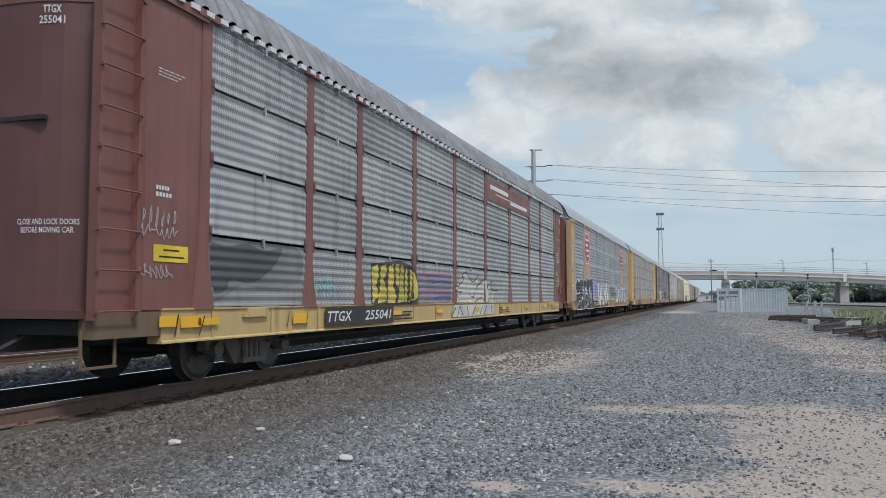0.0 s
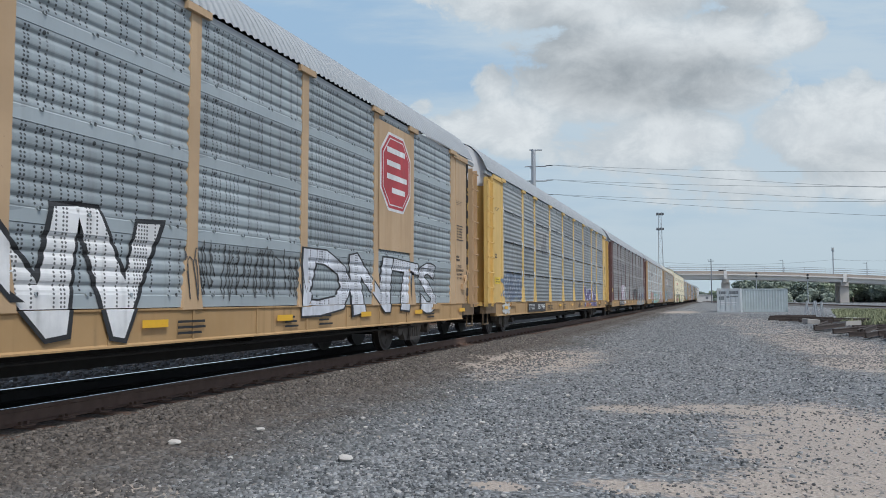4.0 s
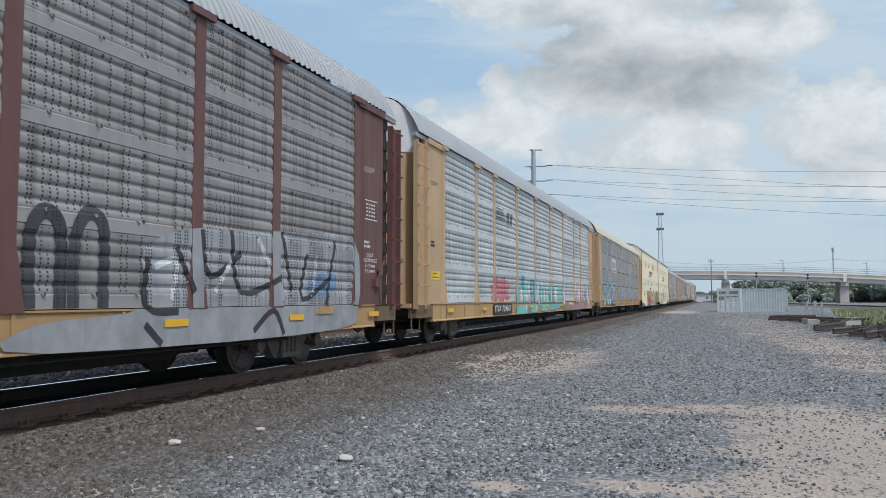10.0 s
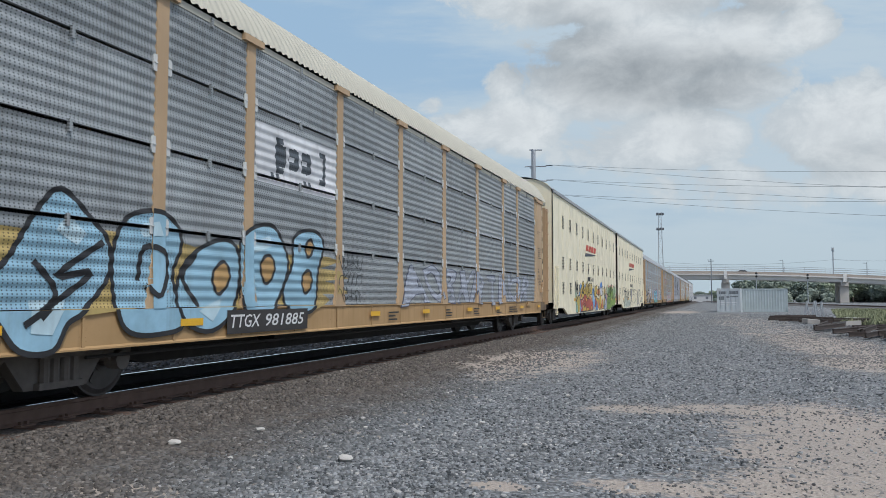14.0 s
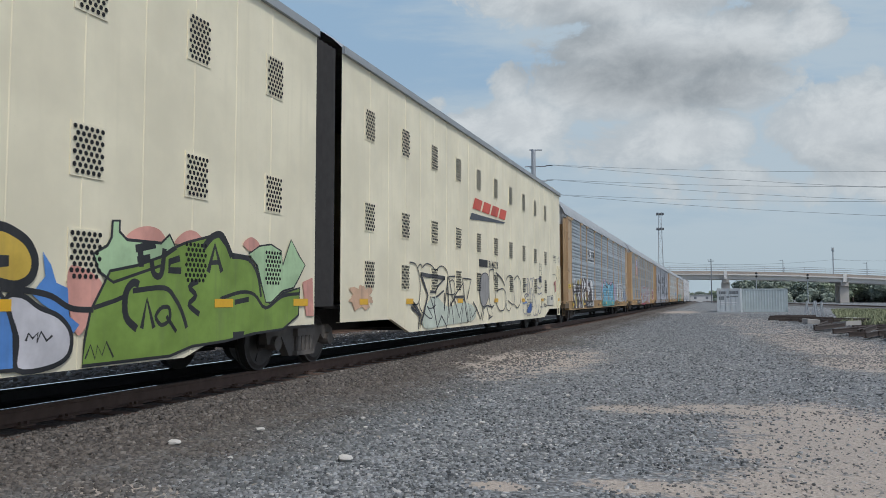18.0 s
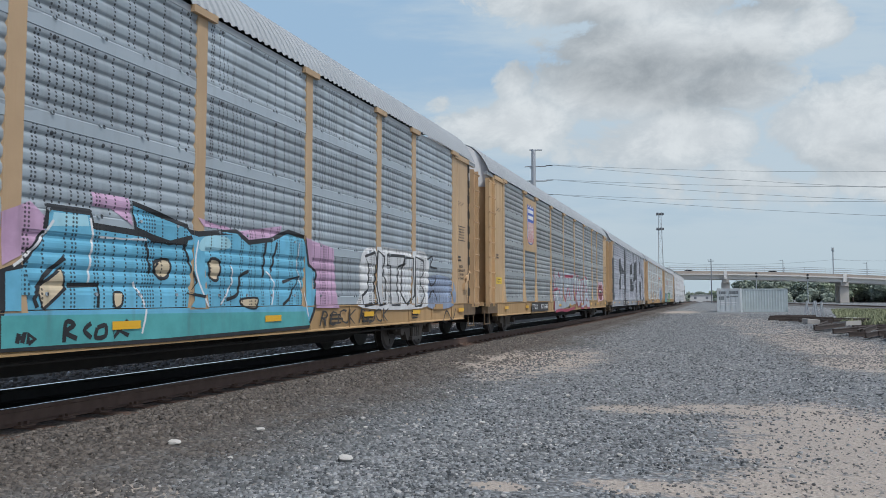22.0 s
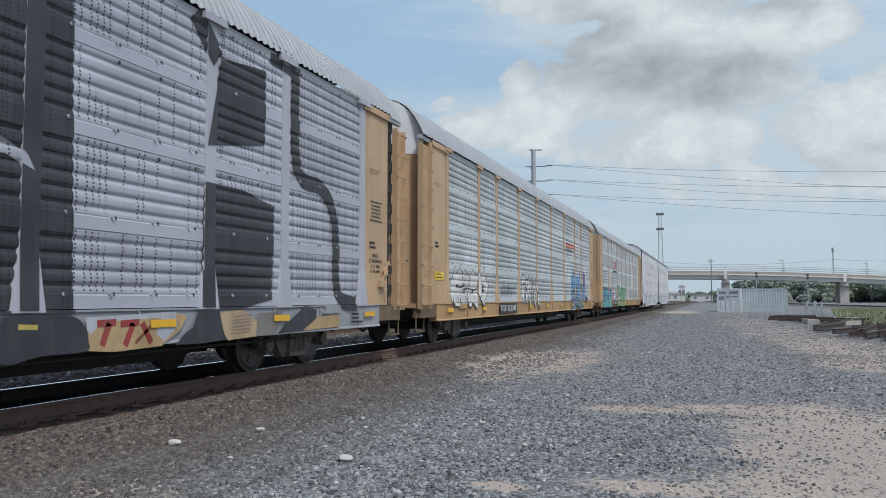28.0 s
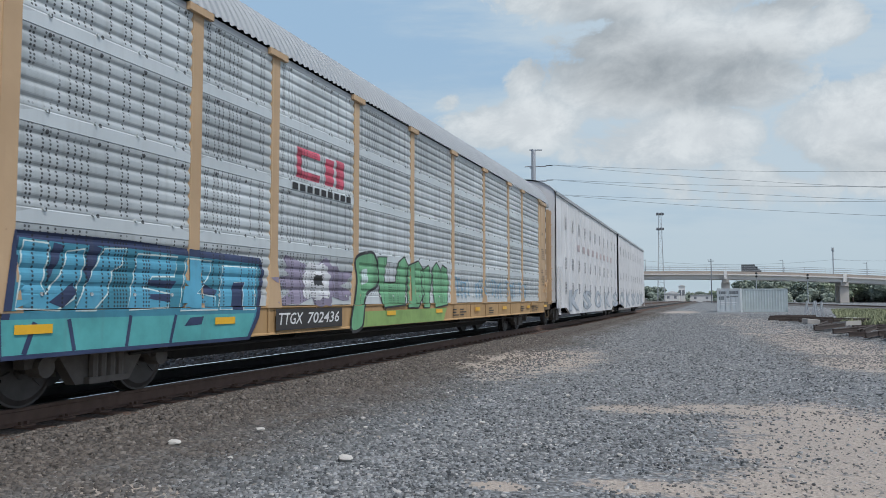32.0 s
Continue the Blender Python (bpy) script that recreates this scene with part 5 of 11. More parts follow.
for f, lean in (((7.1, 7.25, 3.08, 3.52), 0), ((7.1, 7.85, 3.42, 3.54), 0), ((7.1, 7.85, 3.05, 3.17), 0), ((8.05, 8.35, 3.05, 3.50), 0), ((8.45, 8.75, 3.05, 3.54), 0)):
    bar(L, f, PINKRED, "band", 0.012, lean)
for i, z in enumerate((2.84,)):
    for j in range(9):
        bar(L, (6.95 + j * 0.235, 7.12 + j * 0.235, z, z + 0.11), LETTER_K, "band", 0.012)

# 13: the white articulated pair at the train's end
M = place(build_tall_car(OFFWHITE, ROOFG, "dull white two-unit car carrier at the end of the train", VENT_GREY))
for i in range(9):
    bar(M, (5.4 + i * 1.6, 6.1 + i * 1.6, 3.35, 3.68), spray((0.46, 0.38, 0.38)), "tall", 0.0)
for i in range(10):
    graffiti(M, "KSO"[i % 3], (3.0 + i * 4.1, 5.6 + i * 4.1, 0.6, 1.5), (0.42, 0.46, 0.50), (0.22, 0.26, 0.30), "tall", 0.05, 0.03, 0.1, i)


# ------------------------------------------------------------ large painted pieces

# black letters with white edges on the second car
shape(B, ((2.02, 1.8), (2.44, 2.04), (2.74, 2.06), (2.9, 1.96), (3.08, 1.92), (3.34, 2.1), (3.58, 2.02), (3.6, 1.64), (3.68, 1.36), (3.52, 1.18), (3.44, 1), (3.72, 0.92), (3.56, 0.76), (3.42, 0.6), (2.28, 0.6), (2.2, 0.96), (2.16, 1.04), (2.24, 1.24), (2.44, 1.38), (2.28, 1.48), (2.12, 1.68)), BLK, "band", WHT, 0.05, 0.012, 0)
shape(B, ((3.6, 2), (3.8, 2.1), (4.08, 2.1), (4.28, 1.88), (4.4, 1.68), (4.56, 1.48), (4.64, 1.2), (4.64, 0.92), (4.4, 0.6), (3.42, 0.6), (3.72, 0.92), (3.48, 1), (3.64, 1.38)), BLK, "band", WHT, 0.045, 0.015, 0)
shape(B, ((4.32, 1.92), (4.58, 2.08), (4.78, 2.08), (4.92, 2), (5.04, 2.08), (5.1, 2.26), (5.48, 2.28), (5.44, 1.92), (5.32, 1.72), (5.68, 1.36), (5.92, 1.04), (5.84, 0.76), (5.64, 0.6), (5.44, 0.6), (5.24, 0.8), (4.92, 0.72), (4.6, 0.7), (4.64, 1.2), (4.48, 1.62)), BLK, "band", WHT, 0.04, 0.018, 0)
shape(B, ((5.48, 2.14), (6.24, 2.2), (6.32, 2.06), (6.52, 2.1), (6.5, 1.72), (6.44, 1.46), (6.66, 1.12), (7, 0.86), (6.76, 0.6), (5.64, 0.6), (5.94, 1), (5.68, 1.36), (5.36, 1.66), (5.44, 1.92)), BLK, "band", WHT, 0.04, 0.021, 0)
shape(B, ((6.56, 2.1), (7.52, 2.26), (7.58, 1.94), (7.74, 1.4), (7.68, 0.84), (7.46, 0.6), (6.8, 0.6), (7, 0.86), (6.6, 1.16), (6.48, 1.36), (6.54, 1.72)), BLK, "band", WHT, 0.045, 0.024, 0)
shape(B, ((2.4, 1.38), (3, 1.4), (3.2, 1.56), (3.24, 1.48), (3.12, 1.3), (2.96, 1.36), (2.48, 1.34)), WHT, "band", None, 0.03, 0.03, 0)
shape(B, ((2.64, 1.04), (3.1, 1.04), (3.6, 1), (2.86, 0.98), (2.78, 0.88), (2.68, 0.96)), WHT, "band", None, 0.03, 0.03, 0)
shape(B, ((3.92, 1.74), (4, 1.76), (4.2, 1.52), (4.48, 1.68), (4.3, 1.32), (4.16, 1.3), (4.2, 1.04), (4.02, 1.08), (3.72, 1.06), (4.12, 1.28), (4.12, 1.46)), WHT, "band", None, 0.03, 0.03, 0)
shape(B, ((4.76, 1.72), (5.32, 1.64), (5.7, 1.56), (5.64, 1.28), (5.28, 1.36), (4.92, 1.18), (5.1, 1.46)), WHT, "band", None, 0.03, 0.03, 0)
shape(B, ((6.18, 1.68), (6.5, 1.72), (6.4, 1.36), (5.96, 1.14), (6.24, 1.32)), WHT, "band", None, 0.03, 0.03, 0)
shape(B, ((6.94, 1.6), (7.12, 1.44), (7.08, 1.14), (6.92, 1.12), (6.88, 1.38)), WHT, "band", None, 0.03, 0.03, 0)
shape(B, ((2.6, 2.06), (2.74, 2.06), (2.92, 1.96), (3.08, 1.92), (2.84, 1.92), (2.68, 1.94)), WHT, "band", None, 0.03, 0.03, 0)
shape(B, ((5.1, 2.24), (5.46, 2.24), (5.42, 1.96), (5.32, 2.08)), WHT, "band", None, 0.03, 0.03, 0)
shape(B, ((5.16, 1.56), (5.4, 1.7), (5.44, 1.58), (5.68, 1.56), (5.62, 1.32), (5.3, 1.4), (5.16, 1.36)), (0.36, 0.33, 0.62), "band", None, 0.03, 0.034, 0)
trace(B, ((5.04, 1.12), (5.12, 0.98), (5.18, 1.08), (5.26, 0.98), (5.32, 1.12)), WHT, "band", 0.03, 0.034, 0)
trace(B, ((5.36, 1.12), (5.4, 0.96), (5.56, 1.12), (5.56, 0.92), (5.76, 0.98)), WHT, "band", 0.03, 0.034, 0)
trace(B, ((6.4, 1.04), (6.52, 0.96), (6.44, 0.88), (6.6, 0.82), (6.4, 0.92)), WHT, "band", 0.03, 0.034, 0)
trace(B, ((6.62, 1.04), (6.52, 0.88), (6.72, 0.82), (6.76, 1)), WHT, "band", 0.03, 0.034, 0)

# pale blue letters with black edges on the sixth car
shape(F, ((3.32, 2.24), (3.76, 1.96), (4, 1.74), (4, 1.36), (3.64, 1), (3.42, 0.88), (3.24, 0.62), (2.84, 0.64), (2.58, 0.92), (2.34, 1.2), (2.68, 1.48), (3, 1.96)), (0.30, 0.50, 0.62), "rib", BLK, 0.06, 0.012, 1)
shape(F, ((4.28, 2.04), (4.8, 2.16), (5.16, 2.02), (5.24, 1.76), (5.08, 1.4), (5.28, 0.84), (4.84, 0.72), (4.32, 0.76), (4.12, 1.04), (4.06, 1.62)), (0.30, 0.50, 0.62), "rib", BLK, 0.06, 0.016, 1)
shape(F, ((5.32, 1.58), (5.84, 1.86), (6.32, 1.9), (6.52, 1.6), (6.38, 1.02), (5.86, 0.72), (5.32, 0.84), (5.16, 1.2)), (0.30, 0.50, 0.62), "rib", BLK, 0.06, 0.02, 1)
shape(F, ((6.6, 2.02), (7.3, 2.22), (7.68, 1.96), (7.82, 1.56), (7.32, 0.92), (6.64, 0.96), (6.52, 1.52)), (0.30, 0.50, 0.62), "rib", BLK, 0.06, 0.024, 1)
shape(F, ((8.02, 2.1), (8.64, 2.24), (9, 2.04), (8.8, 1.56), (8.68, 1), (7.96, 0.9), (7.68, 1.24), (7.96, 1.66)), (0.30, 0.50, 0.62), "rib", BLK, 0.06, 0.028, 1)
trace(F, ((3.92, 1.74), (3.28, 1.36), (3.76, 1.4), (2.88, 0.88)), BLK, "rib", 0.07, 0.032, 1)
trace(F, ((3, 1.5), (3.28, 1.2), (3.08, 0.94)), BLK, "rib", 0.07, 0.032, 1)
trace(F, ((4.46, 1.34), (4.56, 1.72), (4.96, 1.64), (4.84, 1.18), (4.6, 1.28)), BLK, "rib", 0.07, 0.032, 1)
trace(F, ((5.54, 1.68), (5.26, 1.4), (5.6, 1.04)), BLK, "rib", 0.07, 0.032, 1)
shape(F, ((5.88, 1.4), (5.98, 1.56), (6.16, 1.62), (6.28, 1.44), (6.16, 1.26), (6, 1.2)), (0.46, 0.28, 0.10), "rib", BLK, 0.05, 0.032, 1)
shape(F, ((7.04, 1.56), (7.12, 1.72), (7.32, 1.76), (7.44, 1.6), (7.32, 1.4), (7.16, 1.36)), (0.46, 0.28, 0.10), "rib", BLK, 0.05, 0.032, 1)
shape(F, ((8.36, 1.94), (8.44, 2.04), (8.56, 2.08), (8.64, 1.98), (8.58, 1.86), (8.44, 1.8)), (0.46, 0.28, 0.10), "rib", BLK, 0.05, 0.032, 1)
shape(F, ((8.26, 1.4), (8.34, 1.54), (8.5, 1.58), (8.6, 1.44), (8.52, 1.28), (8.36, 1.22)), (0.46, 0.28, 0.10), "rib", BLK, 0.05, 0.032, 1)
shape(F, ((3.42, 2), (3.68, 1.8), (3.54, 1.68), (3.26, 1.82)), (0.50, 0.66, 0.72), "rib", None, 0.03, 0.03, 0)
shape(F, ((4.46, 1.98), (4.8, 2.04), (4.88, 1.88), (4.54, 1.84)), (0.50, 0.66, 0.72), "rib", None, 0.03, 0.03, 0)
shape(F, ((6.82, 1.92), (7.3, 2.06), (7.36, 1.9), (6.88, 1.78)), (0.50, 0.66, 0.72), "rib", None, 0.03, 0.03, 0)
shape(F, ((2.96, 1.12), (3.42, 1.12), (3.22, 0.78), (2.96, 0.8)), (0.50, 0.66, 0.72), "rib", None, 0.03, 0.03, 0)
shape(F, ((5.56, 0.98), (6.16, 1.16), (5.86, 0.84)), (0.50, 0.66, 0.72), "rib", None, 0.03, 0.03, 0)

# grey letters with crimson edges on the ninth car
shape(I, ((16.04, 1.52), (16.04, 1.86), (16.1, 2.14), (16.44, 2.22), (16.54, 2), (16.78, 1.96), (17.28, 2.06), (17.2, 1.64), (16.94, 1.5), (17.04, 0.94), (16.72, 0.76), (16.26, 0.72), (15.92, 0.96), (15.96, 1.4)), (0.40, 0.44, 0.48), "band", (0.36, 0.04, 0.085), 0.075, 0.014, 0)
shape(I, ((17.3, 1.44), (17.56, 2), (18.04, 2.14), (18.18, 2.02), (17.82, 1.48), (17.72, 0.92), (18.04, 0.64), (17.04, 0.66), (17.12, 0.94)), (0.40, 0.44, 0.48), "band", (0.36, 0.04, 0.085), 0.075, 0.018000000000000002, 0)
shape(I, ((18.18, 2.02), (18.24, 2.16), (18.82, 2.22), (19.38, 2.06), (19.68, 1.76), (19.56, 1.52), (19.84, 1.04), (19.96, 0.64), (19.14, 0.64), (18.88, 0.82), (18.24, 0.68), (17.96, 0.76), (17.96, 1.32)), (0.40, 0.44, 0.48), "band", (0.36, 0.04, 0.085), 0.075, 0.022, 0)
trace(I, ((15.32, 1.04), (15.6, 1.52), (15.84, 1.5)), (0.36, 0.04, 0.085), "band", 0.12, 0.03, 1)
trace(I, ((15.84, 1.5), (15.64, 0.96), (15.6, 0.76)), (0.36, 0.04, 0.085), "band", 0.12, 0.03, 1)
trace(I, ((15.28, 2.26), (15.52, 2.28), (15.56, 2.12)), (0.36, 0.04, 0.085), "band", 0.12, 0.03, 1)
trace(I, ((16.44, 1.72), (16.66, 1.64), (16.46, 1.52)), (0.36, 0.04, 0.085), "band", 0.12, 0.03, 1)
trace(I, ((18.24, 1.72), (18.4, 1.64), (18.3, 1.4)), (0.36, 0.04, 0.085), "band", 0.12, 0.03, 1)
trace(I, ((19.08, 1.82), (19.24, 1.64), (19.04, 1.48)), (0.36, 0.04, 0.085), "band", 0.12, 0.03, 1)
trace(I, ((18.98, 1.12), (19.28, 0.96)), (0.36, 0.04, 0.085), "band", 0.12, 0.03, 1)
trace(I, ((17.08, 1.18), (17.18, 0.94), (17.12, 0.68)), (0.36, 0.04, 0.085), "band", 0.12, 0.03, 1)
trace(I, ((16.64, 0.72), (16.68, 0.96)), (0.36, 0.04, 0.085), "band", 0.12, 0.03, 1)
shape(I, ((16.76, 2), (16.98, 2.04), (17.02, 1.68), (16.8, 1.74)), (0.58, 0.68, 0.58), "band", None, 0.03, 0.03, 1)
shape(I, ((19.38, 2.06), (19.68, 2.08), (19.68, 1.76), (19.46, 1.72)), (0.58, 0.68, 0.58), "band", None, 0.03, 0.03, 1)
shape(I, ((15.38, 2.16), (15.68, 2.2), (15.66, 2.02), (15.42, 1.94)), (0.58, 0.68, 0.58), "band", None, 0.03, 0.03, 1)
shape(I, ((15.7, 1.28), (15.88, 1.28), (15.84, 0.96), (15.68, 1)), (0.58, 0.68, 0.58), "band", None, 0.03, 0.03, 1)
shape(I, ((18.22, 2.12), (18.48, 2.18), (18.46, 1.88), (18.24, 1.88)), (0.58, 0.68, 0.58), "band", None, 0.03, 0.03, 1)
trace(I, ((16.44, 1.72), (16.62, 1.64)), (0.70, 0.70, 0.72), "band", 0.03, 0.036, 1)
trace(I, ((17.52, 1.88), (17.34, 1.48)), (0.70, 0.70, 0.72), "band", 0.03, 0.036, 1)
trace(I, ((18.26, 1.72), (18.38, 1.62)), (0.70, 0.70, 0.72), "band", 0.03, 0.036, 1)
trace(I, ((15.98, 1.24), (15.92, 0.96)), (0.70, 0.70, 0.72), "band", 0.03, 0.036, 1)
trace(I, ((19.04, 1.78), (19.22, 1.64)), (0.70, 0.70, 0.72), "band", 0.03, 0.036, 1)
trace(I, ((17.14, 1.12), (17.18, 0.8)), (0.70, 0.70, 0.72), "band", 0.03, 0.036, 1)
trace(I, ((19.92, 1.74), (19.96, 1.44)), (0.68, 0.69, 0.70), "band", 0.03, 0.016, 0)
trace(I, ((19.92, 1.72), (20.08, 1.68), (19.92, 1.58), (20.12, 1.5), (19.96, 1.44)), (0.68, 0.69, 0.70), "band", 0.03, 0.016, 0)
trace(I, ((20.18, 1.76), (20.2, 1.46)), (0.68, 0.69, 0.70), "band", 0.03, 0.016, 0)
trace(I, ((20.18, 1.6), (20.3, 1.62)), (0.68, 0.69, 0.70), "band", 0.03, 0.016, 0)
trace(I, ((20.3, 1.76), (20.32, 1.44)), (0.68, 0.69, 0.70), "band", 0.03, 0.016, 0)
trace(I, ((20.4, 1.88), (20.36, 1.8)), (0.68, 0.69, 0.70), "band", 0.03, 0.016, 0)
trace(I, ((20.44, 1.74), (20.62, 1.68), (20.44, 1.48)), (0.68, 0.69, 0.70), "band", 0.03, 0.016, 0)
trace(I, ((20.74, 1.78), (20.56, 1.48)), (0.68, 0.69, 0.70), "band", 0.03, 0.016, 0)
trace(I, ((19.96, 1.32), (20.08, 1.16), (20.12, 1.32)), (0.68, 0.69, 0.70), "band", 0.03, 0.016, 0)
trace(I, ((20.24, 1.38), (20.4, 1.28), (20.24, 1.2)), (0.68, 0.69, 0.70), "band", 0.03, 0.016, 0)
trace(I, ((20.56, 1.38), (20.46, 1.04)), (0.68, 0.69, 0.70), "band", 0.03, 0.016, 0)
trace(I, ((20.46, 1.24), (20.68, 1.12)), (0.68, 0.69, 0.70), "band", 0.03, 0.016, 0)

# rounded dark forms of the silver car
shape(J, ((13.24, 3.72), (13.48, 3.78), (14.64, 3.96), (14.78, 3.08), (13.72, 3.02), (13.2, 2.88)), (0.034, 0.036, 0.042), "band", None, 0.03, 0.012, 0)
shape(J, ((13.2, 2.6), (13.6, 2.7), (13.98, 2.72), (14.6, 2.6), (14.92, 2.44), (15.4, 2.54), (15.68, 2.58), (15.92, 2.48), (15.74, 2.28), (15.4, 2.44), (15.04, 2.32), (15, 2.22), (15.84, 2.26), (15.88, 1.74), (15.52, 1.68), (15.2, 1.68), (13.18, 1.68)), (0.034, 0.036, 0.042), "band", None, 0.03, 0.012, 0)
shape(J, ((15.84, 4.76), (16.08, 4.8), (16.4, 4.58), (16.36, 3.92), (16.84, 4), (17.28, 4.14), (18.2, 4.2), (18.28, 4.7), (18.6, 4.8), (18.84, 4.68), (18.96, 0.98), (17.68, 1), (17.68, 2.44), (18.08, 2.48), (18.44, 2.36), (18.32, 2.54), (17.88, 2.68), (17.32, 2.62), (16.88, 2.48), (16.34, 2.56), (16, 2.48), (15.72, 2.6), (16.12, 3.28), (16.18, 4.44)), (0.034, 0.036, 0.042), "band", None, 0.03, 0.012, 0)
shape(J, ((21.44, 4.34), (22.56, 4.48), (22.56, 3.36), (21.16, 3.12)), (0.034, 0.036, 0.042), "band", None, 0.03, 0.012, 0)
shape(J, ((21.12, 2.64), (22.02, 2.64), (22.84, 2.5), (22.8, 1.12), (22.04, 1), (21.08, 1)), (0.034, 0.036, 0.042), "band", None, 0.03, 0.012, 0)
trace(J, ((23.44, 4.78), (23.52, 3.16), (24.36, 2.96), (24.84, 2.44), (24.96, 1.24), (25.68, 1.04)), (0.034, 0.036, 0.042), "band", 0.26, 0.013, 1)
trace(J, ((20.88, 4.78), (21.36, 4.3)), (0.034, 0.036, 0.042), "band", 0.3, 0.014, 1)
trace(J, ((22.68, 4.8), (23.44, 4.76)), (0.034, 0.036, 0.042), "band", 0.35, 0.014, 1)
shape(J, ((1.28, 3.68), (2.46, 3.84), (2.36, 1.04), (1.08, 1), (1.48, 2.04)), (0.034, 0.036, 0.042), "band", None, 0.03, 0.012, 0)
shape(J, ((2.36, 4.62), (2.8, 4.62), (2.1, 3.88), (1.96, 3.96)), (0.034, 0.036, 0.042), "band", None, 0.03, 0.012, 0)
shape(J, ((5.4, 3.88), (6.4, 3.92), (6.64, 3.56), (8.68, 3.1), (8.68, 4.7), (9.68, 4.76), (10, 4.08), (9.68, 0.92), (8.76, 0.94), (8.78, 2.92), (6.64, 2.86), (6.48, 1.8), (5.4, 1.72), (5.48, 2.4), (6.38, 2.76), (5.4, 2.98)), (0.034, 0.036, 0.042), "band", None, 0.03, 0.012, 0)

# grey piece at the end of the fourth car
shape(D, ((19.9, 1.68), (20.72, 2), (21.92, 2.06), (23.32, 2.16), (25.56, 2.16), (25.68, 0.98), (24.72, 0.6), (18.52, 0.6), (18.36, 0.88), (19.92, 1.04)), (0.30, 0.31, 0.32), "band", None, 0.03, 0.012, 1)
trace(D, ((20, 1.6), (19.96, 1.04), (20.52, 0.98)), (0.03, 0.03, 0.033), "band", 0.09, 0.02, 1)
trace(D, ((20.52, 1.76), (20.84, 1.22)), (0.03, 0.03, 0.033), "band", 0.09, 0.02, 1)
trace(D, ((21, 2.02), (21.2, 1.42), (21.92, 1.76)), (0.03, 0.03, 0.033), "band", 0.09, 0.02, 1)
trace(D, ((21.66, 2.06), (21.92, 1.22), (23.02, 1.46)), (0.03, 0.03, 0.033), "band", 0.09, 0.02, 1)
trace(D, ((23, 2.14), (23.32, 1.24)), (0.03, 0.03, 0.033), "band", 0.09, 0.02, 1)
trace(D, ((23.8, 1.84), (23.64, 1.12), (24.64, 1.48)), (0.03, 0.03, 0.033), "band", 0.09, 0.02, 1)
trace(D, ((24.8, 2.12), (24.46, 1)), (0.03, 0.03, 0.033), "band", 0.09, 0.02, 1)
trace(D, ((19.92, 0.84), (20.22, 0.6)), (0.03, 0.03, 0.033), "band", 0.09, 0.02, 1)
trace(D, ((22.2, 0.68), (22.74, 0.96), (23.04, 0.6)), (0.03, 0.03, 0.033), "band", 0.09, 0.02, 1)
trace(D, ((20.1, 1.5), (20.52, 1.6), (20.42, 1.12)), (0.55, 0.57, 0.58), "band", 0.08, 0.022, 1)
trace(D, ((21.32, 1.22), (21.68, 1.64)), (0.55, 0.57, 0.58), "band", 0.08, 0.022, 1)
trace(D, ((22.32, 2), (22.72, 1.56)), (0.55, 0.57, 0.58), "band", 0.08, 0.022, 1)
trace(D, ((24.12, 1.84), (24.02, 1.24)), (0.55, 0.57, 0.58), "band", 0.08, 0.022, 1)
shape(D, ((23.96, 1.48), (24.8, 1.56), (24.7, 1.24), (23.88, 1.18)), (0.16, 0.28, 0.46), "band", None, 0.03, 0.018, 1)
trace(D, ((15.36, 1.08), (15.36, 1.62), (15.48, 1.8), (15.58, 1.64), (15.58, 1.06)), (0.045, 0.045, 0.05), "band", 0.16, 0.012, 1)
trace(D, ((16.28, 1.06), (16.28, 1.68), (16.4, 1.84), (16.54, 1.68), (16.54, 1.06)), (0.045, 0.045, 0.05), "band", 0.16, 0.012, 1)
trace(D, ((16.78, 1.04), (16.78, 1.7), (16.92, 1.88), (17.08, 1.72), (17.06, 1.04)), (0.045, 0.045, 0.05), "band", 0.16, 0.012, 1)
trace(D, ((17.2, 1.04), (17.2, 1.72), (17.36, 1.92), (17.52, 1.74), (17.52, 1.04)), (0.045, 0.045, 0.05), "band", 0.16, 0.012, 1)
trace(D, ((18.3, 1.04), (18.3, 1.78), (18.48, 2), (18.68, 1.8), (18.68, 1.04)), (0.045, 0.045, 0.05), "band", 0.16, 0.012, 1)
trace(D, ((18.86, 1.04), (18.88, 1.8), (19.08, 2.04), (19.28, 1.84), (19.28, 1.04)), (0.045, 0.045, 0.05), "band", 0.16, 0.012, 1)

# white spiky pieces of the eleventh car
shape(K, ((2.2, 1.48), (2.52, 1.72), (2.66, 1.96), (2.82, 1.74), (3, 1.94), (3.32, 1.76), (3.46, 1.9), (3.96, 1.68), (4.18, 1.92), (4.58, 1.76), (4.84, 1.9), (5, 1.64), (5.26, 1.96), (5.8, 1.48), (5.56, 1.2), (5.2, 0.9), (4.76, 1.12), (4.52, 0.84), (4.2, 1), (3.92, 0.88), (3.62, 1), (3.36, 0.88), (3.16, 1), (2.92, 0.92), (2.54, 0.94), (2.32, 1.12), (2.2, 1.32)), (0.66, 0.67, 0.64), "band", BLK, 0.03, 0.012, 0)
trace(K, ((2.76, 1.48), (3.08, 1.42), (3.48, 1.46)), BLK, "band", 0.045, 0.018, 1)
trace(K, ((3.34, 1.36), (3.76, 1.4), (4.2, 1.36), (4.68, 1.4)), BLK, "band", 0.045, 0.018, 1)
trace(K, ((3.3, 1.72), (3.24, 1.36), (3.04, 1)), BLK, "band", 0.045, 0.018, 1)
trace(K, ((3.96, 1.68), (3.78, 1.36), (3.7, 1)), BLK, "band", 0.045, 0.018, 1)
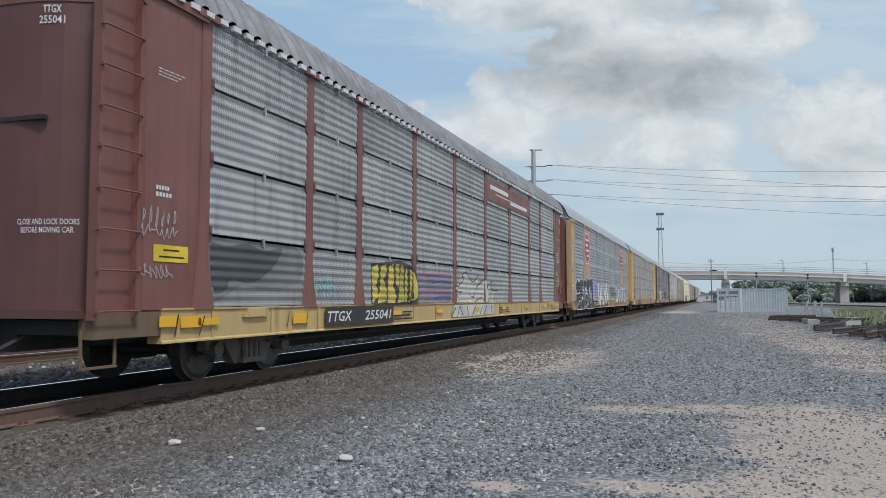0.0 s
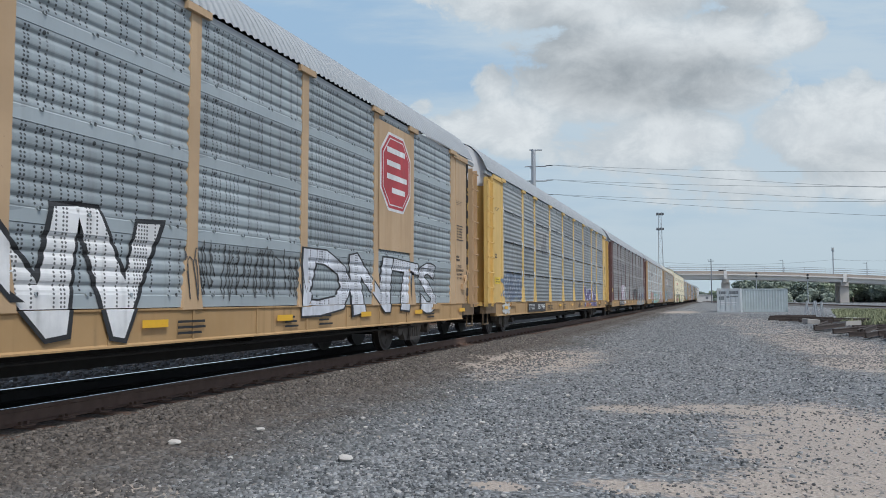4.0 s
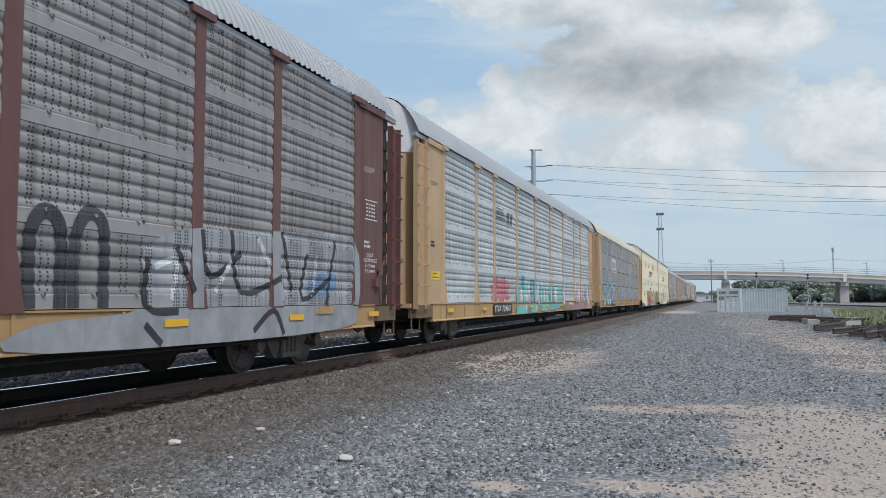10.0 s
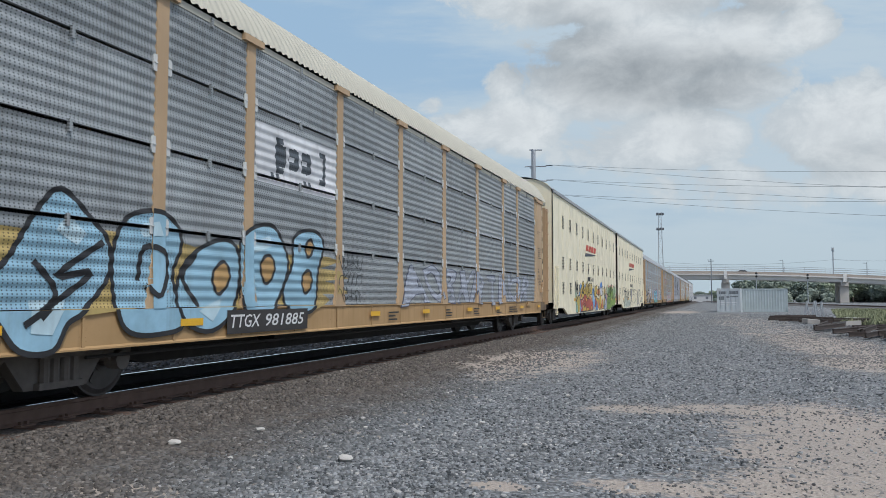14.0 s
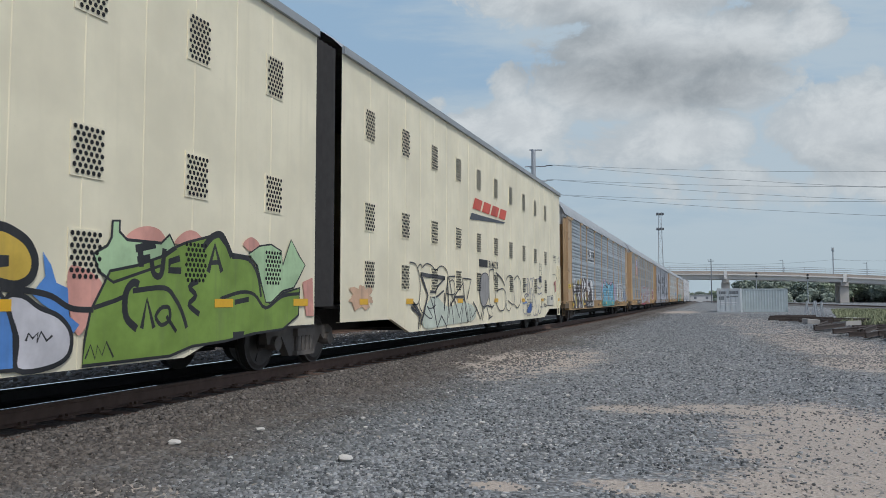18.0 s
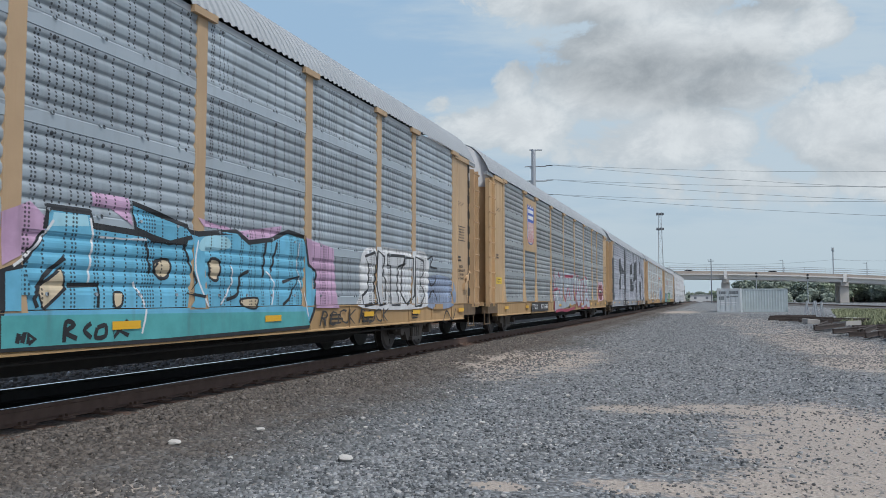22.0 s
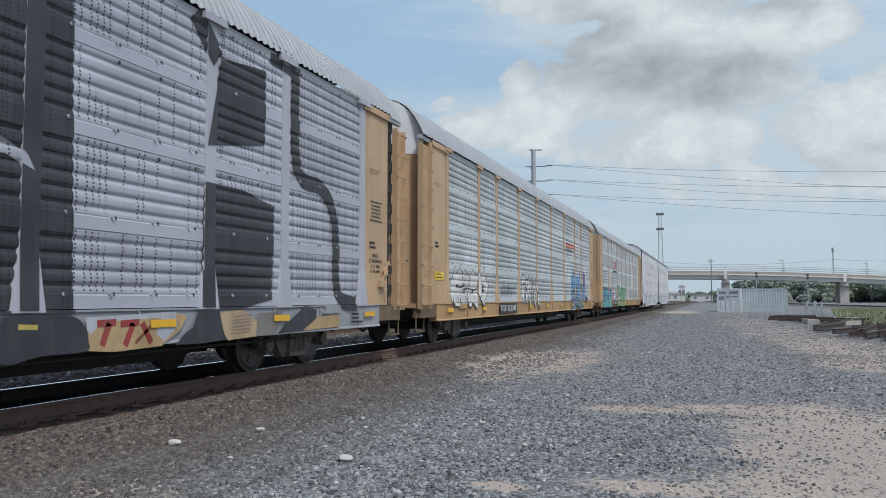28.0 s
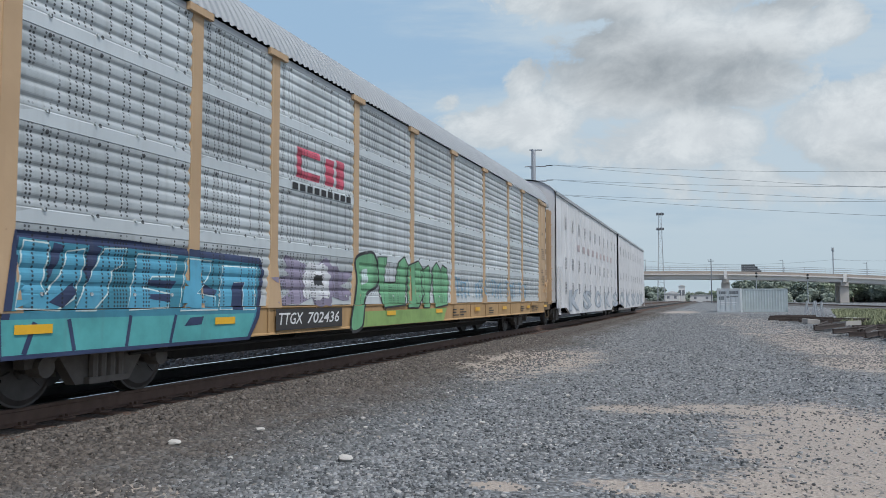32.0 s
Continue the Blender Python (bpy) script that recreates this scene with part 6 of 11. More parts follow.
trace(K, ((4.76, 1.64), (4.64, 1.28), (5.2, 0.9)), BLK, "band", 0.045, 0.018, 1)
trace(K, ((5, 1.56), (5.36, 1.4), (4.76, 1.12)), BLK, "band", 0.045, 0.018, 1)
shape(K, ((2.76, 1.4), (2.84, 1.52), (2.9, 1.4)), BLK, "band", None, 0.03, 0.02, 0)
shape(K, ((3.32, 1.44), (3.4, 1.56), (3.48, 1.44)), BLK, "band", None, 0.03, 0.02, 0)
shape(K, ((3.34, 1.26), (3.42, 1.4), (3.5, 1.26)), BLK, "band", None, 0.03, 0.02, 0)
shape(K, ((4.06, 1.26), (4.16, 1.44), (4.26, 1.26)), BLK, "band", None, 0.03, 0.02, 0)
shape(K, ((5.04, 1.32), (5.18, 1.52), (5.32, 1.32)), BLK, "band", None, 0.03, 0.02, 0)
shape(K, ((3.04, 0.92), (3.12, 1.08), (3.2, 0.92)), BLK, "band", None, 0.03, 0.02, 0)
shape(K, ((3.32, 0.92), (3.4, 1.06), (3.48, 0.92)), BLK, "band", None, 0.03, 0.02, 0)
shape(K, ((3.62, 0.92), (3.7, 1.06), (3.8, 0.92)), BLK, "band", None, 0.03, 0.02, 0)
shape(K, ((4, 0.92), (4.08, 1.08), (4.16, 0.92)), BLK, "band", None, 0.03, 0.02, 0)
shape(K, ((2.4, 0.94), (2.5, 1.12), (2.6, 0.94)), BLK, "band", None, 0.03, 0.02, 0)
shape(K, ((10.02, 1.94), (10.22, 1.96), (10.32, 1.88), (10.4, 1.98), (10.6, 1.82), (10.58, 1.56), (10.4, 1.28), (10.24, 0.96), (10.08, 0.92)), (0.66, 0.67, 0.64), "band", BLK, 0.05, 0.012, 0)
shape(K, ((10.64, 1.78), (10.92, 1.82), (11, 1.64), (10.96, 1.3), (10.8, 1), (10.68, 0.94), (10.56, 0.96), (10.56, 1.18), (10.68, 1.46)), (0.66, 0.67, 0.64), "band", BLK, 0.05, 0.015, 0)
shape(K, ((10.94, 1.84), (11.1, 2), (11.2, 1.78), (11.4, 1.68), (11.56, 1.5), (11.36, 1.08), (11.28, 0.8), (11.12, 0.84), (11.04, 1.18), (10.92, 1.48)), (0.66, 0.67, 0.64), "band", BLK, 0.05, 0.018000000000000002, 0)
shape(K, ((11.44, 1.92), (11.6, 1.96), (11.62, 1.68), (11.76, 1.44), (11.64, 0.94), (11.48, 0.88), (11.54, 1.32)), (0.66, 0.67, 0.64), "band", BLK, 0.05, 0.021, 0)
shape(K, ((11.72, 1.82), (11.88, 1.92), (11.84, 1.64), (12.16, 1.72), (12.24, 1.46), (12.08, 1.06), (11.96, 0.8), (11.82, 0.94), (11.84, 1.32)), (0.66, 0.67, 0.64), "band", BLK, 0.05, 0.024, 0)
shape(K, ((12.14, 1.78), (12.36, 1.96), (12.4, 1.68), (12.66, 1.64), (12.74, 1.32), (12.72, 0.88), (12.44, 0.86), (12.28, 1.06), (12.4, 1.32), (12.24, 1.52)), (0.66, 0.67, 0.64), "band", BLK, 0.05, 0.027, 0)
trace(K, ((10.16, 1.6), (10.3, 1.66), (10.32, 1.5)), BLK, "band", 0.09, 0.032, 1)
trace(K, ((10.72, 1.46), (10.76, 1.3)), BLK, "band", 0.09, 0.032, 1)
trace(K, ((11.16, 1.48), (11.28, 1.32)), BLK, "band", 0.09, 0.032, 1)
trace(K, ((11.88, 1.38), (12, 1.44)), BLK, "band", 0.09, 0.032, 1)
trace(K, ((12.44, 1.32), (12.64, 1.4)), BLK, "band", 0.09, 0.032, 1)

# yellow letters on black, faint tags and a white piece on the first car
shape(A, ((7.2, 1.8), (8.66, 1.92), (9.4, 1.84), (9.6, 1.72), (9.68, 1.18), (9.52, 1), (9.14, 1), (7.22, 1)), (0.03, 0.032, 0.034), "rib", None, 0.03, 0.006, 0)
shape(A, ((7.22, 1.72), (7.52, 1.8), (7.56, 1.56), (7.44, 1.4), (7.58, 1.18), (7.28, 1.04)), (0.58, 0.47, 0.07), "rib", None, 0.03, 0.012, 0)
shape(A, ((7.66, 1.76), (7.92, 1.82), (7.96, 1.64), (7.8, 1.52), (7.96, 1.3), (7.96, 1.08), (7.52, 1.04), (7.64, 1.4)), (0.58, 0.47, 0.07), "rib", None, 0.03, 0.012, 0)
shape(A, ((8.08, 1.78), (8.3, 1.84), (8.36, 1.48), (8.28, 1.42), (8.48, 1.18), (8.4, 1.04), (8.02, 1.04), (8.04, 1.48)), (0.58, 0.47, 0.07), "rib", None, 0.03, 0.012, 0)
shape(A, ((8.42, 1.84), (8.62, 1.84), (8.64, 1.48), (8.6, 1.36), (8.44, 1.42)), (0.58, 0.47, 0.07), "rib", None, 0.03, 0.012, 0)
shape(A, ((8.72, 1.84), (8.88, 1.8), (8.86, 1.44), (8.94, 1.08), (8.56, 1.04), (8.64, 1.32)), (0.58, 0.47, 0.07), "rib", None, 0.03, 0.012, 0)
shape(A, ((8.96, 1.68), (9.06, 1.8), (9.1, 1.56), (9.08, 1.06), (8.96, 1.08)), (0.58, 0.47, 0.07), "rib", None, 0.03, 0.012, 0)
shape(A, ((9.24, 1.76), (9.48, 1.68), (9.64, 1.46), (9.64, 1.16), (9.16, 1.04), (9.26, 1.32)), (0.58, 0.47, 0.07), "rib", None, 0.03, 0.012, 0)

# mauve and white tubes on the fifth car
shape(E, ((20.98, 1.56), (21.22, 1.88), (22.42, 1.96), (22.76, 1.76), (22.76, 0.96), (21.06, 0.96)), (0.40, 0.28, 0.33), "band", None, 0.03, 0.01, 0)
shape(E, ((22.8, 1.64), (23.18, 1.88), (23.84, 1.68), (24.66, 1.92), (25.6, 1.64), (25.56, 0.96), (22.84, 0.96)), (0.40, 0.28, 0.33), "band", None, 0.03, 0.01, 0)
shape(E, ((20.7, 0.86), (25.6, 0.96), (25.6, 0.64), (20.72, 0.6)), (0.50, 0.37, 0.39), "band", None, 0.03, 0.008, 0)
shape(E, ((19.3, 0.92), (20.46, 0.92), (20.6, 0.66), (19.36, 0.64)), (0.60, 0.57, 0.55), "band", None, 0.03, 0.01, 1)
shape(E, ((21.16, 1.8), (21.38, 1.92), (21.5, 1.78), (21.4, 1), (21.2, 1)), (0.66, 0.63, 0.64), "band", None, 0.03, 0.016, 1)
shape(E, ((21.72, 1.8), (21.92, 1.84), (21.96, 1), (21.76, 1)), (0.66, 0.63, 0.64), "band", None, 0.03, 0.016, 1)
shape(E, ((22.28, 1.86), (22.52, 1.94), (22.56, 1), (22.24, 1)), (0.66, 0.63, 0.64), "band", None, 0.03, 0.016, 1)
shape(E, ((23.08, 1.82), (23.36, 1.88), (23.5, 1.4), (23.2, 1), (22.96, 1.04)), (0.66, 0.63, 0.64), "band", None, 0.03, 0.016, 1)
shape(E, ((23.84, 1.68), (24.24, 1.88), (24.48, 1.7), (23.96, 1.4), (24.2, 0.98), (23.84, 1.04)), (0.66, 0.63, 0.64), "band", None, 0.03, 0.016, 1)
shape(E, ((24.76, 1.86), (25.24, 1.72), (25.36, 0.96), (24.94, 0.96), (24.78, 1.42)), (0.66, 0.63, 0.64), "band", None, 0.03, 0.016, 1)
shape(E, ((17.96, 1.44), (18.12, 1.62), (18.28, 1.56), (18.38, 1.3), (18.36, 0.96), (17.92, 0.88)), (0.66, 0.63, 0.64), "band", None, 0.03, 0.016, 1)
trace(E, ((23.94, 1.36), (24.68, 1.44), (24.92, 1.82)), (0.22, 0.48, 0.50), "band", 0.16, 0.022, 1)
shape(E, ((22.84, 1.64), (23.08, 1.72), (23.14, 1.2), (22.88, 1.12)), (0.22, 0.48, 0.50), "band", None, 0.03, 0.02, 1)
trace(E, ((20.82, 0.62), (21.06, 0.8), (21.32, 0.64)), (0.30, 0.13, 0.12), "band", 0.09, 0.016, 1)
trace(E, ((21.72, 0.6), (21.92, 0.8)), (0.30, 0.13, 0.12), "band", 0.09, 0.016, 1)
trace(E, ((23.48, 0.68), (24.04, 0.88)), (0.30, 0.13, 0.12), "band", 0.09, 0.016, 1)

# white letters and blue wash on the eighth car
shape(H, ((20.26, 1.96), (21.04, 2.14), (22.56, 2.14), (23.84, 2.12), (23.9, 1.22), (23.42, 0.92), (20.28, 0.96), (20.2, 1.24)), (0.66, 0.66, 0.65), "band", None, 0.03, 0.01, 1)
shape(H, ((20.4, 1.92), (20.88, 2.02), (20.96, 1.84), (20.84, 1.36), (20.94, 1.04), (20.36, 1), (20.28, 1.18), (20.56, 1.28), (20.6, 1.76)), (0.58, 0.59, 0.59), "band", BLK, 0.06, 0.016, 0)
shape(H, ((21, 2.06), (21.34, 1.96), (21.28, 1.62), (21.44, 1.46), (21.4, 1.04), (21.06, 1), (20.92, 1.36)), (0.58, 0.59, 0.59), "band", BLK, 0.06, 0.016, 0)
shape(H, ((21.48, 2), (22.46, 2.02), (22.46, 1.86), (22.1, 1.8), (22.02, 1.38), (22.12, 1), (21.68, 1), (21.68, 1.8), (21.48, 1.8)), (0.58, 0.59, 0.59), "band", BLK, 0.06, 0.016, 0)
shape(H, ((22.46, 2), (22.94, 2), (22.96, 1.2), (22.54, 1), (22.26, 1.2), (22.28, 1.76)), (0.58, 0.59, 0.59), "band", BLK, 0.06, 0.016, 0)
shape(H, ((23.08, 2.04), (23.58, 1.98), (23.62, 1.72), (23.36, 1.52), (23.7, 1.22), (23.38, 0.98), (23, 0.96)), (0.58, 0.59, 0.59), "band", BLK, 0.06, 0.016, 0)
shape(H, ((23.84, 1.52), (24.52, 1.68), (25.72, 1.56), (25.72, 0.96), (23.82, 0.94)), (0.26, 0.32, 0.44), "band", None, 0.03, 0.006, 1)
trace(H, ((23.84, 2.02), (24.26, 2.1), (24.04, 1.88), (24.52, 1.84)), BLK, "band", 0.04, 0.016, 1)
trace(H, ((23.92, 1.62), (24.16, 1.42), (24.52, 1.6)), BLK, "band", 0.04, 0.016, 1)
trace(H, ((23.92, 1.12), (24.28, 1.32), (24.52, 1.08)), BLK, "band", 0.04, 0.016, 1)
trace(H, ((24.92, 0.6), (25.16, 0.84), (25.6, 0.6), (25.88, 0.88)), BLK, "band", 0.04, 0.016, 1)

# left part of the grey and crimson piece on the ninth car
shape(I, ((10.38, 2.3), (10.78, 2.22), (12.48, 2.3), (15.28, 2.28), (15.98, 2.08), (15.78, 0.9), (10.5, 0.6), (10.24, 0.64), (10.32, 1.44)), (0.35, 0.38, 0.41), "band", None, 0.03, 0.01, 0)
trace(I, ((10.4, 2.36), (10.32, 1.52), (11.14, 1.56)), (0.36, 0.04, 0.085), "band", 0.12, 0.016, 1)
trace(I, ((10.28, 1.44), (10.24, 0.64)), (0.36, 0.04, 0.085), "band", 0.12, 0.016, 1)
trace(I, ((11.3, 2.24), (11.58, 2), (11.68, 2.22)), (0.36, 0.04, 0.085), "band", 0.12, 0.016, 1)
trace(I, ((11.4, 1.56), (11.8, 1.16)), (0.36, 0.04, 0.085), "band", 0.12, 0.016, 1)
trace(I, ((12.28, 1.6), (12.72, 1.02), (13.64, 1.6)), (0.36, 0.04, 0.085), "band", 0.12, 0.016, 1)
trace(I, ((13.84, 1.64), (14.2, 1.06)), (0.36, 0.04, 0.085), "band", 0.12, 0.016, 1)
trace(I, ((15, 1.84), (15.36, 0.94)), (0.36, 0.04, 0.085), "band", 0.12, 0.016, 1)
trace(I, ((10.5, 0.6), (11.88, 0.64), (13.16, 0.6), (15.3, 0.7)), (0.36, 0.04, 0.085), "band", 0.12, 0.016, 1)
trace(I, ((12.68, 2.1), (14.98, 2.14)), (0.36, 0.04, 0.085), "band", 0.12, 0.016, 1)
trace(I, ((10.46, 2.2), (10.38, 1.62)), (0.62, 0.66, 0.64), "band", 0.07, 0.02, 1)
trace(I, ((10.8, 1.38), (11.16, 0.86)), (0.62, 0.66, 0.64), "band", 0.07, 0.02, 1)
trace(I, ((11.6, 1.48), (11.88, 1.12)), (0.62, 0.66, 0.64), "band", 0.07, 0.02, 1)
trace(I, ((13.16, 1.72), (13.88, 1.7)), (0.62, 0.66, 0.64), "band", 0.07, 0.02, 1)
trace(I, ((12.16, 1.96), (12.28, 1.74)), (0.62, 0.66, 0.64), "band", 0.07, 0.02, 1)

# colours of the sprayed pieces
TONES = {
    "mint": (0.3, 0.58, 0.5),
    "yel": (0.62, 0.42, 0.06),
    "must": (0.5, 0.37, 0.07),
    "red": (0.42, 0.07, 0.045),
    "lblu": (0.22, 0.42, 0.72),
    "navy": (0.025, 0.04, 0.1),
    "org": (0.62, 0.25, 0.08),
    "blu": (0.09, 0.24, 0.58),
    "gryw": (0.6, 0.58, 0.6),
    "pink": (0.7, 0.34, 0.27),
    "lgrn": (0.42, 0.58, 0.33),
    "grn": (0.2, 0.31, 0.05),
    "wash": (0.55, 0.6, 0.5),
    "ink": (0.05, 0.05, 0.055),
    "oval": (0.3, 0.29, 0.28),
    "vink": (0.12, 0.12, 0.22),
    "dblu": (0.05, 0.12, 0.34),
    "brn": (0.05, 0.03, 0.03),
    "och": (0.5, 0.4, 0.09),
    "mauv": (0.52, 0.33, 0.47),
    "cyan": (0.14, 0.42, 0.58),
    "teal": (0.09, 0.36, 0.36),
    "lcya": (0.36, 0.62, 0.7),
    "crem": (0.58, 0.48, 0.32),
    "dtea": (0.05, 0.22, 0.3),
    "ltea": (0.09, 0.33, 0.47),
    "pale": (0.55, 0.66, 0.64),
    "oliv": (0.22, 0.34, 0.1),
    "gree": (0.15, 0.37, 0.19),
    "dt": (0.09, 0.31, 0.38),
    "tq": (0.17, 0.47, 0.43),
    "pk": (0.68, 0.55, 0.57),
    "tq2": (0.23, 0.58, 0.5),
    "taup": (0.26, 0.2, 0.15),
    "orb": (0.48, 0.27, 0.04),
    "maur": (0.36, 0.22, 0.22),
    "pkw": (0.58, 0.48, 0.58),
    "ice": (0.6, 0.64, 0.7),
    "crim": (0.4, 0.07, 0.16),
    "pgre": (0.42, 0.47, 0.41),
    "pur": (0.11, 0.09, 0.22),
    "lav": (0.66, 0.64, 0.76),
    "tag": (0.34, 0.35, 0.37),
    "mavg": (0.22, 0.19, 0.22),
    "mag": (0.34, 0.12, 0.22),
    "palg": (0.52, 0.51, 0.45),
    "bluk": (0.13, 0.28, 0.48),
    "slat": (0.14, 0.18, 0.26),
    "dg": (0.035, 0.08, 0.06),
    "vio": (0.2, 0.11, 0.3),
    "smea": (0.1, 0.13, 0.12),
}

# yellow, red, mint and blue pieces on the first body of the cream pair
shape(G, ((5.39, 1.61), (5.46, 1.59), (5.55, 1.52), (5.6, 1.42), (5.6, 1.26), (5.53, 1.18), (5.41, 1.1)), TONES["mint"], "tall", BLK, 0.03, 0.01, 1)
shape(G, ((5.41, 1.08), (5.62, 1.23), (5.72, 1.29), (5.82, 1.28), (5.89, 1.21), (5.91, 1.14), (5.79, 1.08), (5.6, 1.04), (5.41, 1.03)), TONES["yel"], "tall", BLK, 0.03, 0.012, 1)
shape(G, ((5.89, 1.13), (6.03, 1.21), (6.17, 1.25), (6.36, 1.27), (6.56, 1.23), (6.67, 1.13), (6.65, 0.95), (6.58, 0.72), (6.47, 0.48), (5.92, 0.46), (5.93, 0.59), (5.88, 0.81), (5.8, 0.94), (5.54, 0.97), (5.41, 1.02), (5.6, 1.04), (5.79, 1.08)), TONES["must"], "tall", None, 0, 0.014, 0)
trace(G, ((5.41, 1.03), (5.79, 1.08), (6.14, 1.25), (6.56, 1.27)), BLK, "tall", 0.07, 0.018, 1)
shape(G, ((5.54, 0.97), (5.83, 0.98), (5.8, 0.92), (5.88, 0.81), (5.93, 0.62), (5.92, 0.46), (5.62, 0.47), (5.49, 0.51), (5.6, 0.66), (5.61, 0.82)), TONES["mint"], "tall", BLK, 0.03, 0.018, 0)
trace(G, ((5.37, 1.93), (5.44, 1.69), (5.52, 1.41), (5.64, 1.6), (5.86, 1.98), (6.01, 1.68), (6.14, 1.41)), BLK, "tall", 0.12, 0.02, 0)
trace(G, ((5.65, 1.57), (6.11, 1.56)), BLK, "tall", 0.1, 0.02, 0)
trace(G, ((6.07, 0.7), (6.11, 0.8), (6.16, 0.68), (6.21, 0.8), (6.26, 0.7)), TONES["red"], "tall", 0.02, 0.02, 0)
shape(G, ((6.36, 1.33), (6.47, 1.45), (6.63, 1.43), (6.67, 1.19), (6.77, 1.13), (6.91, 0.83), (6.92, 0.46), (6.75, 0.45), (6.66, 0.72), (6.55, 0.9), (6.52, 1.13), (6.4, 1.21)), TONES["lblu"], "tall", TONES["navy"], 0.02, 0.012, 1)
shape(G, ((6.77, 1.04), (6.99, 1.07), (7.26, 1.1), (7.42, 1.06), (7.64, 1.19), (8.01, 1.3), (8.23, 1.35), (8.59, 1.31), (8.97, 1.13), (9.52, 1.12), (10.12, 1.08), (10.44, 1.21), (10.7, 0.99), (11.06, 0.9), (11.16, 0.52), (10.46, 0.51), (9.53, 0.5), (8.86, 0.49), (6.88, 0.48), (6.83, 0.71)), TONES["red"], "tall", BLK, 0.05, 0.014, 0)
shape(G, ((8.97, 1.16), (9.81, 1.28), (10.28, 1.25), (10.53, 1.04), (10.71, 0.89), (10.45, 1), (9.96, 1.11)), TONES["org"], "tall", None, 0, 0.018, 0)
shape(G, ((6.43, 1.83), (6.54, 1.74), (6.71, 1.55), (6.84, 1.37), (7.16, 1.25), (7.07, 1.16), (6.9, 1.07), (6.77, 1.07), (6.64, 1.31), (6.54, 1.6)), TONES["yel"], "tall", BLK, 0.06, 0.02, 0)
shape(G, ((6.66, 1.28), (6.85, 1.34), (7.07, 1.22), (6.9, 1.09), (6.79, 1.09)), TONES["org"], "tall", None, 0, 0.024, 0)
shape(G, ((6.65, 1.69), (6.74, 1.79), (6.87, 1.84), (7, 1.84), (7.05, 1.78), (7.23, 1.76), (7.05, 1.65), (6.88, 1.54), (6.75, 1.61)), TONES["lblu"], "tall", TONES["navy"], 0.015, 0.012, 1)
shape(G, ((8.13, 1.75), (8.33, 1.83), (8.45, 1.82), (8.43, 1.71), (8.2, 1.71)), TONES["lblu"], "tall", TONES["navy"], 0.015, 0.012, 1)
shape(G, ((6.87, 1.51), (7.19, 1.69), (7.42, 1.87), (7.62, 1.97), (7.88, 1.97), (8.02, 1.81), (8, 1.67), (7.79, 1.63), (7.95, 1.5), (8.11, 1.54), (8.28, 1.65), (8.46, 1.66), (8.41, 1.34), (8.06, 1.33), (7.8, 1.19), (7.4, 1.1), (7.21, 1.25), (7.06, 1.37)), TONES["yel"], "tall", BLK, 0.06, 0.022, 0)
shape(G, ((7.04, 1.42), (7.34, 1.5), (7.4, 1.58), (7.53, 1.65), (7.5, 1.48), (7.64, 1.39), (7.41, 1.32), (7.34, 1.41)), BLK, "tall", None, 0, 0.028, 0)
shape(G, ((8.43, 1.62), (8.51, 1.81), (8.67, 1.92), (8.79, 1.82), (8.77, 1.49), (8.77, 1.23), (8.53, 1.34), (8.41, 1.34)), TONES["yel"], "tall", BLK, 0.05, 0.024, 0)
shape(G, ((8.79, 1.82), (9.01, 1.95), (9.14, 2.02), (9.19, 1.81), (8.96, 1.5), (9.1, 1.35), (8.97, 1.2), (8.77, 1.27)), TONES["yel"], "tall", BLK, 0.05, 0.025, 0)
shape(G, ((8.96, 1.5), (9.15, 1.73), (9.43, 1.86), (9.61, 1.83), (9.58, 1.52), (9.51, 1.24), (9.38, 1.12), (9.1, 1.16), (9.16, 1.43)), TONES["yel"], "tall", BLK, 0.05, 0.026, 0)
shape(G, ((9.84, 1.91), (10.23, 1.9), (10.17, 1.7), (10.11, 1.57), (9.96, 1.33), (9.73, 1.2), (9.69, 1.36), (9.8, 1.6)), TONES["yel"], "tall", BLK, 0.05, 0.027, 0)
shape(G, ((10.08, 1.45), (10.43, 1.75), (10.56, 1.93), (10.77, 1.86), (10.92, 1.65), (10.87, 1.47), (10.64, 1.34), (10.11, 1.33)), TONES["yel"], "tall", BLK, 0.05, 0.028, 0)
shape(G, ((7.56, 0.67), (7.61, 0.79), (7.81, 0.83), (7.97, 0.72), (8.14, 0.68), (8.31, 0.78), (8.61, 0.7), (8.67, 0.58), (8.37, 0.51), (7.72, 0.47), (7.57, 0.54)), TONES["yel"], "tall", BLK, 0.05, 0.03, 0)
shape(G, ((8.83, 0.65), (9.46, 0.66), (9.42, 0.51), (8.8, 0.48)), TONES["yel"], "tall", BLK, 0.03, 0.03, 0)
trace(G, ((7.22, 0.91), (7.55, 1.03), (7.8, 1.06), (8.04, 0.91)), WHT, "tall", 0.025, 0.03, 1)
shape(G, ((6.92, 0.61), (7.13, 0.69), (7.32, 0.75), (7.41, 0.81), (7.37, 0.71), (7.23, 0.66), (7, 0.61)), TONES["lblu"], "tall", None, 0, 0.03, 0)
trace(G, ((7.94, 0.92), (8.48, 0.77), (8.42, 1.02), (8.62, 1.13)), BLK, "tall", 0.05, 0.03, 0)
trace(G, ((9.04, 1.13), (9.22, 0.9), (9.25, 0.67)), BLK, "tall", 0.04, 0.03, 0)
shape(G, ((10.29, 0.79), (10.62, 0.7), (10.66, 0.54), (10.54, 0.51), (10.38, 0.58)), TONES["yel"], "tall", BLK, 0.03, 0.03, 0)
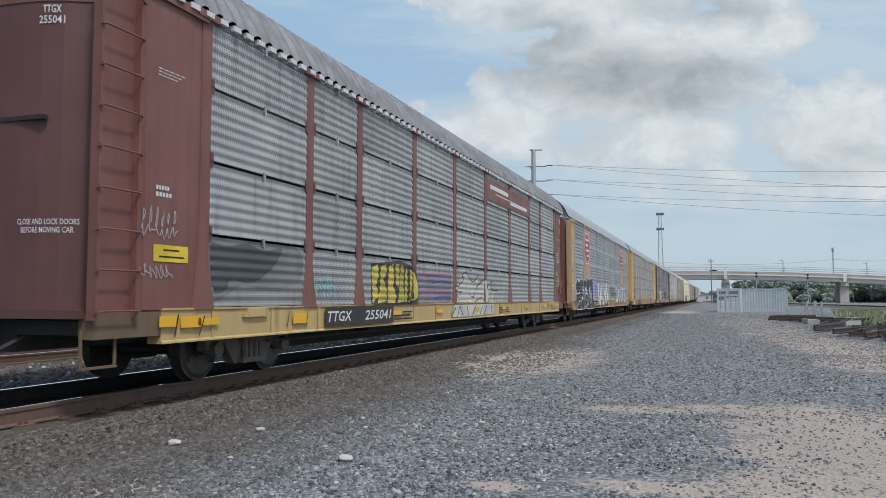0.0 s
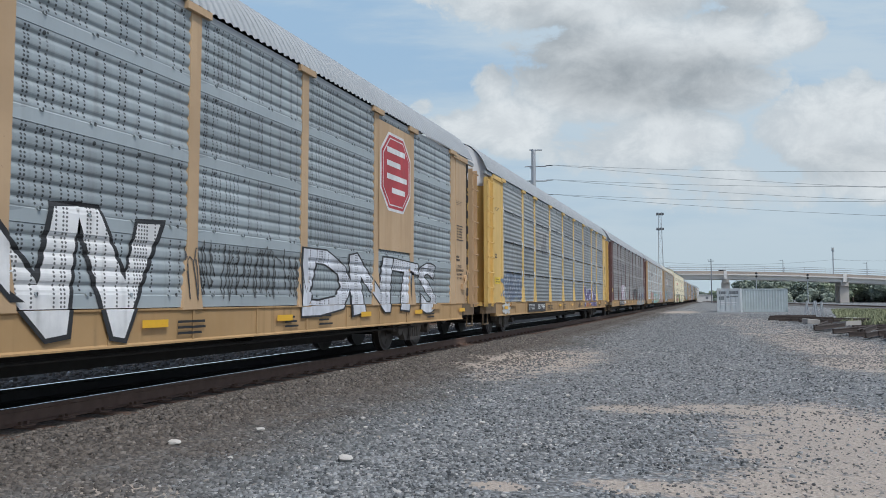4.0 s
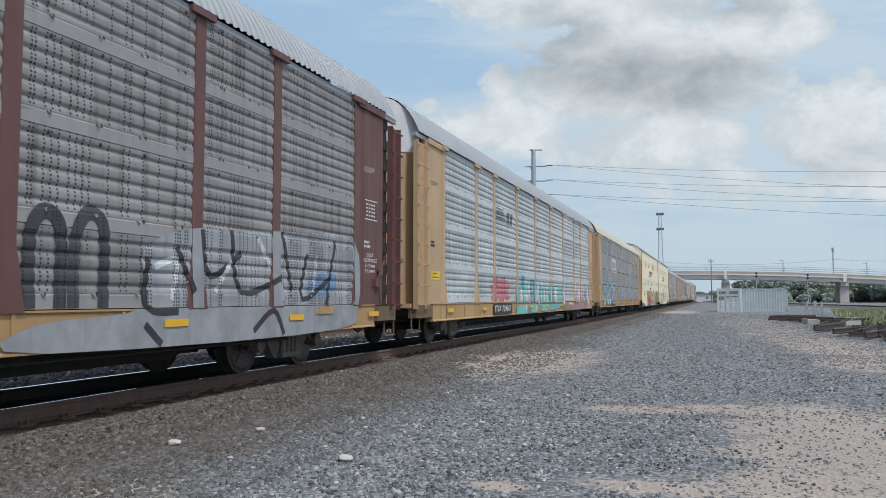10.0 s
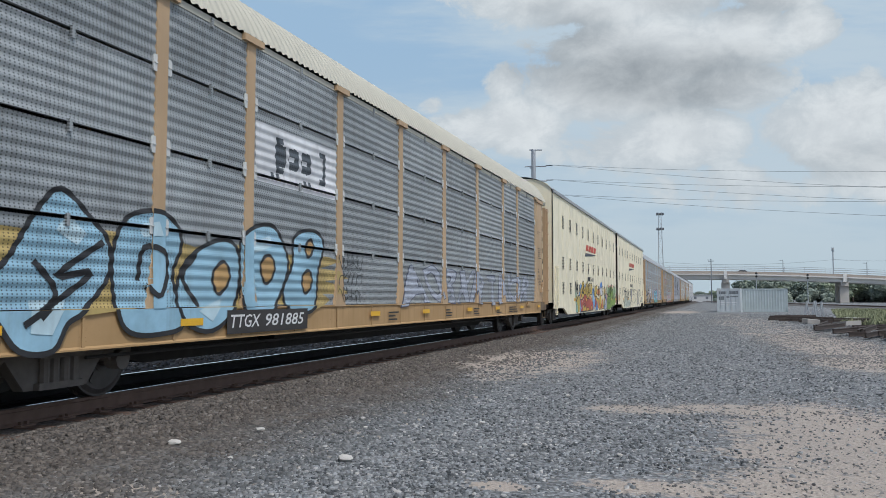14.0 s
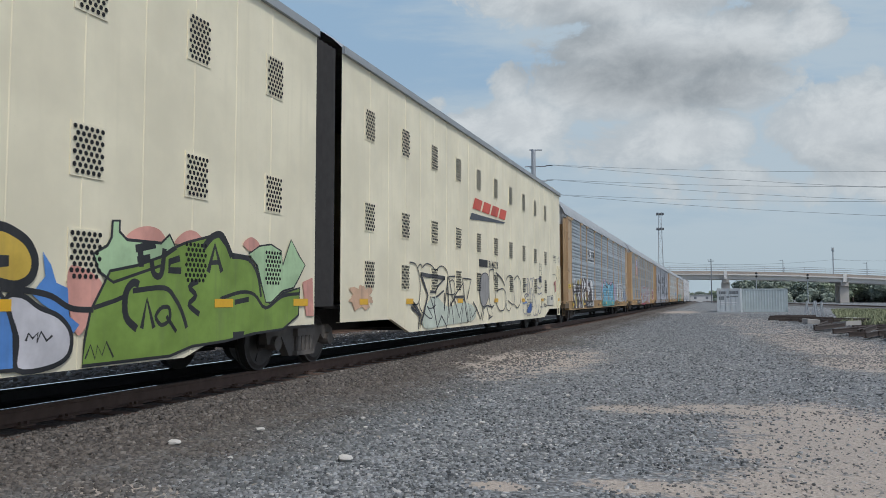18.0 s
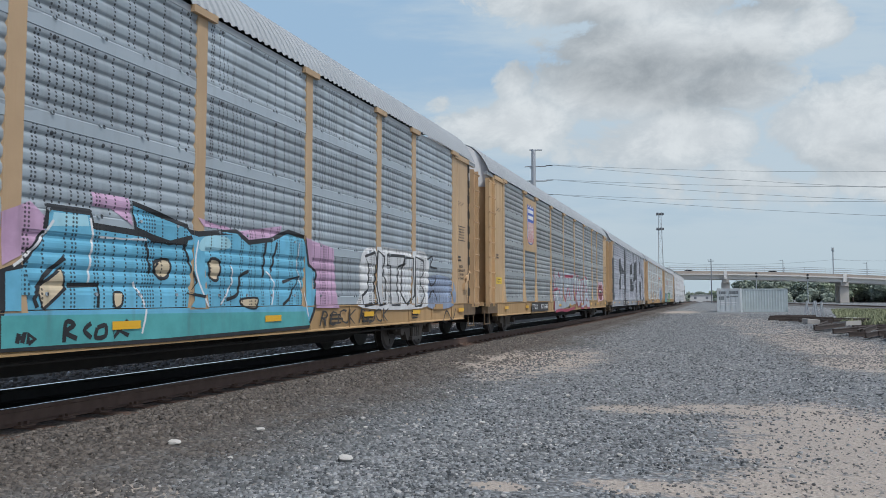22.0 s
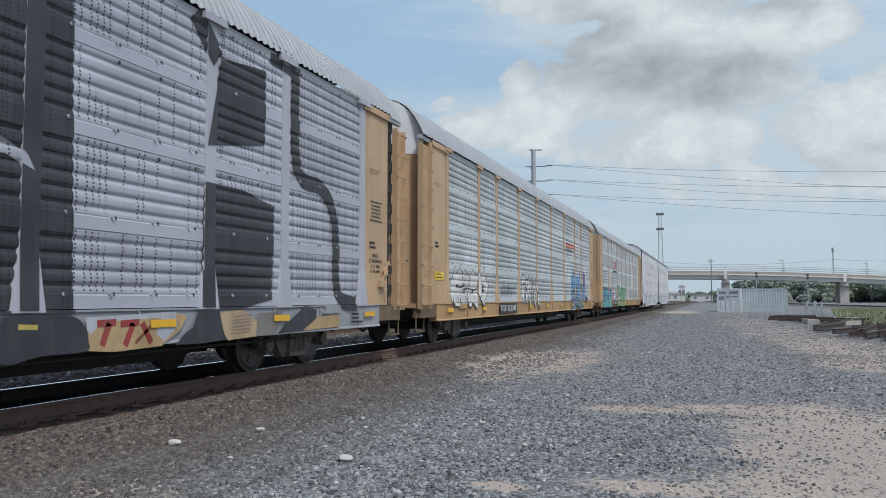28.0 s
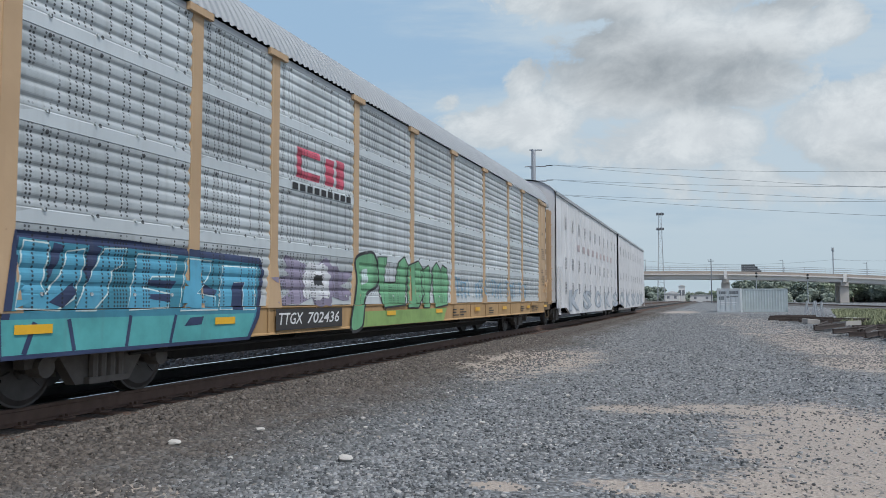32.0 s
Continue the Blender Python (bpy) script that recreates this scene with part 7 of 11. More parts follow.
shape(G, ((10.86, 1.6), (11.42, 1.68), (11.53, 1.4), (11.63, 1.03), (11.94, 1.12), (11.84, 0.84), (11.35, 0.58), (11.26, 0.53), (11.16, 0.86), (10.96, 1.21)), TONES["lblu"], "tall", TONES["navy"], 0.02, 0.012, 0)
shape(G, ((11.92, 1.73), (12.81, 1.87), (12.63, 1.61), (12.47, 1.41), (12.25, 1.36), (12.36, 1.27), (12.94, 1.12), (13.3, 1.12), (13.43, 0.91), (13.31, 0.71), (12.95, 0.54), (12.83, 0.77), (12.64, 0.97), (12.36, 1.22), (11.83, 1.21), (11.63, 1.35), (11.72, 1.49), (12.03, 1.52)), TONES["yel"], "tall", BLK, 0.05, 0.022, 0)
shape(G, ((12.04, 1.12), (12.36, 1.27), (12.48, 0.83), (11.95, 0.65), (11.74, 0.57), (11.68, 0.71), (11.84, 0.94)), TONES["red"], "tall", BLK, 0.04, 0.024, 0)
shape(G, ((12.48, 0.83), (12.59, 1.07), (12.83, 0.82), (12.95, 0.5), (11.95, 0.49), (12.26, 0.64)), TONES["blu"], "tall", BLK, 0.04, 0.026, 0)
shape(G, ((13.31, 1.07), (13.51, 0.96), (13.44, 0.62), (12.95, 0.54), (12.83, 0.72)), TONES["org"], "tall", None, 0, 0.026, 0)
shape(G, ((12.36, 1.41), (12.93, 1.67), (13.3, 1.63), (13.68, 1.7), (13.87, 1.49), (13.56, 1.22), (13.06, 1.32), (12.58, 1.37)), TONES["org"], "tall", BLK, 0.04, 0.024, 0)
shape(G, ((13.81, 1.76), (14.08, 1.96), (14.51, 2.1), (14.8, 2.02), (14.9, 1.8), (14.66, 1.68), (14.22, 1.77), (13.95, 1.68)), TONES["blu"], "tall", None, 0, 0.022, 0)
shape(G, ((13.95, 1.66), (14.31, 1.8), (14.66, 1.73), (14.9, 1.52), (14.81, 1.29), (14.37, 1.28), (14.03, 1.44)), TONES["gryw"], "tall", BLK, 0.04, 0.026, 0)
shape(G, ((13.69, 1.12), (14.09, 1.33), (14.37, 1.23), (14.43, 0.95), (14.24, 0.68), (13.83, 0.51), (13.52, 0.49), (13.62, 0.8)), TONES["yel"], "tall", BLK, 0.04, 0.028, 0)
shape(G, ((14.24, 0.63), (14.67, 0.95), (14.82, 0.78), (14.38, 0.55), (13.88, 0.48)), TONES["red"], "tall", None, 0, 0.03, 0)
shape(G, ((14.67, 1.12), (15.12, 1), (15.22, 0.77), (14.97, 0.55), (14.38, 0.5), (14.73, 0.78)), TONES["org"], "tall", BLK, 0.04, 0.03, 0)
shape(G, ((15.6, 1.12), (15.94, 1.12), (15.87, 0.76), (15.44, 0.53), (15.13, 0.52), (15.44, 0.77)), TONES["yel"], "tall", BLK, 0.04, 0.03, 0)

# green, blue and grey forms beside the bellows of the cream pair
shape(G, ((15.97, 1.79), (16.13, 1.75), (16.29, 1.66), (16.38, 1.5), (16.34, 1.34), (16.18, 1.26), (15.99, 1.28), (15.84, 1.33), (15.78, 1.53), (15.85, 1.73)), TONES["yel"], "tall", BLK, 0.09, 0.02, 1)
shape(G, ((15.92, 1.53), (16.08, 1.53), (16.08, 1.43), (15.93, 1.41)), BLK, "tall", None, 0, 0.026, 0)
shape(G, ((16.47, 1.59), (16.58, 1.46), (16.65, 1.29), (16.8, 1.24), (16.83, 0.96), (16.97, 0.87), (16.89, 0.79), (16.74, 0.96), (16.49, 1.08), (16.35, 1.18), (16.51, 1.35)), TONES["blu"], "tall", None, 0, 0.018, 0)
shape(G, ((15.76, 1.13), (16, 1.18), (16.09, 1.05), (16.17, 0.82), (16.18, 0.48), (15.79, 0.49)), TONES["blu"], "tall", BLK, 0.05, 0.02, 0)
shape(G, ((16.06, 1.13), (16.25, 1.16), (16.45, 1.05), (16.7, 0.96), (16.86, 0.79), (16.83, 0.57), (16.58, 0.47), (16.21, 0.48), (16.2, 0.77)), TONES["gryw"], "tall", BLK, 0.05, 0.022, 1)
trace(G, ((15.99, 1.23), (16.31, 1.21), (16.59, 1.16), (16.85, 1.04), (17.16, 1.02)), BLK, "tall", 0.06, 0.028, 1)
trace(G, ((16.3, 0.74), (16.33, 0.81), (16.38, 0.76), (16.44, 0.81), (16.43, 0.72), (16.48, 0.82), (16.55, 0.73), (16.62, 0.78)), BLK, "tall", 0.025, 0.028, 0)
shape(G, ((16.8, 1.41), (16.91, 1.47), (17.27, 1.31), (17.16, 1.01), (16.97, 0.76), (16.85, 0.96), (16.8, 1.18)), TONES["pink"], "tall", None, 0, 0.012, 1)
shape(G, ((17.64, 1.78), (17.77, 1.91), (18.01, 1.96), (18.21, 1.92), (18.27, 1.79)), TONES["pink"], "tall", None, 0, 0.012, 1)
shape(G, ((18.48, 1.79), (18.64, 1.94), (18.86, 1.97), (19.02, 1.85)), TONES["pink"], "tall", None, 0, 0.012, 1)
shape(G, ((19.95, 1.88), (20.16, 1.99), (20.38, 1.89), (20.16, 1.79)), TONES["pink"], "tall", None, 0, 0.012, 1)
shape(G, ((21.56, 1.39), (21.86, 1.47), (21.91, 0.85), (21.68, 0.86)), TONES["pink"], "tall", None, 0, 0.012, 0)
shape(G, ((17.41, 1.97), (17.52, 1.98), (17.52, 1.86), (17.64, 1.78), (18.22, 1.78), (18.37, 1.89), (18.5, 1.73), (18.27, 1.62), (18.23, 1.52), (17.44, 1.31), (17.22, 1.42), (17.14, 1.6), (17.34, 1.7), (17.4, 1.79)), TONES["lgrn"], "tall", BLK, 0.035, 0.016, 0)
shape(G, ((17.12, 1.01), (17.39, 1.43), (17.79, 1.5), (18.22, 1.62), (18.43, 1.73), (18.7, 1.82), (19.1, 1.91), (19.34, 1.97), (19.68, 1.73), (20.09, 1.71), (20.32, 1.52), (20.56, 1.12), (20.71, 1.04), (21.01, 1.21), (21.48, 1.3), (21.45, 0.88), (21.02, 0.68), (20.27, 0.65), (19.58, 0.58), (18.85, 0.55), (18.42, 0.46), (17.02, 0.45), (17.05, 0.73)), TONES["grn"], "tall", BLK, 0.035, 0.018, 0)
shape(G, ((20.09, 1.75), (20.38, 1.88), (20.69, 1.92), (20.96, 1.84), (21, 1.63), (21.22, 2.03), (21.47, 1.78), (21.63, 1.66), (21.47, 1.47), (21.31, 1.3), (21.01, 1.25), (20.71, 1.08), (20.56, 1.08), (20.43, 1.36), (20.32, 1.6)), TONES["lgrn"], "tall", BLK, 0.025, 0.022, 0)
trace(G, ((19.04, 1.77), (19.22, 1.92), (19.41, 1.97), (19.54, 1.87), (19.68, 1.69)), BLK, "tall", 0.09, 0.026, 1)
trace(G, ((19.68, 1.69), (20.09, 1.67), (20.32, 1.48), (20.43, 1.16)), BLK, "tall", 0.05, 0.026, 1)
trace(G, ((17.78, 1.69), (18.12, 1.76)), BLK, "tall", 0.09, 0.028, 0)
trace(G, ((17.86, 1.7), (17.88, 1.49)), BLK, "tall", 0.09, 0.028, 0)
trace(G, ((17.81, 1.57), (18.03, 1.61)), BLK, "tall", 0.07, 0.028, 0)
trace(G, ((18.05, 1.59), (18.1, 1.42), (18.23, 1.42), (18.28, 1.72)), BLK, "tall", 0.08, 0.028, 1)
trace(G, ((18.57, 1.62), (18.38, 1.57), (18.37, 1.47), (18.6, 1.47)), BLK, "tall", 0.08, 0.028, 0)
trace(G, ((19.15, 1.47), (19.29, 1.82), (19.45, 1.48)), BLK, "tall", 0.08, 0.028, 0)
trace(G, ((19.19, 1.59), (19.42, 1.61)), BLK, "tall", 0.06, 0.028, 0)
trace(G, ((17.83, 0.8), (17.65, 0.94), (17.64, 1.19), (17.75, 1.31), (17.85, 1.29)), BLK, "tall", 0.09, 0.028, 1)
trace(G, ((17.75, 1.22), (18.29, 1.26), (18.5, 1.13), (18.64, 0.96), (18.73, 0.78)), BLK, "tall", 0.06, 0.028, 1)
trace(G, ((17.91, 0.8), (17.99, 1.13), (18.12, 0.8)), BLK, "tall", 0.06, 0.028, 0)
trace(G, ((18.24, 1.03), (18.15, 0.93), (18.25, 0.83), (18.4, 0.89), (18.38, 1.03), (18.24, 1.03)), BLK, "tall", 0.05, 0.028, 1)
trace(G, ((18.34, 0.93), (18.53, 0.74)), BLK, "tall", 0.05, 0.028, 0)
trace(G, ((18.94, 1.35), (18.77, 1.28), (18.9, 1.17), (18.77, 1.06), (18.98, 0.94)), BLK, "tall", 0.07, 0.028, 1)
trace(G, ((17.16, 1.04), (17.53, 1.13), (17.66, 1.19)), BLK, "tall", 0.05, 0.028, 1)
trace(G, ((19.43, 1.13), (19.9, 1.22), (20.25, 1.19), (20.56, 1), (21.01, 1.17), (21.48, 1.21)), BLK, "tall", 0.05, 0.028, 1)
trace(G, ((17.06, 0.52), (17.13, 0.66), (17.2, 0.51), (17.23, 0.65), (17.3, 0.54), (17.36, 0.68), (17.47, 0.51)), BLK, "tall", 0.025, 0.028, 0)
shape(G, ((19.76, 1.12), (20.11, 1.16), (20.11, 1.09), (19.76, 1.05)), BLK, "tall", None, 0, 0.028, 0)
shape(G, ((19.73, 0.69), (20.01, 0.69), (19.98, 0.6), (19.74, 0.6)), BLK, "tall", None, 0, 0.028, 0)

# thin outlined letters on the second body of the cream pair
shape(G, ((27.3, 1.02), (27.9, 1.19), (28.81, 0.93), (29.97, 1.05), (31.13, 0.88), (30.98, 0.56), (28.83, 0.5), (28.01, 0.47), (27.13, 0.48), (27.01, 0.75)), TONES["wash"], "tall", None, 0, 0.008, 1)
trace(G, ((26.2, 1.9), (26.38, 1.9), (26.57, 1.87), (26.71, 1.77), (26.81, 1.61), (26.86, 1.43), (26.84, 1.18), (26.76, 1.05), (26.63, 1), (26.41, 1.02)), TONES["ink"], "tall", 0.03, 0.02, 1)
trace(G, ((26.7, 1.77), (26.76, 1.85), (26.9, 1.88), (26.99, 1.82), (27.19, 1.9), (27.42, 1.91), (27.66, 1.87), (27.88, 1.77)), TONES["ink"], "tall", 0.03, 0.02, 1)
trace(G, ((26.87, 1.67), (27.35, 1.65), (28.58, 1.62)), TONES["ink"], "tall", 0.09, 0.02, 0)
trace(G, ((26.89, 1.66), (27.13, 1.44), (27.36, 1.21), (27.08, 0.8), (26.88, 0.54), (26.91, 0.75), (26.57, 0.97), (26.29, 1.08)), TONES["ink"], "tall", 0.09, 0.02, 0)
trace(G, ((26.3, 0.96), (26.81, 0.76), (26.77, 0.47)), TONES["ink"], "tall", 0.06, 0.02, 0)
trace(G, ((26.76, 1.08), (26.87, 0.91), (27.05, 0.8)), TONES["ink"], "tall", 0.03, 0.02, 1)
trace(G, ((27.12, 0.8), (27.46, 0.69), (27.66, 0.72), (27.3, 0.96), (27.45, 0.91), (27.69, 0.92), (27.9, 0.98)), TONES["ink"], "tall", 0.03, 0.02, 1)
trace(G, ((27.78, 0.92), (27.85, 1.15), (27.52, 1.17), (27.78, 0.89), (28.01, 0.46), (28.32, 0.72), (28.72, 0.46), (28.86, 0.93), (28.79, 1.66)), TONES["ink"], "tall", 0.06, 0.02, 0)
trace(G, ((28.58, 1.62), (28.11, 1.44), (27.89, 1.31), (27.94, 1.16), (28.49, 1.32)), TONES["ink"], "tall", 0.05, 0.02, 0)
trace(G, ((27.52, 1.29), (27.94, 1.28)), TONES["ink"], "tall", 0.06, 0.02, 0)
trace(G, ((27.88, 1.77), (28.19, 1.88), (28.47, 1.89), (28.73, 1.79), (28.84, 1.63)), TONES["ink"], "tall", 0.03, 0.02, 1)
trace(G, ((28.84, 1.66), (28.51, 0.84), (28.54, 1.26)), TONES["ink"], "tall", 0.05, 0.02, 0)
trace(G, ((29.4, 1.68), (28.89, 1.67), (29.18, 1.13)), TONES["ink"], "tall", 0.05, 0.02, 0)
trace(G, ((28.9, 1.53), (29.17, 1.59), (29.34, 1.48), (29.37, 1.27), (29.12, 1.23), (28.7, 1.25)), TONES["ink"], "tall", 0.03, 0.02, 1)
trace(G, ((29.3, 1.17), (30.1, 1.18)), TONES["ink"], "tall", 0.06, 0.02, 0)
trace(G, ((29.35, 1.2), (30.09, 1.54)), TONES["ink"], "tall", 0.04, 0.02, 0)
trace(G, ((29.32, 1.13), (29.73, 0.65), (30.1, 1.12)), TONES["ink"], "tall", 0.05, 0.02, 0)
trace(G, ((30.47, 0.51), (30.25, 0.9), (30.02, 1.65), (30.8, 1.64), (30.41, 1.12)), TONES["ink"], "tall", 0.06, 0.02, 0)
trace(G, ((30.13, 1.2), (30.38, 0.89), (30.54, 0.52)), TONES["ink"], "tall", 0.04, 0.02, 0)
trace(G, ((29.86, 0.48), (30.04, 0.9)), TONES["ink"], "tall", 0.04, 0.02, 0)
trace(G, ((29.02, 0.96), (29.3, 1.13), (29.08, 1.02), (29.28, 0.49)), TONES["ink"], "tall", 0.05, 0.02, 0)
trace(G, ((28.87, 0.66), (29.02, 1.06)), TONES["ink"], "tall", 0.04, 0.02, 0)
trace(G, ((30.76, 0.51), (30.52, 1.05), (30.9, 0.64), (31.29, 0.83)), TONES["ink"], "tall", 0.04, 0.02, 0)
trace(G, ((30.97, 1.04), (31.29, 0.87), (31.72, 0.57), (31.97, 0.9)), TONES["ink"], "tall", 0.05, 0.02, 0)
shape(G, ((31.58, 1.38), (31.69, 1.68), (31.95, 1.82), (32.32, 1.84), (32.56, 1.72), (32.59, 1.3), (32.44, 1.08), (32.06, 0.9), (31.79, 0.99)), TONES["oval"], "tall", TONES["ink"], 0.03, 0.014, 1)
trace(G, ((33.14, 1.69), (33.13, 1.96), (32.82, 1.96), (32.62, 1.86), (32.63, 1.12), (32.84, 0.89), (33.15, 0.93)), TONES["ink"], "tall", 0.04, 0.02, 1)
trace(G, ((33.35, 1.9), (34.05, 1.73), (34.43, 1.53)), TONES["ink"], "tall", 0.05, 0.02, 1)
trace(G, ((33.47, 1.36), (34.18, 1.43), (34.56, 1.28), (34.56, 0.96), (34.31, 0.79), (33.83, 0.77), (33.48, 0.93), (33.32, 1.12), (33.36, 1.31)), TONES["ink"], "tall", 0.035, 0.02, 1)
trace(G, ((34.55, 1.64), (34.81, 1.81), (35.37, 1.83), (35.6, 1.45), (35.67, 1.01), (35.38, 0.95), (34.82, 1.07)), TONES["ink"], "tall", 0.035, 0.02, 1)
trace(G, ((35.66, 1.73), (36.12, 1.87), (36.53, 1.71), (36.67, 1.35), (36.54, 1), (36.13, 0.83), (35.67, 0.95)), TONES["ink"], "tall", 0.035, 0.02, 1)
trace(G, ((34.69, 1.01), (34.62, 0.86), (34.96, 0.74), (35.24, 0.85)), TONES["ink"], "tall", 0.03, 0.02, 1)
trace(G, ((31.89, 0.53), (32.07, 0.86), (32.34, 0.94), (32.54, 0.67), (32.74, 0.63)), TONES["ink"], "tall", 0.04, 0.02, 0)
trace(G, ((32.34, 0.94), (32.84, 0.89), (32.95, 0.62), (32.55, 0.56)), TONES["ink"], "tall", 0.04, 0.02, 0)
trace(G, ((37.25, 1.56), (37.38, 1.61), (37.53, 1.58), (37.59, 1.44), (37.65, 1.33), (37.73, 1.31), (37.64, 1.64), (37.57, 1.78), (37.67, 1.81), (37.79, 1.79), (37.86, 1.59), (37.93, 1.25)), TONES["vink"], "tall", 0.03, 0.02, 1)
trace(G, ((37.93, 1.07), (37.96, 1.54), (38.07, 1.75), (38.2, 1.84), (38.33, 1.83), (38.47, 1.69), (38.62, 1.38), (38.67, 1.19)), TONES["vink"], "tall", 0.03, 0.02, 1)
trace(G, ((38.1, 0.95), (38.09, 1.19), (38.17, 1.46), (38.27, 1.49), (38.39, 1.37), (38.47, 1.13), (38.41, 0.82), (38.28, 0.7)), TONES["vink"], "tall", 0.03, 0.02, 1)
trace(G, ((38.47, 1.69), (38.48, 1.83), (38.6, 1.87), (38.76, 1.83)), TONES["vink"], "tall", 0.03, 0.02, 1)
trace(G, ((37.81, 1.26), (37.43, 1.29), (37.16, 1.21), (37, 1.05), (36.94, 0.87), (37.01, 0.7), (37.18, 0.62), (37.42, 0.61), (37.56, 0.74), (37.63, 0.96)), TONES["vink"], "tall", 0.03, 0.02, 1)
trace(G, ((36.94, 0.97), (37.55, 0.99)), TONES["blu"], "tall", 0.04, 0.022, 0)
trace(G, ((37.85, 1.22), (37.51, 1.21), (37.3, 1.13), (37.27, 1.05), (37.52, 1.01)), TONES["vink"], "tall", 0.03, 0.02, 1)
trace(G, ((38.67, 1.29), (38.92, 1.06), (39.13, 0.8)), TONES["vink"], "tall", 0.03, 0.02, 1)
trace(G, ((39.21, 1.53), (39.37, 1.57), (39.32, 1.87), (39.1, 1.82)), TONES["vink"], "tall", 0.03, 0.02, 0)
trace(G, ((39.37, 1.53), (39.65, 1.51), (40.05, 1.56), (40, 1.85), (39.47, 1.85)), TONES["vink"], "tall", 0.03, 0.02, 1)
trace(G, ((39.38, 1.33), (39.66, 1.28), (40.02, 1.34), (40.15, 1.2), (40.03, 0.84), (39.8, 0.6), (39.51, 0.61), (39.4, 0.72)), TONES["vink"], "tall", 0.03, 0.02, 1)
trace(G, ((38.55, 0.69), (38.6, 0.55), (38.89, 0.51), (39.03, 0.67), (38.98, 0.8)), TONES["vink"], "tall", 0.03, 0.02, 1)
trace(G, ((38.98, 0.67), (39.09, 0.55), (39.3, 0.54), (39.51, 0.71), (39.53, 0.92)), TONES["vink"], "tall", 0.03, 0.02, 1)
shape(G, ((37.6, 0.65), (37.67, 0.79), (37.9, 0.87), (38.02, 0.95), (38.27, 0.98), (38.32, 0.82), (38.2, 0.65), (37.91, 0.63)), TONES["dblu"], "tall", None, 0, 0.018, 1)
shape(G, ((39.65, 1.95), (40.06, 1.96), (40.04, 1.72), (39.66, 1.72)), TONES["ink"], "tall", None, 0, 0.018, 0)

# dark brown, white and ochre letters on the eighth car
shape(H, ((1.98, 1.65), (2.24, 1.7), (2.43, 1.93), (2.84, 2.03), (3.04, 1.9), (3.3, 1.92), (3.56, 1.88), (3.94, 2.05), (4.15, 1.9), (4.58, 1.75), (4.8, 2.05), (5.42, 2.14), (5.97, 2.15), (6.58, 2.04), (7.25, 1.91), (7.99, 2.14), (8.51, 2.08), (8.85, 1.02), (8.6, 0.71), (6.58, 0.77), (4.59, 0.67), (2.91, 0.66), (2.26, 0.68), (2.05, 0.97)), TONES["brn"], "band", None, 0, 0.012, 0)
shape(H, ((1.97, 1.81), (2.16, 1.85), (2.34, 1.73), (2.3, 1.67), (2.14, 1.69), (1.98, 1.65)), TONES["och"], "band", None, 0, 0.016, 0)
shape(H, ((3.34, 1.96), (3.84, 2.04), (3.89, 1.91), (3.71, 1.7), (3.61, 1.82), (3.43, 1.87)), TONES["och"], "band", None, 0, 0.016, 0)
shape(H, ((4.24, 2.04), (4.57, 2.1), (4.58, 1.75), (4.36, 1.81)), TONES["och"], "band", None, 0, 0.016, 0)
shape(H, ((2.3, 2.03), (2.39, 2.03), (2.51, 1.74), (2.52, 1.63), (2.34, 1.59), (2.41, 1.68)), WHT, "band", None, 0, 0.018, 1)
shape(H, ((2.54, 2.06), (2.76, 2.06), (2.85, 1.65), (2.82, 1.5), (2.6, 1.46), (2.45, 1.46), (2.59, 1.55), (2.62, 1.75)), WHT, "band", None, 0, 0.018, 1)
shape(H, ((2.88, 2.07), (3.04, 2.05), (3.08, 1.91), (3.25, 1.92), (3.13, 1.67), (2.98, 1.51), (2.82, 1.45), (3.01, 1.66)), WHT, "band", None, 0, 0.018, 1)
shape(H, ((2.38, 1.39), (2.6, 1.35), (2.9, 1.36), (3.13, 1.44), (3.11, 1.22), (3.16, 0.89), (3.07, 0.67), (2.91, 0.66), (2.63, 0.96), (2.46, 1.18)), WHT, "band", None, 0, 0.018, 0)
shape(H, ((2.66, 1.33), (3.06, 1.37), (3.14, 1.13), (3.14, 0.95), (3.06, 0.77), (2.91, 0.72), (2.71, 0.96)), TONES["och"], "band", None, 0, 0.022, 0)
shape(H, ((3.58, 1.85), (3.75, 1.74), (3.87, 1.71), (3.83, 1.66), (3.71, 1.67)), WHT, "band", None, 0, 0.02, 0)
shape(H, ((3.99, 2.05), (4.14, 2.05), (4.25, 1.8), (4.26, 1.6), (4.38, 1.23), (4.21, 1.4), (4.15, 1.73)), WHT, "band", None, 0, 0.02, 1)
shape(H, ((3.36, 1.31), (3.44, 1.56), (3.42, 1.31), (3.52, 1.02), (3.39, 1.19)), WHT, "band", None, 0, 0.02, 1)
shape(H, ((3.75, 1.45), (4.01, 1.39), (4.07, 1.13), (4, 0.93), (3.95, 1.01), (3.82, 1.13)), WHT, "band", None, 0, 0.02, 0)
shape(H, ((3.87, 0.97), (4.1, 0.96), (4.11, 0.68), (3.67, 0.68), (3.67, 0.81), (3.88, 0.8)), WHT, "band", None, 0, 0.02, 0)
shape(H, ((3.73, 0.76), (4.08, 0.78), (4.08, 0.69), (3.73, 0.69)), TONES["och"], "band", None, 0, 0.024, 0)
shape(H, ((4.7, 2.19), (4.79, 2.27), (4.92, 2.06), (5.1, 1.93), (5.37, 1.57), (5.24, 1.72), (5, 1.49)), WHT, "band", None, 0, 0.02, 0)
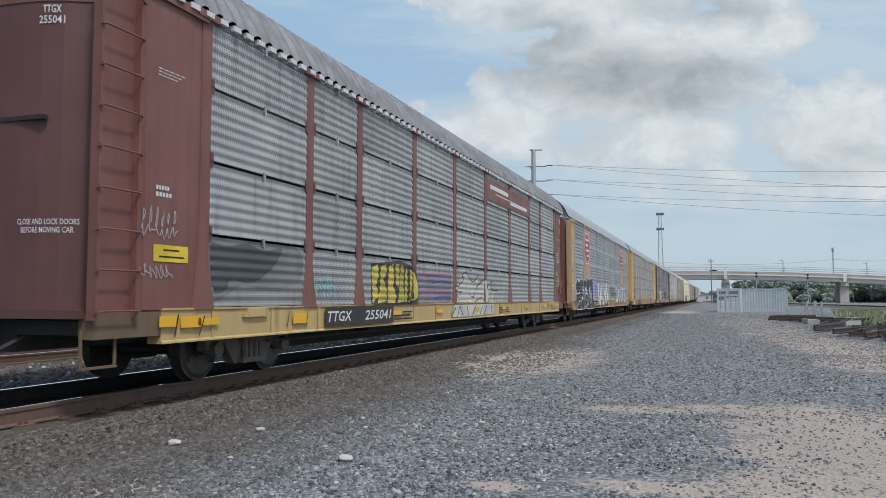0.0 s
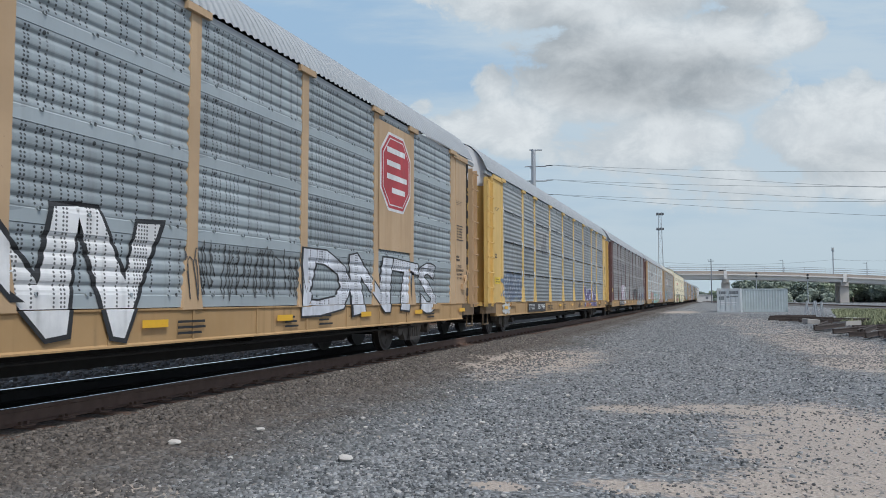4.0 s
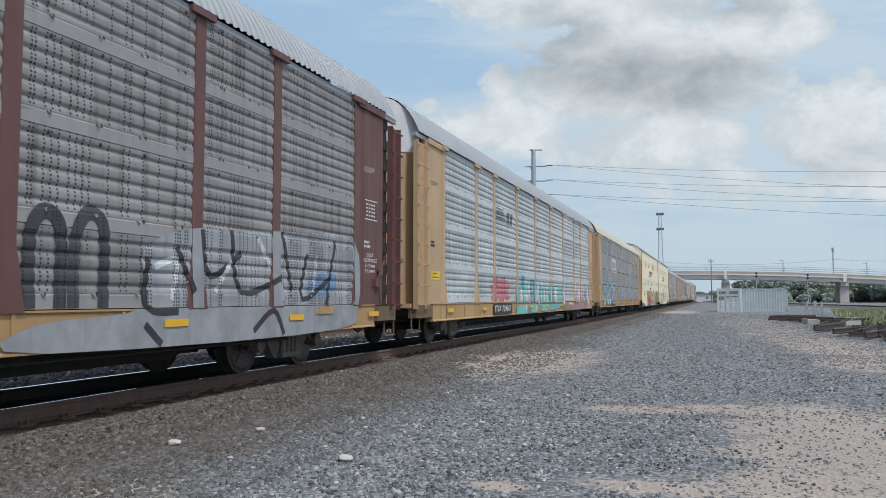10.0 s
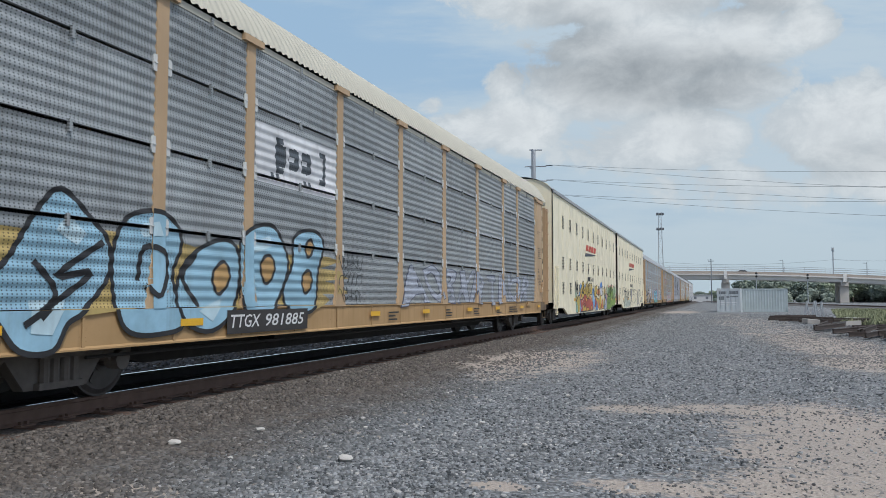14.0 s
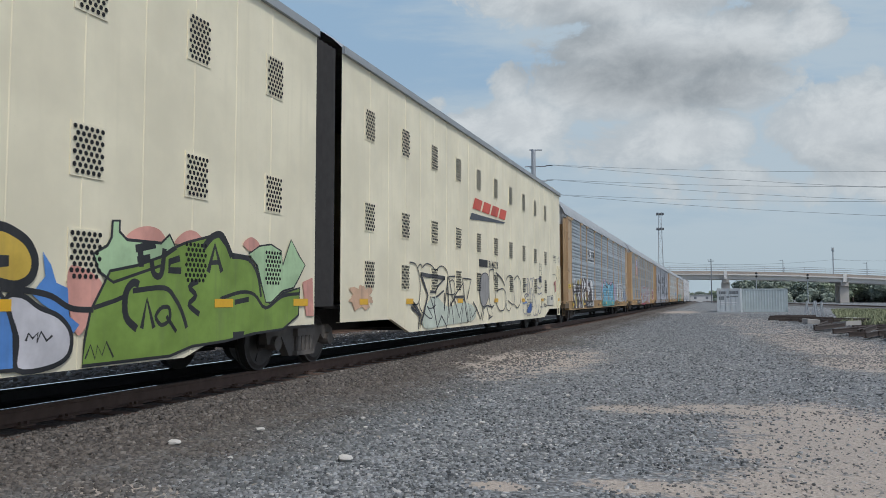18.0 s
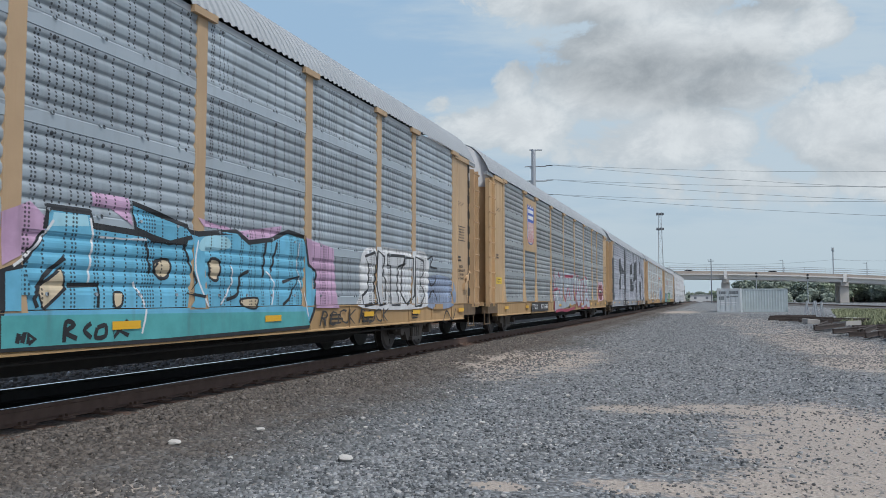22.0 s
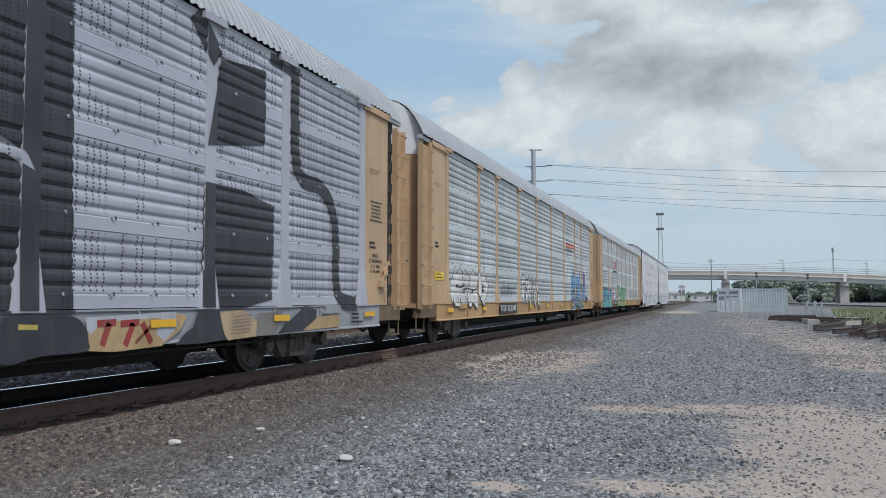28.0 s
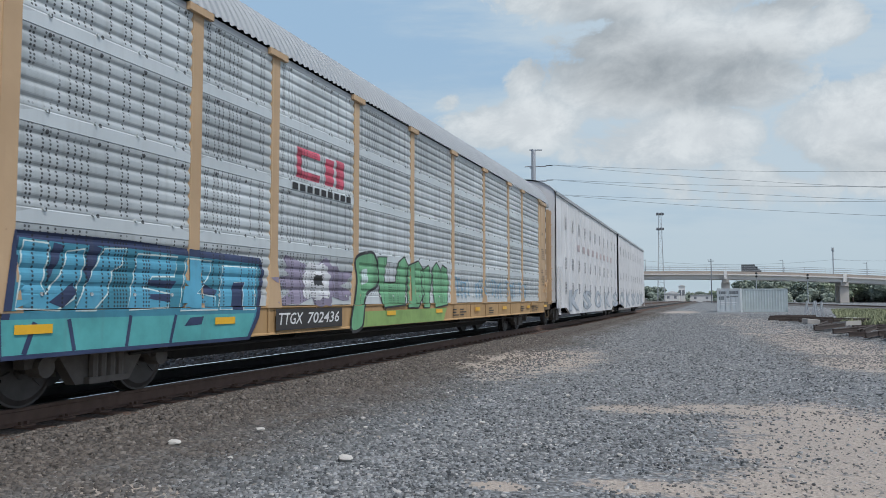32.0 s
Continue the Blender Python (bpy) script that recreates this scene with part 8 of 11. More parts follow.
shape(H, ((4.68, 1.48), (4.93, 1.52), (5.01, 1.2), (5.25, 1.2), (5.33, 1.57), (5.46, 1.58), (5.36, 0.98), (5.24, 0.65), (4.87, 0.68), (4.77, 1.06)), WHT, "band", None, 0, 0.02, 0)
shape(H, ((5.01, 1.2), (5.25, 1.16), (5.36, 0.9), (5.3, 0.65), (5.05, 0.76), (4.92, 0.98)), TONES["och"], "band", None, 0, 0.024, 0)
shape(H, ((5.42, 2.18), (5.62, 2.12), (5.76, 1.9), (6.05, 1.92), (6.2, 1.69), (5.98, 1.72), (5.63, 1.59), (5.53, 1.73)), WHT, "band", None, 0, 0.02, 1)
shape(H, ((5.77, 1.43), (6.06, 1.52), (6.28, 1.37), (6.45, 1.04), (5.86, 1.01)), WHT, "band", None, 0, 0.02, 0)
shape(H, ((6.02, 1.43), (6.28, 1.43), (6.4, 1.06), (6.1, 1.03)), TONES["och"], "band", None, 0, 0.024, 0)
shape(H, ((6.42, 2.03), (6.74, 2.14), (6.87, 1.89), (6.67, 1.54), (6.43, 1.7)), WHT, "band", None, 0, 0.02, 1)
shape(H, ((6.95, 1.7), (7.34, 1.81), (7.53, 1.57), (7.26, 1.39), (7.06, 1.19), (7.2, 0.99), (7.01, 1.04), (6.89, 1.38)), WHT, "band", None, 0, 0.02, 0)
shape(H, ((7.71, 2.03), (7.99, 2.09), (8.4, 2.03), (8.62, 1.7), (8.63, 1.02), (8.32, 1.03), (8.21, 1.59), (7.9, 1.77), (7.81, 1.58)), WHT, "band", None, 0, 0.02, 1)
shape(H, ((7.6, 0.94), (7.98, 0.97), (7.99, 0.68), (7.7, 0.69)), WHT, "band", None, 0, 0.02, 0)
shape(H, ((8.49, 0.98), (8.81, 0.97), (8.75, 0.71), (8.54, 0.72)), WHT, "band", None, 0, 0.02, 0)
shape(H, ((1.86, 0.98), (2.05, 0.97), (2.15, 0.97), (2.22, 0.69), (1.87, 0.68)), TONES["och"], "band", BLK, 0.03, 0.02, 0)
trace(H, ((4.18, 0.79), (4.31, 0.81), (4.18, 0.7), (4.35, 0.72), (4.45, 0.82), (4.5, 0.73)), WHT, "band", 0.03, 0.026, 0)

# the long cyan piece of the eighth car
shape(H, ((12.32, 1.93), (12.66, 2.07), (12.91, 1.88), (12.71, 1.62), (12.34, 1.44)), TONES["mauv"], "band", None, 0, 0.008, 0)
shape(H, ((13.46, 2.26), (14.02, 2.26), (14.08, 1.95), (13.76, 2.11), (13.47, 2.11)), TONES["mauv"], "band", None, 0, 0.008, 0)
shape(H, ((15.27, 2.16), (16.16, 2.05), (17.37, 2.23), (17.21, 1.97), (16.45, 1.92), (15.89, 2.11), (15.39, 2.06)), TONES["mauv"], "band", None, 0, 0.008, 0)
shape(H, ((18.08, 2.11), (19.09, 1.99), (19.29, 0.97), (18.45, 0.98), (18.19, 1.57)), TONES["mauv"], "band", None, 0, 0.008, 0)
shape(H, ((12.87, 2.04), (13.43, 2.04), (13.48, 1.9), (14.32, 1.87), (14.42, 1.82), (15.05, 1.82), (15.1, 1.97), (15.28, 1.95), (16.16, 2.05), (16.45, 1.92), (17.05, 2), (17.55, 2.16), (18.08, 2.11), (18.19, 1.67), (18.48, 1.58), (18.36, 0.94), (18.17, 0.69), (14.74, 0.66), (13.01, 0.67), (12.35, 0.67), (12.34, 1.39), (12.55, 1.45), (12.71, 1.62), (12.84, 1.79)), TONES["cyan"], "band", BLK, 0.07, 0.012, 0)
shape(H, ((14.07, 2.21), (15.05, 2.03), (15.16, 1.9), (14.73, 1.8), (14.42, 1.85), (14.13, 1.92)), TONES["cyan"], "band", BLK, 0.06, 0.018, 0)
shape(H, ((12.34, 0.98), (18.07, 0.93), (18.23, 0.71), (14.74, 0.67), (12.35, 0.68)), TONES["teal"], "band", None, 0, 0.016, 0)
shape(H, ((12.94, 1.99), (13.39, 2), (13.42, 1.89), (12.91, 1.85)), TONES["lcya"], "band", None, 0, 0.016, 0)
shape(H, ((15.4, 1.92), (15.9, 1.96), (15.97, 1.81), (15.34, 1.74)), TONES["lcya"], "band", None, 0, 0.016, 1)
shape(H, ((12.76, 1.24), (13.07, 1.44), (13.12, 1.24), (12.84, 1.03)), TONES["crem"], "band", BLK, 0.04, 0.022, 0)
shape(H, ((14.45, 1.55), (14.73, 1.59), (14.72, 1.41), (14.54, 1.38)), TONES["crem"], "band", BLK, 0.04, 0.022, 1)
shape(H, ((15.55, 1.64), (15.78, 1.61), (15.72, 1.38), (15.56, 1.42)), TONES["crem"], "band", BLK, 0.04, 0.022, 1)
shape(H, ((16.26, 1.12), (16.69, 1.14), (16.62, 1), (16.33, 1.03)), TONES["crem"], "band", BLK, 0.03, 0.022, 1)
shape(H, ((13.8, 1.19), (13.93, 1.19), (13.93, 1.07), (13.83, 1.04)), TONES["crem"], "band", BLK, 0.03, 0.022, 1)
trace(H, ((12.46, 1.44), (12.71, 1.62), (12.94, 1.91)), WHT, "band", 0.03, 0.022, 1)
trace(H, ((13.43, 1.98), (13.48, 1.78), (13.42, 1.27)), WHT, "band", 0.03, 0.022, 0)
trace(H, ((13.56, 1.79), (14.32, 1.81)), WHT, "band", 0.03, 0.022, 0)
trace(H, ((15.28, 1.87), (15.23, 1.48), (15.49, 1.02)), WHT, "band", 0.03, 0.022, 1)
trace(H, ((16.04, 1.58), (16.05, 1.35), (15.79, 1.05)), WHT, "band", 0.03, 0.022, 1)
trace(H, ((16.91, 1.53), (17.15, 1.37), (17.08, 1.04)), WHT, "band", 0.03, 0.022, 1)
trace(H, ((17.9, 2.01), (17.82, 1.65), (18.17, 0.85)), WHT, "band", 0.03, 0.022, 0)
trace(H, ((14.1, 1.32), (14.3, 1.06), (14.24, 0.74)), WHT, "band", 0.03, 0.022, 1)
trace(H, ((13.1, 1.55), (12.83, 1.35), (12.73, 1.13), (12.77, 1.05)), BLK, "band", 0.05, 0.024, 0)
trace(H, ((13.15, 1.27), (13.58, 1.28), (13.57, 1.04)), BLK, "band", 0.05, 0.024, 0)
trace(H, ((14.32, 1.78), (14.39, 1.42), (14.53, 1.56)), BLK, "band", 0.04, 0.024, 0)
trace(H, ((15, 1.82), (15.24, 1.34), (15.07, 1.2), (15.42, 1.16)), BLK, "band", 0.04, 0.024, 0)
trace(H, ((15.92, 1.12), (16.19, 1.2), (16.25, 1.43), (16.46, 1.52)), BLK, "band", 0.05, 0.024, 1)
trace(H, ((16.9, 1.95), (16.83, 1.45)), BLK, "band", 0.05, 0.024, 0)
trace(H, ((17.21, 1.97), (17.06, 1.54)), BLK, "band", 0.05, 0.024, 0)
trace(H, ((17.39, 1.38), (17.91, 1.48), (17.57, 1.12), (17.4, 1.04)), BLK, "band", 0.05, 0.024, 0)
trace(H, ((12.52, 0.72), (12.54, 0.81), (12.53, 0.76), (12.58, 0.77), (12.61, 0.82), (12.58, 0.72)), BLK, "band", 0.05, 0.024, 0)
trace(H, ((12.65, 0.71), (12.65, 0.8), (12.73, 0.75), (12.65, 0.71)), BLK, "band", 0.05, 0.024, 0)
trace(H, ((13.09, 0.7), (13.11, 0.9), (13.22, 0.87), (13.11, 0.8), (13.26, 0.73)), BLK, "band", 0.05, 0.024, 1)
trace(H, ((13.45, 0.88), (13.36, 0.81), (13.46, 0.73)), BLK, "band", 0.05, 0.024, 1)
trace(H, ((13.54, 0.83), (13.52, 0.73), (13.66, 0.74), (13.66, 0.85), (13.54, 0.83)), BLK, "band", 0.05, 0.024, 1)
trace(H, ((13.79, 0.87), (13.79, 0.72), (14, 0.9), (13.84, 0.8), (14.02, 0.73)), BLK, "band", 0.05, 0.024, 0)

# teal and green letters of the twelfth car
shape(L, ((2.02, 1.75), (2.56, 1.74), (3.53, 1.74), (4.42, 1.71), (6.21, 1.67), (6.29, 1.53), (6.12, 0.88), (5.91, 0.61), (3.64, 0.61), (1.87, 0.61), (1.86, 0.77), (1.92, 1.08)), TONES["dtea"], "band", TONES["navy"], 0.09, 0.01, 0)
shape(L, ((1.85, 0.94), (6.05, 0.93), (5.87, 0.61), (3.55, 0.61), (1.87, 0.61)), TONES["teal"], "band", None, 0, 0.014, 0)
shape(L, ((2.1, 1.69), (2.39, 1.68), (2.42, 1.63), (2.33, 1.29), (2.37, 1.18), (2.58, 1.41), (2.64, 1.61), (2.87, 1.65), (2.87, 1.48), (2.73, 1.13), (2.52, 1.02), (1.99, 1.04), (2.04, 1.29)), TONES["ltea"], "band", TONES["pale"], 0.02, 0.018, 0)
shape(L, ((2.46, 1.69), (2.6, 1.67), (2.5, 1.46), (2.4, 1.32), (2.37, 1.27)), TONES["navy"], "band", None, 0, 0.022, 0)
shape(L, ((2.41, 1.1), (2.73, 1.3), (2.77, 1.19), (2.59, 1.04)), TONES["navy"], "band", None, 0, 0.022, 0)
shape(L, ((3.15, 1.67), (3.49, 1.69), (3.41, 1.5), (3.28, 1.43), (3.21, 1.19), (3.01, 1.01), (2.74, 1.01), (2.88, 1.25)), TONES["ltea"], "band", TONES["pale"], 0.02, 0.018, 0)
shape(L, ((2.94, 1.72), (3.11, 1.67), (2.92, 1.3), (2.87, 1.42)), TONES["navy"], "band", None, 0, 0.022, 0)
shape(L, ((3.67, 1.64), (4.37, 1.64), (4.33, 1.4), (3.92, 1.39), (3.78, 1.26), (4.23, 1.19), (4.21, 1.03), (3.51, 1.01), (3.59, 1.32)), TONES["ltea"], "band", TONES["pale"], 0.02, 0.018, 0)
shape(L, ((3.84, 1.35), (4.35, 1.35), (4.28, 1.25), (3.85, 1.29)), TONES["navy"], "band", None, 0, 0.022, 0)
shape(L, ((3.88, 1.19), (4.23, 1.19), (4.23, 1.09), (3.88, 1.13)), TONES["navy"], "band", None, 0, 0.022, 0)
shape(L, ((4.54, 1.63), (5.06, 1.62), (5.01, 1.42), (4.72, 1.2), (5.14, 1.16), (5.17, 0.99), (4.4, 0.99), (4.49, 1.33)), TONES["ltea"], "band", TONES["pale"], 0.02, 0.018, 0)
shape(L, ((4.83, 1.34), (5.19, 1.24), (5.13, 1.18), (4.78, 1.18)), TONES["navy"], "band", None, 0, 0.022, 0)
shape(L, ((5.31, 1.57), (6.14, 1.57), (6.05, 0.98), (5.76, 0.98), (5.81, 1.36), (5.58, 1.35), (5.49, 0.99), (5.21, 0.99)), TONES["ltea"], "band", TONES["pale"], 0.02, 0.018, 0)
shape(L, ((5.54, 1.35), (5.81, 1.36), (5.74, 0.98), (5.49, 0.99)), TONES["navy"], "band", None, 0, 0.022, 0)
trace(L, ((2.23, 0.91), (2.11, 0.61)), TONES["navy"], "band", 0.06, 0.022, 0)
trace(L, ((2.65, 0.93), (2.73, 0.61)), TONES["navy"], "band", 0.05, 0.022, 0)
trace(L, ((3.54, 0.95), (3.48, 0.61)), TONES["navy"], "band", 0.05, 0.022, 0)
trace(L, ((4.32, 0.94), (4.22, 0.61)), TONES["navy"], "band", 0.05, 0.022, 0)
shape(L, ((4.59, 0.9), (4.87, 0.91), (4.82, 0.81), (4.48, 0.8)), TONES["navy"], "band", None, 0, 0.022, 0)
shape(L, ((9.35, 0.89), (14.52, 0.91), (14.3, 0.61), (9.65, 0.61)), TONES["oliv"], "band", None, 0, 0.01, 0)
shape(L, ((9.38, 1.84), (9.79, 1.98), (10.23, 1.99), (10.45, 1.67), (10.4, 1.39), (9.93, 1.22), (9.76, 0.96), (9.65, 0.61), (9.17, 0.61), (9.43, 1.43)), TONES["gree"], "band", BLK, 0.06, 0.014, 1)
shape(L, ((9.67, 1.66), (9.92, 1.7), (9.98, 1.44), (9.68, 1.38)), TONES["pale"], "band", None, 0, 0.018, 0)
shape(L, ((10.4, 1.94), (10.87, 1.96), (10.74, 1.45), (11.32, 1.46), (11.47, 1.88), (11.79, 2.01), (12.02, 1.84), (11.84, 1), (10.7, 0.95), (10.52, 1.23)), TONES["gree"], "band", BLK, 0.04, 0.016, 0)
shape(L, ((12.02, 1.84), (12.63, 1.96), (12.99, 1.75), (12.81, 1.49), (13.06, 1.24), (12.58, 0.93), (11.97, 0.94)), TONES["gree"], "band", BLK, 0.04, 0.018, 0)
shape(L, ((12.81, 1.74), (13.29, 1.89), (13.55, 1.64), (13.31, 0.92), (12.94, 0.93)), TONES["gree"], "band", BLK, 0.04, 0.016, 0)
shape(L, ((13.55, 1.83), (13.83, 1.98), (14.15, 1.79), (14.24, 1.93), (14.58, 1.87), (14.79, 1.53), (14.6, 0.98), (13.7, 0.92)), TONES["gree"], "band", BLK, 0.04, 0.018, 0)

# turquoise, teal and pink forms on the fifth car
shape(E, ((10.11, 1.91), (10.29, 1.9), (10.51, 1.9), (10.61, 1.83), (10.62, 1.61), (10.43, 1.5), (10.13, 1.43)), TONES["dt"], "band", None, 0, 0.01, 1)
shape(E, ((9.25, 1.53), (10.3, 1.57), (11.5, 1.6), (12.25, 1.77), (12.3, 1), (9.26, 0.99)), TONES["tq"], "band", None, 0, 0.008, 0)
shape(E, ((11.5, 1.81), (12.25, 1.81), (12.28, 1), (11.5, 0.99)), TONES["dt"], "band", None, 0, 0.01, 0)
shape(E, ((9.96, 1.38), (10.25, 1.49), (10.32, 1.18), (10.21, 1.03), (9.92, 1.03)), TONES["pk"], "band", None, 0, 0.014, 1)
shape(E, ((10.49, 1.55), (10.75, 1.62), (10.97, 1.58), (11.01, 1.3), (10.77, 1.29), (10.71, 1.08), (10.92, 1.01), (10.51, 1.01), (10.44, 1.29)), TONES["tq2"], "band", None, 0, 0.012, 1)
shape(E, ((10.69, 1.32), (10.8, 1.35), (10.84, 1.24), (11.01, 1.3), (11.04, 1.55), (11.23, 1.59), (11.46, 1.54), (11.46, 1), (10.92, 1.02), (10.77, 1.13)), TONES["pk"], "band", None, 0, 0.014, 1)
shape(E, ((11.76, 1.59), (11.89, 1.59), (11.89, 1.38), (11.76, 1.37)), TONES["pk"], "band", None, 0, 0.014, 0)
shape(E, ((11.77, 1.19), (11.9, 1.19), (11.91, 1), (11.78, 1.01)), TONES["pk"], "band", None, 0, 0.014, 0)
shape(E, ((12.28, 1.58), (12.4, 1.62), (12.55, 1.58), (12.54, 0.99), (12.17, 0.99)), TONES["tq2"], "band", None, 0, 0.012, 0)
shape(E, ((12.6, 1.61), (15.03, 1.62), (18.23, 1.69), (17.83, 0.97), (15.02, 0.97), (12.6, 0.98)), TONES["tq"], "band", None, 0, 0.01, 0)
shape(E, ((12.6, 1.59), (12.81, 1.57), (12.75, 0.99), (12.6, 0.98)), TONES["dt"], "band", None, 0, 0.012, 0)
shape(E, ((13.09, 1.62), (13.32, 1.59), (13.25, 0.98), (13.08, 0.99)), TONES["dt"], "band", None, 0, 0.012, 0)
shape(E, ((12.74, 1.53), (13.03, 1.65), (13.05, 0.99), (12.7, 0.98)), TONES["pk"], "band", None, 0, 0.014, 1)
shape(E, ((13.38, 1.49), (13.53, 1.49), (13.49, 0.98), (13.35, 0.98)), TONES["pk"], "band", None, 0, 0.014, 0)
shape(E, ((13.95, 1.5), (14.15, 1.51), (14.16, 1.01), (13.96, 1.01)), TONES["pk"], "band", None, 0, 0.014, 0)
shape(E, ((14.4, 1.64), (14.57, 1.64), (14.56, 0.96), (14.39, 0.97)), TONES["pk"], "band", None, 0, 0.014, 0)
shape(E, ((15.12, 1.42), (15.28, 1.46), (15.26, 0.99), (15.1, 0.97)), TONES["pk"], "band", None, 0, 0.014, 0)
shape(E, ((16.07, 1.39), (16.26, 1.58), (16.65, 1.59), (16.56, 1.03), (16.14, 0.99)), TONES["pk"], "band", None, 0, 0.014, 1)
shape(E, ((15.62, 1.56), (15.88, 1.57), (15.77, 0.99), (15.59, 0.99)), TONES["dt"], "band", None, 0, 0.014, 0)
shape(E, ((17.87, 1.43), (18.1, 1.64), (18.36, 1.43), (18.62, 1.12), (18.2, 0.96), (17.8, 1.02)), TONES["pk"], "band", None, 0, 0.014, 1)
shape(E, ((9.27, 0.89), (10.31, 0.92), (18.2, 0.89), (16.43, 0.68), (10.33, 0.61), (9.28, 0.61)), TONES["tq"], "band", None, 0, 0.01, 0)
shape(E, ((10.64, 0.9), (10.83, 0.91), (10.8, 0.78), (10.7, 0.75)), TONES["pk"], "band", None, 0, 0.014, 1)
shape(E, ((11.05, 0.87), (11.43, 0.87), (11.36, 0.65), (10.98, 0.64)), TONES["taup"], "band", None, 0, 0.014, 1)
shape(E, ((11.47, 0.88), (11.63, 0.9), (11.52, 0.64), (11.36, 0.63)), TONES["dt"], "band", None, 0, 0.014, 0)
shape(E, ((12.76, 0.89), (13.2, 0.9), (13.09, 0.64), (12.66, 0.63)), TONES["orb"], "band", None, 0, 0.014, 0)
shape(E, ((13.2, 0.88), (13.49, 0.89), (13.38, 0.65), (13.09, 0.65)), TONES["dt"], "band", None, 0, 0.014, 0)
shape(E, ((11.84, 0.88), (11.95, 0.89), (11.89, 0.76)), TONES["pk"], "band", None, 0, 0.016, 0)
shape(E, ((12.3, 0.87), (12.45, 0.88), (12.36, 0.69)), TONES["pk"], "band", None, 0, 0.016, 0)
shape(E, ((14.64, 0.87), (14.94, 0.88), (14.79, 0.68), (14.49, 0.67)), TONES["orb"], "band", None, 0, 0.014, 0)
shape(E, ((18.2, 0.85), (20.17, 0.86), (19.86, 0.63), (17.84, 0.61)), TONES["taup"], "band", None, 0, 0.012, 0)
shape(E, ((20.17, 0.86), (25.29, 0.88), (25.02, 0.63), (19.86, 0.63)), TONES["maur"], "band", None, 0, 0.012, 0)

# white and pink piece on the fourth car
shape(D, ((6.15, 1.91), (7.07, 2.07), (7.42, 2.03), (7.81, 2.13), (8.02, 2.07), (8.47, 1.98), (9.2, 1.98), (9.39, 1.97), (9.46, 1.71), (9.46, 1.32), (9.37, 1.03), (8.92, 1.02), (6.19, 1)), TONES["pkw"], "band", None, 0, 0.01, 0)
shape(D, ((6.18, 0.92), (7.45, 0.94), (8.9, 0.95), (9.12, 0.88), (9.04, 0.76), (8.19, 0.74), (6.19, 0.66)), TONES["pkw"], "band", None, 0, 0.01, 0)
shape(D, ((6.67, 1.73), (6.76, 1.87), (6.92, 1.89), (7.03, 1.77), (7.01, 1.52), (7.1, 1.38), (6.84, 1.27), (6.63, 1.5)), WHT, "band", None, 0, 0.014, 1)
shape(D, ((6.4, 1.35), (6.64, 1.27), (6.69, 1.06), (6.41, 1.04)), WHT, "band", None, 0, 0.014, 1)
shape(D, ((7.62, 1.82), (7.71, 1.97), (7.91, 2), (8.04, 1.85), (8, 1.63), (8.11, 1.52), (7.84, 1.4), (7.76, 1.56), (7.63, 1.6)), WHT, "band", None, 0, 0.014, 1)
shape(D, ((8.14, 1.8), (8.24, 1.87), (8.36, 1.82), (8.33, 1.65), (8.18, 1.64)), WHT, "band", None, 0, 0.014, 1)
shape(D, ((8.59, 1.9), (8.75, 2), (8.8, 1.92), (8.76, 1.73), (8.64, 1.72)), WHT, "band", None, 0, 0.014, 1)
shape(D, ((8.85, 1.8), (9.06, 1.97), (9.39, 1.97), (9.46, 1.78), (9.4, 1.51), (9.22, 1.32), (9.05, 1.13), (9.12, 1.5), (8.9, 1.56)), WHT, "band", None, 0, 0.014, 1)
shape(D, ((7.45, 1.44), (7.77, 1.5), (7.84, 1.29), (7.91, 1.18), (7.72, 1.03), (7.47, 1.03)), TONES["ice"], "band", None, 0, 0.013, 1)
shape(D, ((8.04, 1.52), (8.73, 1.61), (8.87, 1.19), (8.83, 1.03), (8.28, 1.03), (8.19, 1.3)), TONES["ice"], "band", None, 0, 0.013, 1)
shape(D, ((7.45, 0.94), (7.84, 0.94), (8.11, 0.92), (8.19, 0.86), (7.84, 0.85), (7.45, 0.87)), WHT, "band", None, 0, 0.014, 0)
shape(D, ((8.26, 0.9), (8.57, 0.91), (9.03, 0.93), (8.95, 0.77), (8.73, 0.8)), WHT, "band", None, 0, 0.014, 0)
trace(D, ((6.48, 1.49), (6.73, 1.41), (6.88, 1.56), (7.11, 1.28), (6.95, 1.13)), TONES["crim"], "band", 0.04, 0.018, 1)
trace(D, ((7.21, 1.48), (7.34, 1.18), (7.12, 1.06)), TONES["crim"], "band", 0.04, 0.018, 1)
trace(D, ((7.45, 1.46), (7.76, 1.53), (8.03, 1.63)), TONES["crim"], "band", 0.04, 0.018, 1)
trace(D, ((7.48, 1.39), (7.55, 1.18), (7.53, 1.04)), TONES["crim"], "band", 0.04, 0.018, 1)
trace(D, ((7.84, 1.29), (7.94, 1.4), (8.02, 1.13), (7.91, 1.18)), TONES["crim"], "band", 0.04, 0.018, 1)
trace(D, ((8.11, 1.52), (8.4, 1.65), (8.36, 1.76)), TONES["crim"], "band", 0.04, 0.018, 1)
trace(D, ((8.57, 1.48), (8.77, 1.61), (9.07, 1.63), (8.99, 1.47), (8.82, 1.49)), TONES["crim"], "band", 0.04, 0.018, 1)
trace(D, ((7.95, 1.18), (8.35, 1.19), (8.5, 1.1), (8.13, 1.07)), TONES["crim"], "band", 0.04, 0.018, 1)
